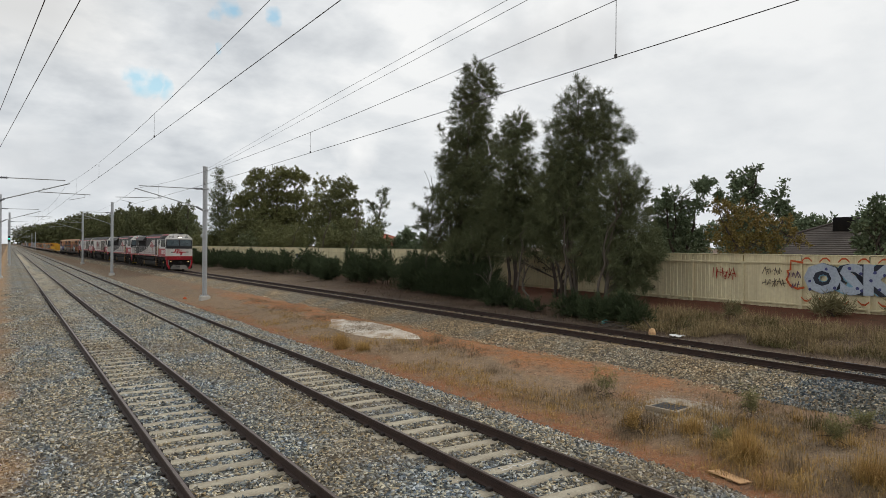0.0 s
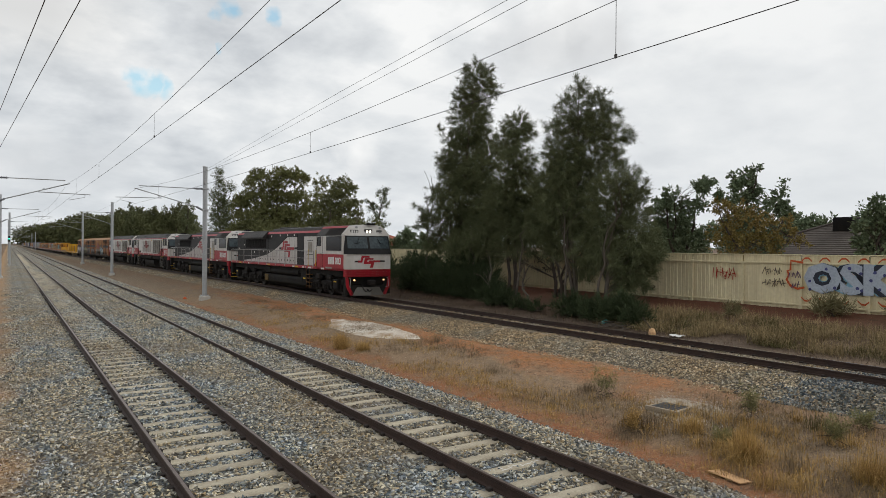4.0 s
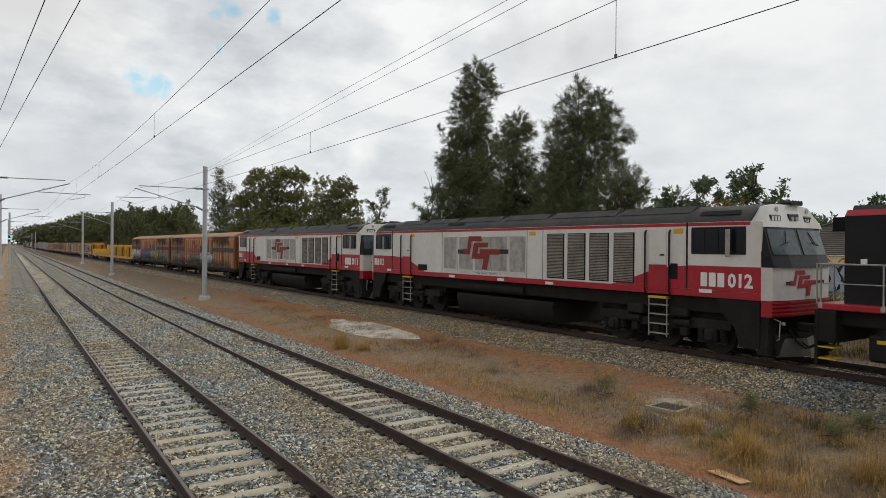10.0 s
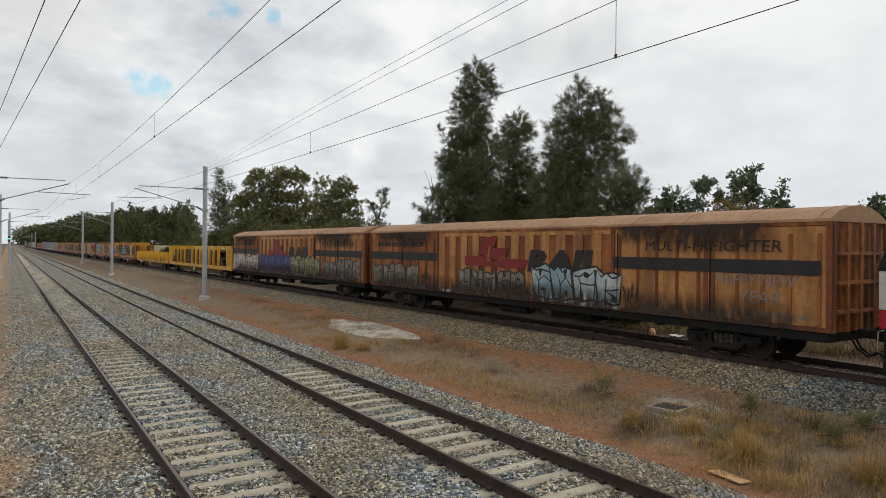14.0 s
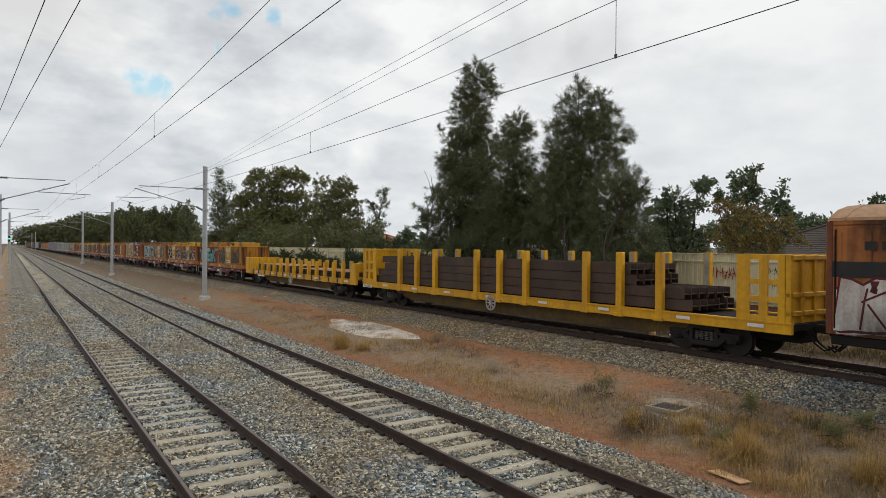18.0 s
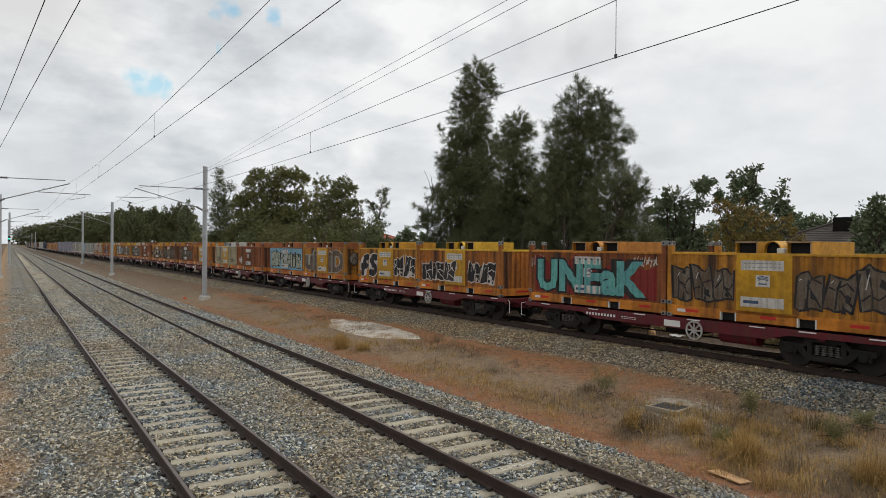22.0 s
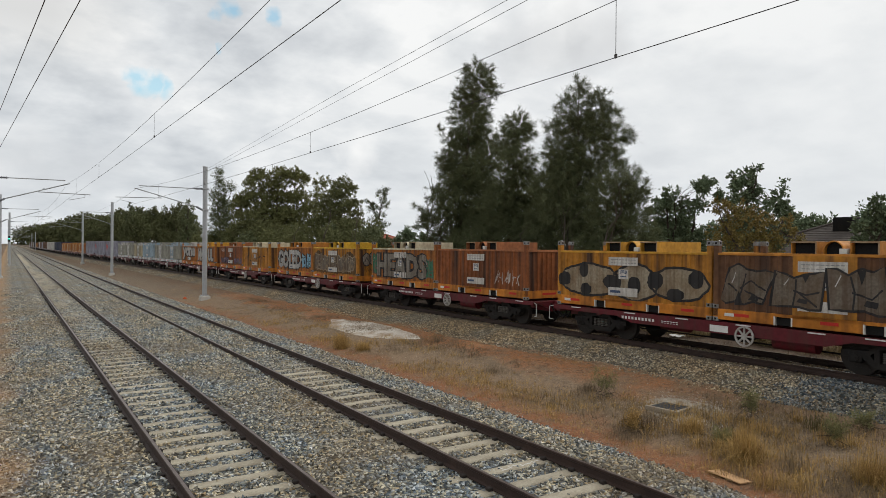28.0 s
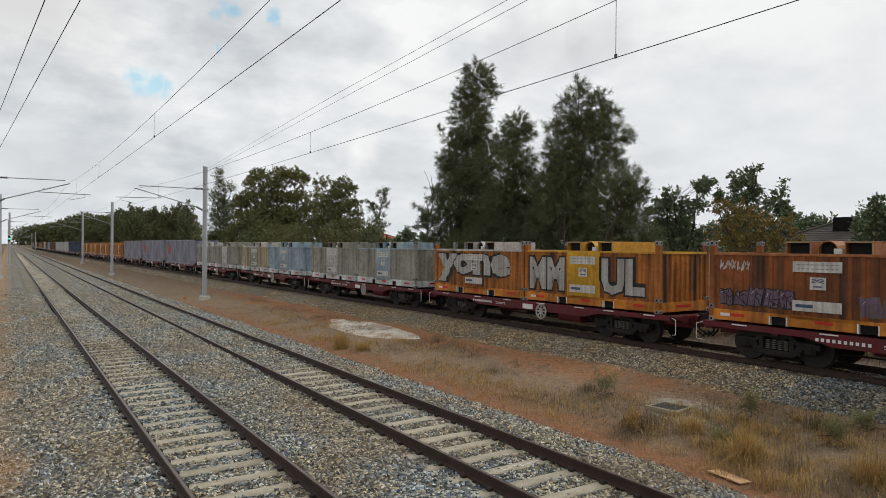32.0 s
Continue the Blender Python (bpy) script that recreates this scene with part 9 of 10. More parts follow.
grown("casuarina", "small thin casuarina standing alone", "tree", 33.0, 64.59,
      [(0.77, -0.36, 7.88, 0.51), (0.74, -0.88, 6.99, 0.55), (-0.02, 0.05, 6.47, 0.6), (0.37, -0.24, 5.73, 0.47), (0.05, -0.22, 4.76, 0.77), (0.8, -0.72, 4.44, 0.38), (0.01, 0.06, 3.86, 0.69), (-0.45, 0.48, 3.26, 0.51)],
      m_casuarina, 12, 85, 18, 0.36, 0.04, 0.10, 1, shoots=[(1.0, -0.6, 8.4), (-0.5, 0.6, 7.2)])
for k, (x, y, s) in enumerate(((34.0, 59.4, 1.0), (34.2, 56.6, 0.85), (34.0, 61.2, 0.8), (35.0, 52.0, 0.8), (33.5, 45.0, 1.0))):
    grown("garden_shrub", "dark leafy garden shrub over the fence", "shrub", x, y, [(0, 0, 1.6 * s, 1.4), (0.3, -0.8, 2.3 * s, 1.1), (-0.3, 0.8, 2.4 * s, 1.1), (0, 0, 3.2 * s, 0.8)],
          m_garden, 30 + k, 50, 18, 0.22, 0.10, 0.1, 2, group="shrubs", fan=1.0, dome=0.3, shoots=[(0.3, 0.4, 4.2 * s), (-0.4, -0.7, 3.9 * s), (0.2, -1.2, 3.6 * s)])

for k in range(22):
    y = 58 + 3.4 * k
    grown("scrub", "dull green scrub crowding behind the fence", "shrub", 29.5 + 1.6 * (k % 3), y, [(0, 0, 1.5, 1.5), (0.3, 1.2, 2.2, 1.3), (-0.2, -1.0, 2.6, 1.3), (0, 0.3, 3.3 + 0.8 * math.sin(k * 2.1), 1.1)],
          m_gum_dark if k % 4 else m_casuarina, 400 + k, 34, 18, 0.36, 0.10, 0.1, 2, group="scrub", fan=0.8, dome=0.3, twigs=4)

# garden trees behind the near fence
grown("garden_tree", "dark glossy garden tree with long upright shoots", "tree", 32.5, 25.15,
      [(0.21, 0.07, 4.95, 0.42), (-0.70, 0.40, 4.82, 0.42), (0.50, -1.09, 5.76, 0.30), (0.66, -0.86, 4.92, 0.45), (1.41, -1.43, 5.25, 0.25), (0.18, 0.04, 4.08, 0.73), (-0.51, 0.94, 4.09, 0.65), (0.25, 0.34, 3.05, 0.92), (1.35, -0.37, 3.06, 0.78), (-0.83, 1.07, 2.83, 0.74), (0.40, 0.00, 2.05, 1.20)],
      m_garden, 13, 230, 14, 0.16, 0.095, 0.12, 3, near=True, ragged=0.24, fan=1.1, rise=0.1, sag=0.3, shoots=[(-0.94, 0.22, 5.88), (-0.60, -0.29, 5.65), (-0.91, 1.03, 5.23), (1.36, -0.65, 6.49), (1.20, -1.32, 6.26), (1.66, -1.43, 5.69), (0.54, -0.62, 6.17), (-1.69, 0.92, 4.70)])
grown("garden_tree", "dark garden tree with sparse spreading shoots", "tree", 33.0, 21.46,
      [(-0.77, -0.14, 5.61, 0.37), (0.07, 0.64, 5.00, 0.43), (0.34, -0.18, 5.07, 0.42), (0.61, -0.87, 4.94, 0.32), (1.74, -0.93, 4.49, 0.29), (2.62, -1.15, 4.00, 0.24), (-0.71, -0.33, 3.93, 0.75), (0.12, -0.87, 4.13, 0.50), (0.20, 0.00, 2.42, 1.30), (1.40, -0.80, 2.98, 0.67)],
      m_garden, 14, 230, 14, 0.16, 0.095, 0.12, 3, near=True, ragged=0.24, fan=1.1, rise=0.1, sag=0.3, shoots=[(-1.01, 0.09, 6.31), (0.24, 0.21, 6.61), (0.25, -0.60, 6.78), (0.93, 0.22, 6.58), (0.38, -0.20, 6.28), (0.56, -0.52, 5.61), (1.93, -1.01, 6.05), (2.05, -0.52, 5.54), (2.20, -0.81, 4.87), (2.39, -1.12, 4.65)])
grown("garden_tree", "olive-brown autumn tree over the fence", "tree", 30.0, 19.21,
      [(-1.02, 1.06, 4.52, 0.33), (-0.51, 0.89, 4.35, 0.48), (-0.1, 0.16, 4.33, 0.49), (-0.09, -0.32, 3.77, 0.48), (-0.51, 0.78, 3.7, 0.57), (-0.8, 1.09, 2.96, 0.52), (-0.28, 0.43, 2.87, 0.6), (0.31, -0.18, 2.97, 0.51), (0.87, -0.69, 3.7, 0.4), (1.37, -1.05, 3.7, 0.31), (0.63, -0.75, 2.97, 0.49), (2.3, -1.27, 2.9, 0.31), (1.68, -1.16, 3.16, 0.33), (0.69, -0.81, 2.48, 0.4), (-0.2, 0.4, 2.0, 0.7)],
      m_olive, 15, 170, 16, 0.13, 0.06, 0.09, 3, near=True, ragged=0.28, fan=1.1, rise=0.1, sag=0.2, bark=m_bark_pale, twigs=30)
grown("garden_tree", "dense dark garden tree beside a roof", "tree", 33.0, 14.96,
      [(-0.3, -0.27, 4.4, 0.42), (-0.05, 0.24, 4.26, 0.34), (0.06, -0.27, 3.74, 0.51), (-0.37, 0.25, 3.74, 0.43), (-0.77, 0.29, 3.48, 0.29), (0.4, 0.19, 2.98, 0.69), (-0.15, 0.58, 2.8, 0.39), (0.17, -0.68, 3.98, 0.5), (0.45, -0.64, 2.98, 0.76), (0, 0, 1.8, 0.9)],
      m_garden, 16, 190, 16, 0.16, 0.09, 0.1, 2, near=True, fan=1.1, rise=0.1, sag=0.2)
grown("cypress", "narrow dark cypress tip above the garden", "tree", 44.0, 25.45, [(0, 0, 1.6, 0.5), (0, 0, 2.6, 0.45), (0, 0, 3.5, 0.36), (0, 0, 4.3, 0.27), (0, 0, 4.95, 0.2), (0, 0, 5.45, 0.13), (0, 0, 5.85, 0.07)],
      m_garden, 17, 420, 14, 0.13, 0.05, 0.08, 1, rise=1.2, sag=0.0, fan=0.4, twigs=0, ragged=0.06)
for k in range(9):
    x, y = 78 + 4 * (k % 3), 40 - 6.5 * k + 22
    grown("far_tree", "distant dark green tree behind the houses", "tree", x, y, [(0, 0, 3.2, 2.8), (0, 2.2, 4.2, 2.2), (0, -2, 4.1, 2.1), (1, 0.5, 5.0, 1.5)], m_garden, 40 + k, 14, 12, 0.5, 0.22, 0.2, 1, group="distant trees", fan=0.9, dome=0.5, twigs=4)

# trees far along the line
rng_far = random.Random(8)
for k in range(26):
    y = 128 + 15 * k + rng_far.uniform(-5, 5)
    x = line_x(y) + 15 + rng_far.uniform(0, 14)
    s = rng_far.uniform(0.75, 1.15)
    gum = k % 3 != 1
    big = max(1.0, y / 220)
    grown("gum_tree" if gum else "casuarina", "olive-green roadside gum tree far along the line" if gum else "dark casuarina far along the line", "tree", x, y,
          [(0, 0, 3.4 * s, 3.4), (2, -2, 5.6 * s, 2.6), (-2.4, 2, 6.2 * s, 2.6), (1.2, -1, 8.0 * s, 2.4), (-1.4, 1, 8.8 * s, 2.3), (0.4, 0, 10.4 * s, 1.7)] if gum else [(0, 0, 3 * s, 2.6), (0.6, 0.4, 6 * s, 2.1), (-0.5, 0, 8.6 * s, 1.7), (0.2, 0, 11 * s, 1.2), (0, 0, 12.8 * s, 0.7)],
          m_far_leaf if gum else m_casuarina, 60 + k, 15 / big, 14, 0.48 * big, 0.21 * big, 0.25, 2, group="far trees", fan=0.9, flat=0.8 if gum else 1.2, dome=0.5 if gum else 0.0, twigs=3)
for k in range(10):
    y = 170 + 40 * k
    grown("gum_tree", "grey-green tree far on the other side", "tree", -18 - 6 * (k % 2), y + 60, [(0, 0, 2.8, 2.8), (-1, 0.5, 4.6, 2.4), (1.2, 0, 5.6, 1.9)], m_euca, 100 + k, 8, 10, 1.0, 0.5, 0.2, 1, group="far trees", fan=0.9, dome=0.5, twigs=2)

for k, (x, y, top) in enumerate([(36, 1249.7, 24.0), (37, 872.3, 21.8), (36, 654.5, 19.3), (38, 550.2, 21.0), (36, 431.8, 20.0), (38, 387.8, 17.3), (40, 363.3, 16.6), (36, 279.9, 16.3), (37, 249.6, 16.2), (36, 212.8, 14.2), (38, 200.2, 11.5), (36, 174.4, 9.7)]):
    h = top - 1.0
    far = math.hypot(x, y)
    w = 0.021 * far
    grown("gum_tree", "rounded olive-green gum tree far along the fence", "tree", x, y,
          [(0, 0, h * 0.30, w * 0.9), (w * 0.5, 0, h * 0.52, w * 0.62), (-w * 0.55, 0, h * 0.50, w * 0.62), (w * 0.35, 0, h * 0.74, w * 0.5), (-w * 0.4, 0, h * 0.72, w * 0.5), (0, 0, h * 0.86, w * 0.42), (-w * 0.8, 0, h * 0.6, w * 0.36), (w * 0.8, 0, h * 0.58, w * 0.36)],
          m_far_leaf, 140 + k, 330 / (w * w), 12, 0.0030 * far, 0.0014 * far, 0.25, 2, group="far trees", fan=0.9, flat=0.75, dome=0.6, twigs=3)

# feathery young casuarinas as a hedge in front of the fence
rng_s = random.Random(12)
y = 38.0
k = 0
while y < 122:
    x = line_x(y) + rng_s.uniform(5.6, 8.0)
    tall = float(np.interp(y, [38, 42, 44, 47, 50, 53, 55, 58, 61, 65, 68, 74, 80, 122], [2.1, 2.5, 2.9, 2.1, 2.5, 1.8, 1.4, 1.9, 2.3, 2.3, 1.8, 2.2, 1.9, 2.0])) * rng_s.uniform(0.8, 1.15)
    coarse = max(1.0, y / 55)
    grown("shrub", "dark green fine-leaved shrub in front of the fence", "shrub", x, y,
          [(0, 0, 0.34 * tall, 0.72), (0.35, 0.55, 0.38 * tall, 0.6), (-0.3, -0.6, 0.35 * tall, 0.65), (0.1, 0.1, 0.66 * tall, 0.55), (rng_s.uniform(-0.4, 0.4), rng_s.uniform(-0.5, 0.5), 0.86 * tall, 0.30)],
          m_shrub, 200 + k, 95 / coarse ** 1.8, 20, 0.32, 0.028 * coarse, 0.03, 2, group="fence shrubs", needle=True, rise=0.9, sag=0.0, fan=0.4, twigs=4, stem_lean=0.2)
    y += rng_s.uniform(0.55, 1.05)
    k += 1
for k, (x, y, s) in enumerate(((22.5, 36.9, 2.0), (22.3, 33.6, 2.0), (22.6, 38.6, 1.9), (22.3, 32.0, 2.4), (22.2, 30.8, 1.7), (22.3, 35.2, 1.7), (22.0, 31.2, 1.1), (21.2, 27.9, 1.1), (21.0, 26.9, 0.8), (20.9, 25.3, 0.6), (20.8, 24.2, 0.4), (20.9, 21.9, 0.95), (20.9, 21.1, 0.7), (20.7, 20.1, 0.9), (20.9, 19.4, 0.8), (20.8, 18.8, 1.15), (20.6, 17.9, 0.75), (24.2, 16.2, 0.45), (26.2, 13.4, 0.75), (26.3, 10.5, 1.0))):
    weedy = k >= 17
    grown("shrub", "scrubby grey-green bush below the fence" if weedy else "low dark green shrub under the trees", "shrub", x, y,
          [(0, 0, 0.35 * s, 0.5 * s), (0.3 * s, -0.35 * s, 0.45 * s, 0.42 * s), (-0.25 * s, 0.4 * s, 0.4 * s, 0.45 * s), (0.05, 0, 0.75 * s, 0.35 * s)],
          m_weed_bush if weedy else m_shrub, 300 + k, 260 if s < 1.2 else 150, 18, 0.28 if s < 1.3 else 0.38, 0.020, 0.03, 2, group="low shrubs", rise=0.9, sag=0.0, fan=0.45, twigs=3, stem_lean=0.15)

# ---------------------------------------------------------------- houses beyond the fence
m_tile = material("grey_brown_roof_tile", (0.092, 0.076, 0.067), 0.85, 0, (0.058, 0.049, 0.044), 1.5, 0.6, 0.2, 25)
m_tile_red = material("terracotta_roof_tile", (0.36, 0.095, 0.06), 0.8, 0, (0.27, 0.07, 0.045), 1.0, 0.6)
m_wall = material("tan_brick_wall", (0.34, 0.25, 0.18), 0.85, 0, (0.27, 0.19, 0.13), 2.0, 0.6)


def house(label, x, y, hx, hy, eave, ridge, run_x, tiles, courses, cooler=None):
    """A low house with a hipped roof laid in courses."""
    g = 1.05
    o = thing("house", label, "house", "houses beyond the fence", at=pose(x, y, 0))
    part("wall", Shape().box(-hx + 0.5, hx - 0.5, -hy + 0.5, hy - 0.5, g - 0.3, eave), m_wall, o)
    roof = Shape()
    for k in range(courses):
        u0, u1 = k / courses, (k + 1) / courses
        z0, z1 = eave + (ridge - eave) * u0, eave + (ridge - eave) * u1
        ring0 = [(-hx + (hx - run_x) * u0, -hy * (1 - u0)), (hx - (hx - run_x) * u0, -hy * (1 - u0)), (hx - (hx - run_x) * u0, hy * (1 - u0)), (-hx + (hx - run_x) * u0, hy * (1 - u0))]
        ring1 = [(-hx + (hx - run_x) * u1, -hy * (1 - u1)), (hx - (hx - run_x) * u1, -hy * (1 - u1)), (hx - (hx - run_x) * u1, hy * (1 - u1)), (-hx + (hx - run_x) * u1, hy * (1 - u1))]
        v = [(a, b, z0 - 0.0) for a, b in ring0] + [(a, b, z0 + 0.03) for a, b in ring0] + [(a, b, z1) for a, b in ring1]
        f = [(i, (i + 1) % 4, (i + 1) % 4 + 4, i + 4) for i in range(4)] + [(i + 4, (i + 1) % 4 + 4, (i + 1) % 4 + 8, i + 8) for i in range(4)]
        roof.add(v, f)
    rf = part("roof", Shape().prism([(-hx, -hy), (hx, -hy), (hx, hy), (-hx, hy)], eave - 0.06, eave - 0.01, "z"), tiles, o, "hipped tiled roof in courses")
    pieces("tile_course", roof, tiles, rf)
    caps = Shape()
    for sx in (-1, 1):
        for sy in (-1, 1):
            caps.tube([(sx * hx, sy * hy, eave + 0.04), (sx * run_x, 0, ridge + 0.04)], 0.09, 6)
    caps.tube([(-run_x, 0, ridge + 0.04), (run_x, 0, ridge + 0.04)], 0.09, 6)
    part("ridge_cap", caps, tiles, o)
    part("gutter", Shape().box(-hx - 0.08, -hx, -hy, hy, eave - 0.1, eave + 0.02).box(hx, hx + 0.08, -hy, hy, eave - 0.1, eave + 0.02), m_galv, o)
    if cooler:
        cx, cy, cz = cooler
        c = Shape().box(cx - 0.6, cx + 0.6, cy - 0.6, cy + 0.6, cz, cz + 0.85, 0.06)
        for k in range(5):
            c.box(cx - 0.63, cx + 0.63, cy - 0.5, cy + 0.5, cz + 0.12 + 0.13 * k, cz + 0.16 + 0.13 * k)
        part("roof_cooler", c, m_under, o, "dark evaporative cooler box on the roof")
    return o


house("low house with a grey-brown tiled hip roof", 44.0, 21.3, 6.0, 5.0, 3.05, 5.05, 1.8, m_tile, 18, (-2.4, -0.9, 4.5))
house("far house with a terracotta hip roof", 50.0, 97.0, 6.0, 7.0, 3.2, 5.3, 1.5, m_tile_red, 10)

# ---------------------------------------------------------------- grass and weeds
def grass(name, label, spots, mat, seed, per, length, width, spread, flop):
    rng = np.random.default_rng(seed)
    spots = np.asarray(spots)
    n = len(spots) * per
    root = np.repeat(spots, per, 0) + np.concatenate([rng.normal(0, spread, (n, 2)), np.zeros((n, 1))], 1)
    l = length * rng.uniform(0.45, 1.25, n)
    az = rng.uniform(0, 2 * np.pi, n)
    out = rng.uniform(0.05, flop, n)
    d = np.stack([np.cos(az), np.sin(az), np.zeros(n)], 1)
    side = np.stack([-np.sin(az), np.cos(az), np.zeros(n)], 1) * (width * rng.uniform(0.6, 1.4, n))[:, None] * 0.5
    up = np.array([0, 0, 1.0])
    knots = [root + d * (0.75 * out * l * u ** 1.4)[:, None] + up * (l * np.maximum(u - 0.62 * out * u ** 2.2, 0.01))[:, None] for u in (0.0, 0.36, 0.70, 1.0)]
    v = np.stack([knots[0] - side, knots[0] + side, knots[1] + side * 0.9, knots[1] - side * 0.9, knots[2] + side * 0.6, knots[2] - side * 0.6, knots[3]], 1).reshape(-1, 3)
    b = 7 * np.arange(n)[:, None]
    f = np.concatenate([b + np.array([t]) for t in ([0, 1, 2], [0, 2, 3], [3, 2, 4], [3, 4, 5], [5, 4, 6])], 1).reshape(-1, 3)
    ob = new(name, raw_mesh(name, v, f, mat))
    return tagged(ob, label, "grass", kind="stuff")


def field(seed, n, inside, clump=0.6):
    """Spots where a slow noise is high, inside a stretch of the plan."""
    rng = random.Random(seed)
    out, tries = [], 0
    while len(out) < n and tries < n * 40:
        tries += 1
        x, y = inside(rng)
        if noise.noise((x * clump, y * clump, seed)) + 0.22 * rng.uniform(-1, 1) < (0.12 if clump > 0.3 else -0.3):
            continue
        out.append((x, y, surface_z(x, y)))
    return out


def lane(a, b, first, last, power=1.7):
    """Spots in a lane between the tracks, from share a to share b of its width."""
    def pick(rng):
        y = first + (last - first) * rng.random() ** power
        u = a + (b - a) * rng.random()
        x0, x1 = 10.05, line_x(y) - 2.85
        return x0 + (x1 - x0) * u, y
    return pick


def bank(a, b, last):
    def pick(rng):
        y = 2.0 + last * rng.random() ** 1.3
        return line_x(y) + rng.uniform(a, b), y
    return pick


grass("dry_grass", "golden straw grass between the tracks", field(1, 900, lane(0.02, 0.62, 3.5, 40), 0.5), m_straw, 1, 14, 0.20, 0.007, 0.10, 1.5)
grass("dry_grass", "flattened grey dead grass between the tracks", field(2, 1500, lane(0.15, 0.85, 3.5, 44), 0.4), m_greygrass, 2, 13, 0.14, 0.007, 0.12, 1.9)
grass("dry_grass", "sparse straw on the orange earth", field(8, 800, lane(0.0, 1.0, 3.5, 60), 1.1), m_straw, 8, 10, 0.12, 0.006, 0.11, 1.8)
grass("dry_grass", "tall arching straw on the bank below the fence", field(3, 520, bank(2.9, 6.4, 17), 0.9), m_bankgrass, 3, 30, 0.62, 0.008, 0.13, 1.7)
grass("dry_grass", "brown dead grass on the bank below the fence", field(4, 1150, bank(2.7, 7.0, 18), 0.7), m_bankgrass, 4, 17, 0.40, 0.009, 0.15, 1.8)
grass("weeds", "dull green weeds on the bank", field(5, 620, bank(2.8, 6.6, 16), 0.8), m_greenweed, 5, 20, 0.36, 0.012, 0.14, 1.6)
grass("dry_grass", "sparse dead grass beside the hedge", field(9, 900, bank(2.5, 6.0, 80), 0.6), m_greygrass, 9, 9, 0.16, 0.012, 0.16, 1.7)
grass("dry_grass", "knee-high straw clumps near the pit lid", field(6, 150, lane(0.02, 0.75, 3.6, 9.6, 1.0), 1.2), m_straw, 6, 26, 0.38, 0.006, 0.10, 1.4)
grass("dry_grass", "grey dead stalks near the pit lid", field(7, 320, lane(0.05, 0.95, 3.6, 10, 1.0), 0.9), m_greygrass, 7, 16, 0.20, 0.006, 0.13, 1.8)


m_litter = material("dark_dead_litter", (0.085, 0.058, 0.04), 0.9, 0, (0.17, 0.13, 0.09), 1.5, 0.8, island=0.5, spec=0.05)
grass("litter", "dead stalks and bark beyond the freight line", field(11, 900, bank(1.9, 6.0, 40), 0.2), m_litter, 11, 8, 0.16, 0.016, 0.2, 2.0)


def tuft(x, y, h, mat, label, seed, n=320, flop=1.1, spread=0.13):
    ob = grass("grass_tuft", label, [(x, y, surface_z(x, y))], mat, seed, int(n * 1.5), h, 0.006, spread, flop)
    ob["kind"] = ""
    del ob["kind"]
    return tagged(ob, label, "grass tuft", "grass tufts")


tuft(11.15, 7.15, 0.74, m_straw, "big drooping tuft of straw-coloured grass", 30, 620, 1.6, 0.10)
tuft(11.6, 7.6, 0.5, m_straw, "drooping tuft of straw-coloured grass", 29, 420, 1.4)
tuft(11.7, 8.75, 0.42, m_straw, "straw-coloured grass tuft on red earth", 31, 380, 1.0)
tuft(11.65, 5.3, 0.6, m_straw, "pale straw tuft beside the ballast", 32, 620, 1.2)
tuft(12.1, 4.9, 0.6, m_straw, "tall straw tuft beside the ballast", 33, 520, 1.1)
tuft(11.1, 9.8, 0.42, m_straw, "upright straw tuft beside the pit lid", 34, 160, 0.5)
tuft(11.25, 9.45, 0.42, m_greygrass, "upright dead stalks beside the pit lid", 41, 90, 0.4)
tuft(11.2, 6.35, 0.55, m_greygrass, "thin upright dead stalks on red earth", 42, 60, 0.35)
tuft(13.3, 7.05, 0.5, m_greenweed, "thin green-brown weed stalks", 43, 110, 0.6)
tuft(13.1, 6.65, 0.45, m_greygrass, "thin brown weed stalks in dry grass", 44, 110, 0.6)
tuft(10.5, 23.2, 0.5, m_straw, "golden straw tuft beside the white patch", 35, 620, 1.3)
tuft(10.9, 22.2, 0.42, m_straw, "golden straw tuft on orange earth", 36, 520, 1.3)
tuft(11.0, 24.4, 0.45, m_straw, "golden straw tuft behind the white patch", 46, 520, 1.3)
tuft(12.5, 12.4, 0.4, m_greygrass, "dry weed beside a green sapling", 47, 160, 1.2, 0.16)
tuft(13.4, 21.0, 0.35, m_greygrass, "dead brown weed stalks", 39, 100, 0.4)
tuft(12.0, 15.8, 0.3, m_greygrass, "dead weed stalks on red earth", 40, 120)

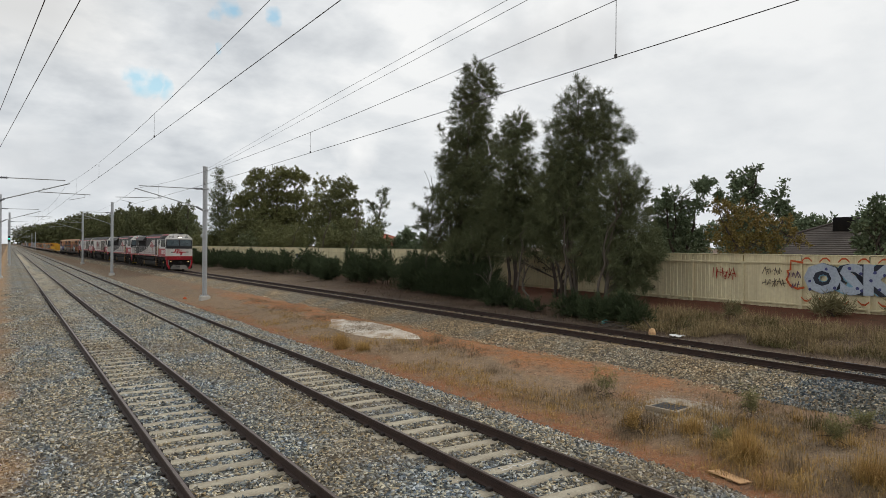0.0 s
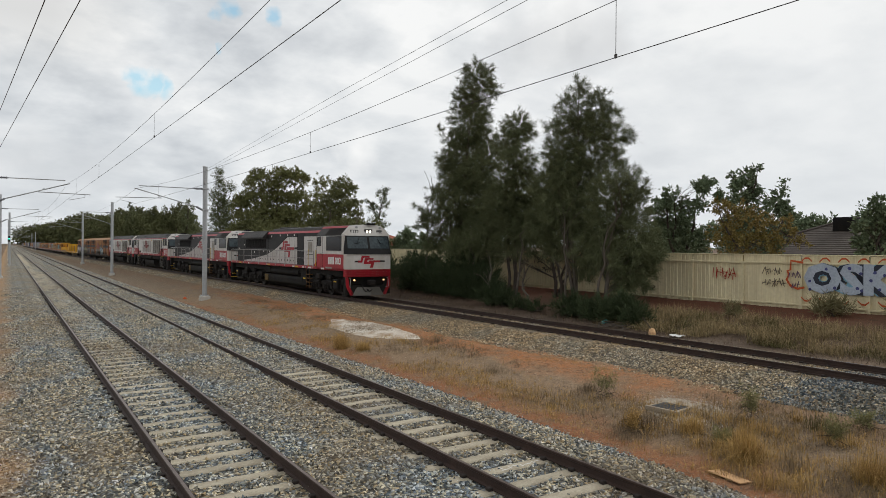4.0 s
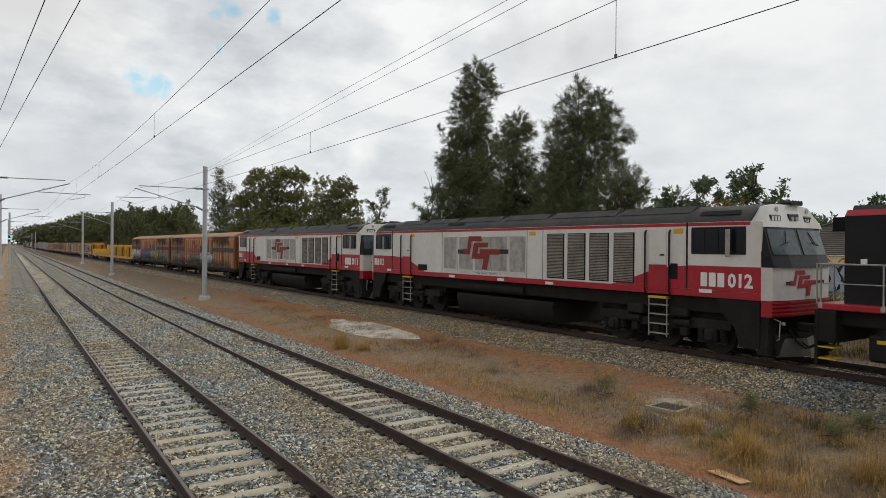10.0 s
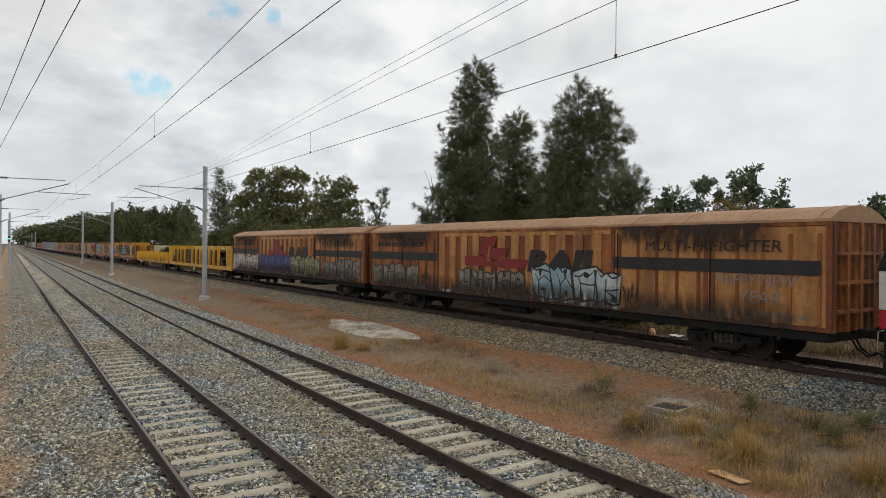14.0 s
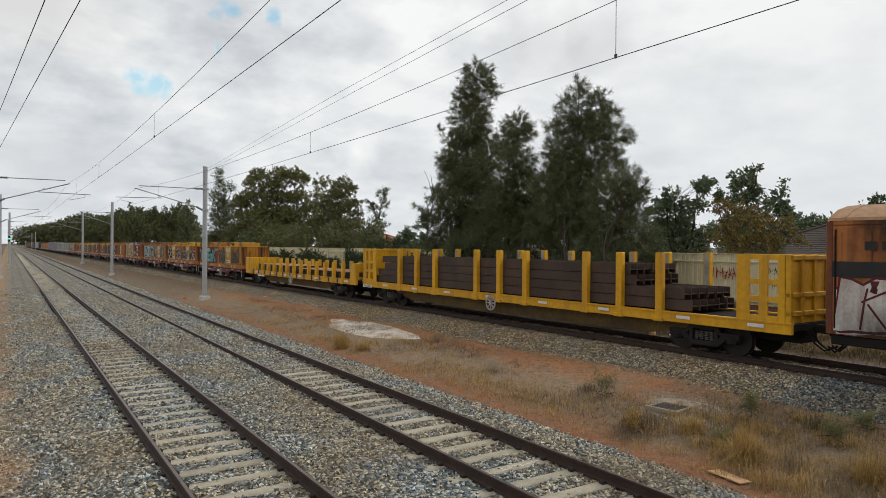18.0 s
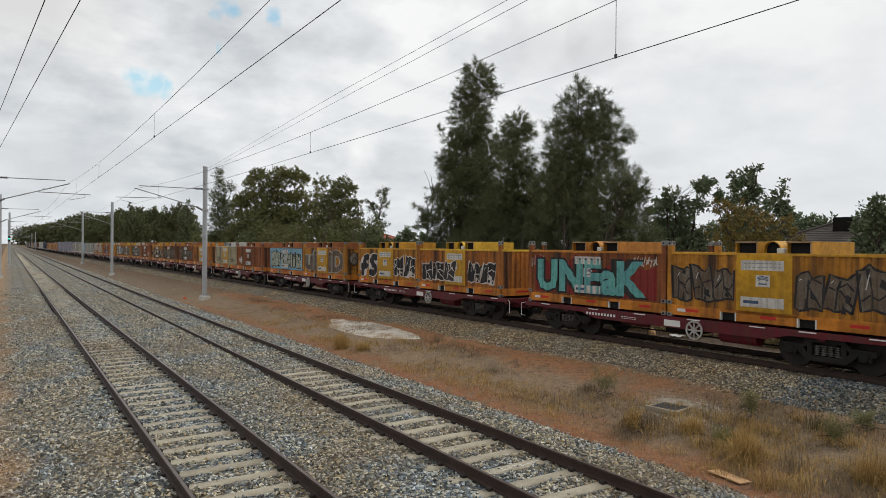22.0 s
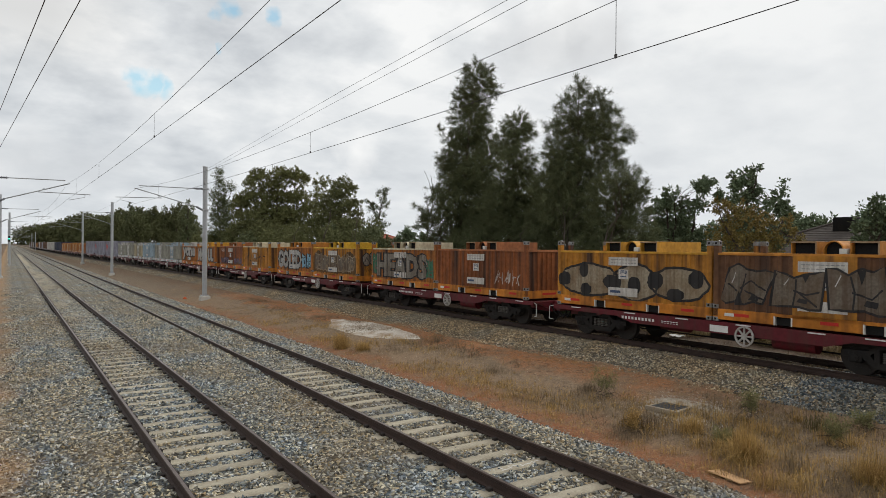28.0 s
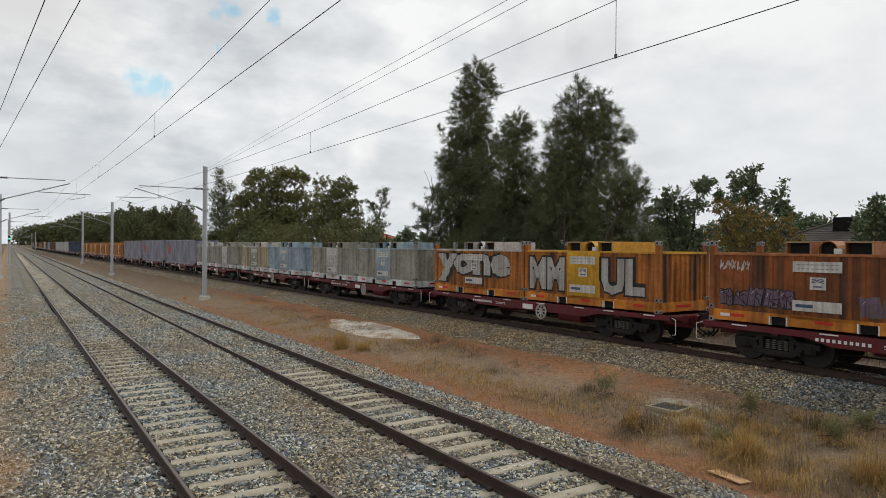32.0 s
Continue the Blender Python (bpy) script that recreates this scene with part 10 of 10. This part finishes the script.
m_weed_leaf = leaf_material("dusty_weed_leaves", (0.22, 0.215, 0.095), (0.17, 0.15, 0.07))
m_weed_stem = material("brown_weed_stem", (0.085, 0.062, 0.042), 0.9, 0, (0.06, 0.045, 0.03), 6, 0.6)
for k, (x, y, h, r, label) in enumerate(((12.3, 11.72, 0.66, 0.40, "open green weed bush on dry earth"), (13.03, 8.3, 0.74, 0.26, "brown-green weed sapling above dry grass"), (12.75, 6.45, 0.50, 0.28, "thin dull green weed in dry grass"),
                                        (13.9, 6.5, 0.36, 0.36, "dull green weed at the ballast's toe"), (14.3, 5.9, 0.40, 0.40, "grey-green weed at the ballast's toe"), (10.9, 9.55, 0.46, 0.12, "upright golden weed stalks beside the pit"), (11.5, 7.9, 0.3, 0.2, "dry brown weed beside a straw tuft"))):
    rng_w = random.Random(70 + k)
    tips = [(r * rng_w.uniform(0.2, 1) * math.cos(2.4 * i), r * rng_w.uniform(0.2, 1) * math.sin(2.4 * i), h * rng_w.uniform(0.55, 1.0)) for i in range(14)]
    grown("weed", label, "weed", x, y, [(0, 0, 0.30 * h, 0.24 * r), (0.3 * r, 0.1 * r, 0.35 * h, 0.22 * r)] + [(a * u, b * u, c * (0.25 + 0.75 * u), 0.05 + 0.05 * r) for a, b, c in tips for u in (0.45, 0.72, 1.0)],
          m_weed_leaf if k != 5 else m_straw, 500 + k, 500, 7, 0.065, 0.009, 0.006, 5, group="weeds", bark=m_weed_stem, fan=0.9, rise=0.5, sag=0.0, twigs=10, stem_lean=0.05, needle=False)

# ---------------------------------------------------------------- small things on the ground
m_lid = material("dark_pit_lid", (0.035, 0.037, 0.04), 0.7, 0.0, (0.06, 0.06, 0.06), 4, 0.5, 0.3)
m_collar = material("sandy_concrete", (0.36, 0.31, 0.235), 0.9, 0, (0.24, 0.19, 0.14), 3, 0.7, 0.4)
m_lime = material("pale_lime_patch", (0.66, 0.61, 0.53), 0.95, 0, (0.34, 0.25, 0.17), 1.6, 0.9, 0.7, 30)
m_board = material("orange_board", (0.60, 0.38, 0.20), 0.8, 0, (0.48, 0.28, 0.14), 2, 0.6)


def pit():
    x, y = 12.58, 9.98
    z = surface_z(x, y)
    o = thing("cable_pit", "square cable pit with a dark lid in pale concrete", "pit lid", at=pose(x, y, z + 0.022, 0, 0, 8))
    c = Shape()
    for a in (-1, 1):
        c.box(a * 0.315 - 0.035, a * 0.315 + 0.035, -0.42, 0.42, -0.15, 0.045, 0.01)
        c.box(-0.28, 0.28, a * 0.335 - 0.035, a * 0.335 + 0.035, -0.15, 0.045, 0.01)
    pieces("collar_side", c, m_collar, o, "pale concrete collar edge")
    part("lid", Shape().box(-0.275, 0.275, -0.295, 0.295, -0.05, 0.05, 0.008), m_lid, o, "dark steel lid")
    sl = Shape()
    for k in range(5):
        sl.box(-0.22, 0.22, -0.22 + 0.1 * k, -0.19 + 0.1 * k, 0.05, 0.056)
    part("lid_rib", sl, m_lid, o)


pit()


def patch(name, label, cx, cy, rx, ry, mat, seed, lift=0.012):
    """A thin uneven crust lying on the ground."""
    rng = random.Random(seed)
    v, f, n, rings = [], [], 40, 7
    edge = [1 + 0.22 * noise.noise((math.cos(2 * math.pi * k / n) * 1.3, math.sin(2 * math.pi * k / n) * 1.3, seed)) + rng.uniform(-0.05, 0.05) for k in range(n)]
    for j in range(rings + 1):
        for k in range(n):
            a, u = 2 * math.pi * k / n, j / rings
            x, y = cx + rx * u * edge[k] * math.cos(a), cy + ry * u * edge[k] * math.sin(a)
            v.append((x, y, surface_z(x, y) + (lift if j < rings else -0.03) + 0.006 * noise.noise((x * 5, y * 5, 1))))
    f = [(j * n + k, j * n + (k + 1) % n, (j + 1) * n + (k + 1) % n, (j + 1) * n + k) for j in range(rings) for k in range(n)]
    ob = new(name, raw_mesh(name, v, f, mat, True))
    return tagged(ob, label, "ground patch", kind="structure")


patch("pale_patch", "pale crust of spilt lime on red earth", 13.0, 26.2, 1.05, 4.1, m_lime, 3)
patch("pale_patch", "pale gravel round the cable pit", 12.7, 9.75, 0.8, 1.1, material("pale_gravel", (0.40, 0.36, 0.29), 0.95, 0, (0.22, 0.165, 0.115), 3.5, 0.95, 0.6, 60), 5, 0.006)
bx, by = 10.25, 6.9
board = thing("board", "flat orange-brown board at the ballast's edge", "board", at=pose(bx, by, max(metro_z(bx, by), surface_z(bx, by)) + 0.03, 1, 4, -6))
part("plank", Shape().box(-0.14, 0.14, -0.33, 0.33, -0.012, 0.012, 0.004), m_board, board)


def rubbish():
    z = lambda x, y: surface_z(x, y)
    rng = random.Random(4)
    o = thing("stick_pile", "heap of bare grey sticks beside the freight track", "sticks", at=pose(20.0, 18.4, z(20.0, 18.4)))
    for k in range(26):
        a = rng.uniform(0, math.pi)
        l, h = rng.uniform(0.25, 0.6), rng.uniform(0.03, 0.22)
        cx, cy = rng.uniform(-0.4, 0.4), rng.uniform(-0.7, 0.7)
        part("stick", Shape().tube([(cx - l * math.cos(a), cy - l * math.sin(a), h), (cx + l * math.cos(a), cy + l * math.sin(a), h + rng.uniform(-0.08, 0.1))], 0.014, 5), m_bark_pale, o)
    o = thing("timber_stump", "pale cut stump with a leaning stick", "stump", at=pose(19.9, 16.6, z(19.9, 16.6)))
    part("stump", Shape().tube([(0, 0, -0.05), (0.01, 0, 0.05), (0.04, 0.03, 0.15), (0.07, 0.05, 0.17)], [0.15, 0.14, 0.11, 0.06], 9), m_board, o)
    part("stick", Shape().tube([(0.05, 0.05, 0.15), (-0.12, 0.35, 0.62)], 0.018, 6), m_bark_pale, o)
    o = thing("rag", "crumpled pale rag lying on the grass", "litter", at=pose(20.0, 15.6, z(20.0, 15.6) + 0.04))
    sh = Shape()
    n = 7
    for i in range(n):
        for j in range(n):
            sh.v.append((0.07 * (i - 3), 0.08 * (j - 3), 0.10 * abs(noise.noise((i * 0.9, j * 0.9, 2)))))
    sh.f = [(i * n + j, i * n + j + 1, (i + 1) * n + j + 1, (i + 1) * n + j) for i in range(n - 1) for j in range(n - 1)]
    part("cloth", sh, m_label, o, "", True)

    for name, label, x, y, mat, r in (("plastic_bag", "crumpled orange plastic bag by the mast", 10.55, 50.0, m_orange_spray, 0.16), ("plastic_tub", "crumpled teal plastic tub beside grey sticks", 20.45, 19.4, m_teal, 0.22)):
        o = thing(name, label, "litter", at=pose(x, y, z(x, y)))
        sh = Shape()
        n, m = 9, 5
        for j in range(m):
            for i in range(n):
                a, q = 2 * math.pi * i / n, j / (m - 1)
                rr = r * (0.9 - 0.5 * q * q) * (1 + 0.35 * noise.noise((math.cos(a) * 2, math.sin(a) * 2, q * 3 + x)))
                sh.v.append((rr * math.cos(a), rr * math.sin(a), r * 0.9 * q))
        sh.f = [(j * n + i, j * n + (i + 1) % n, (j + 1) * n + (i + 1) % n, (j + 1) * n + i) for j in range(m - 1) for i in range(n)] + [tuple(range((m - 1) * n, m * n))]
        part("wrapping", sh, mat, o)
    o = thing("paint_mark", "worn white paint marks on a concrete sleeper", "paint", at=pose(7.2, 8.74, -0.166))
    sh = Shape()
    for x0, y0, w, h in ((-0.42, -0.05, 0.16, 0.018), (-0.38, 0.0, 0.022, 0.10), (-0.22, -0.04, 0.02, 0.09), (-0.16, 0.03, 0.14, 0.018), (0.02, -0.05, 0.02, 0.10), (0.08, -0.01, 0.16, 0.02), (0.28, -0.05, 0.02, 0.10), (0.33, 0.03, 0.12, 0.018)):
        sh.box(x0, x0 + w, y0 - 0.02, y0 + h - 0.02, -0.012, -0.006)
    part("bars", sh, m_label, o)


rubbish()


def pebbles():
    rng = np.random.default_rng(11)
    spots = []
    while len(spots) < 18000:
        y = 3.6 + 26 * rng.random() ** 1.7
        x = rng.uniform(9.9, line_x(y) - 2.6)
        spots.append((x, y, surface_z(x, y) - 0.004))
    pale = []
    while len(pale) < 2600:
        x, y = rng.normal(12.7, 0.55), rng.normal(9.5, 0.75)
        if abs(x - 12.58) > 0.42 or abs(y - 9.98) > 0.46:
            pale.append((x, y, surface_z(x, y) + 0.004))
    scatter_stones("pale_grit", "pale crushed grit strewn round the cable pit", pale, m_lime, rng, 0.40)
    scatter_stones("pebbles", "small tan pebbles strewn over red earth", spots, m_stone_tan, rng, 0.36)


pebbles()
motions()
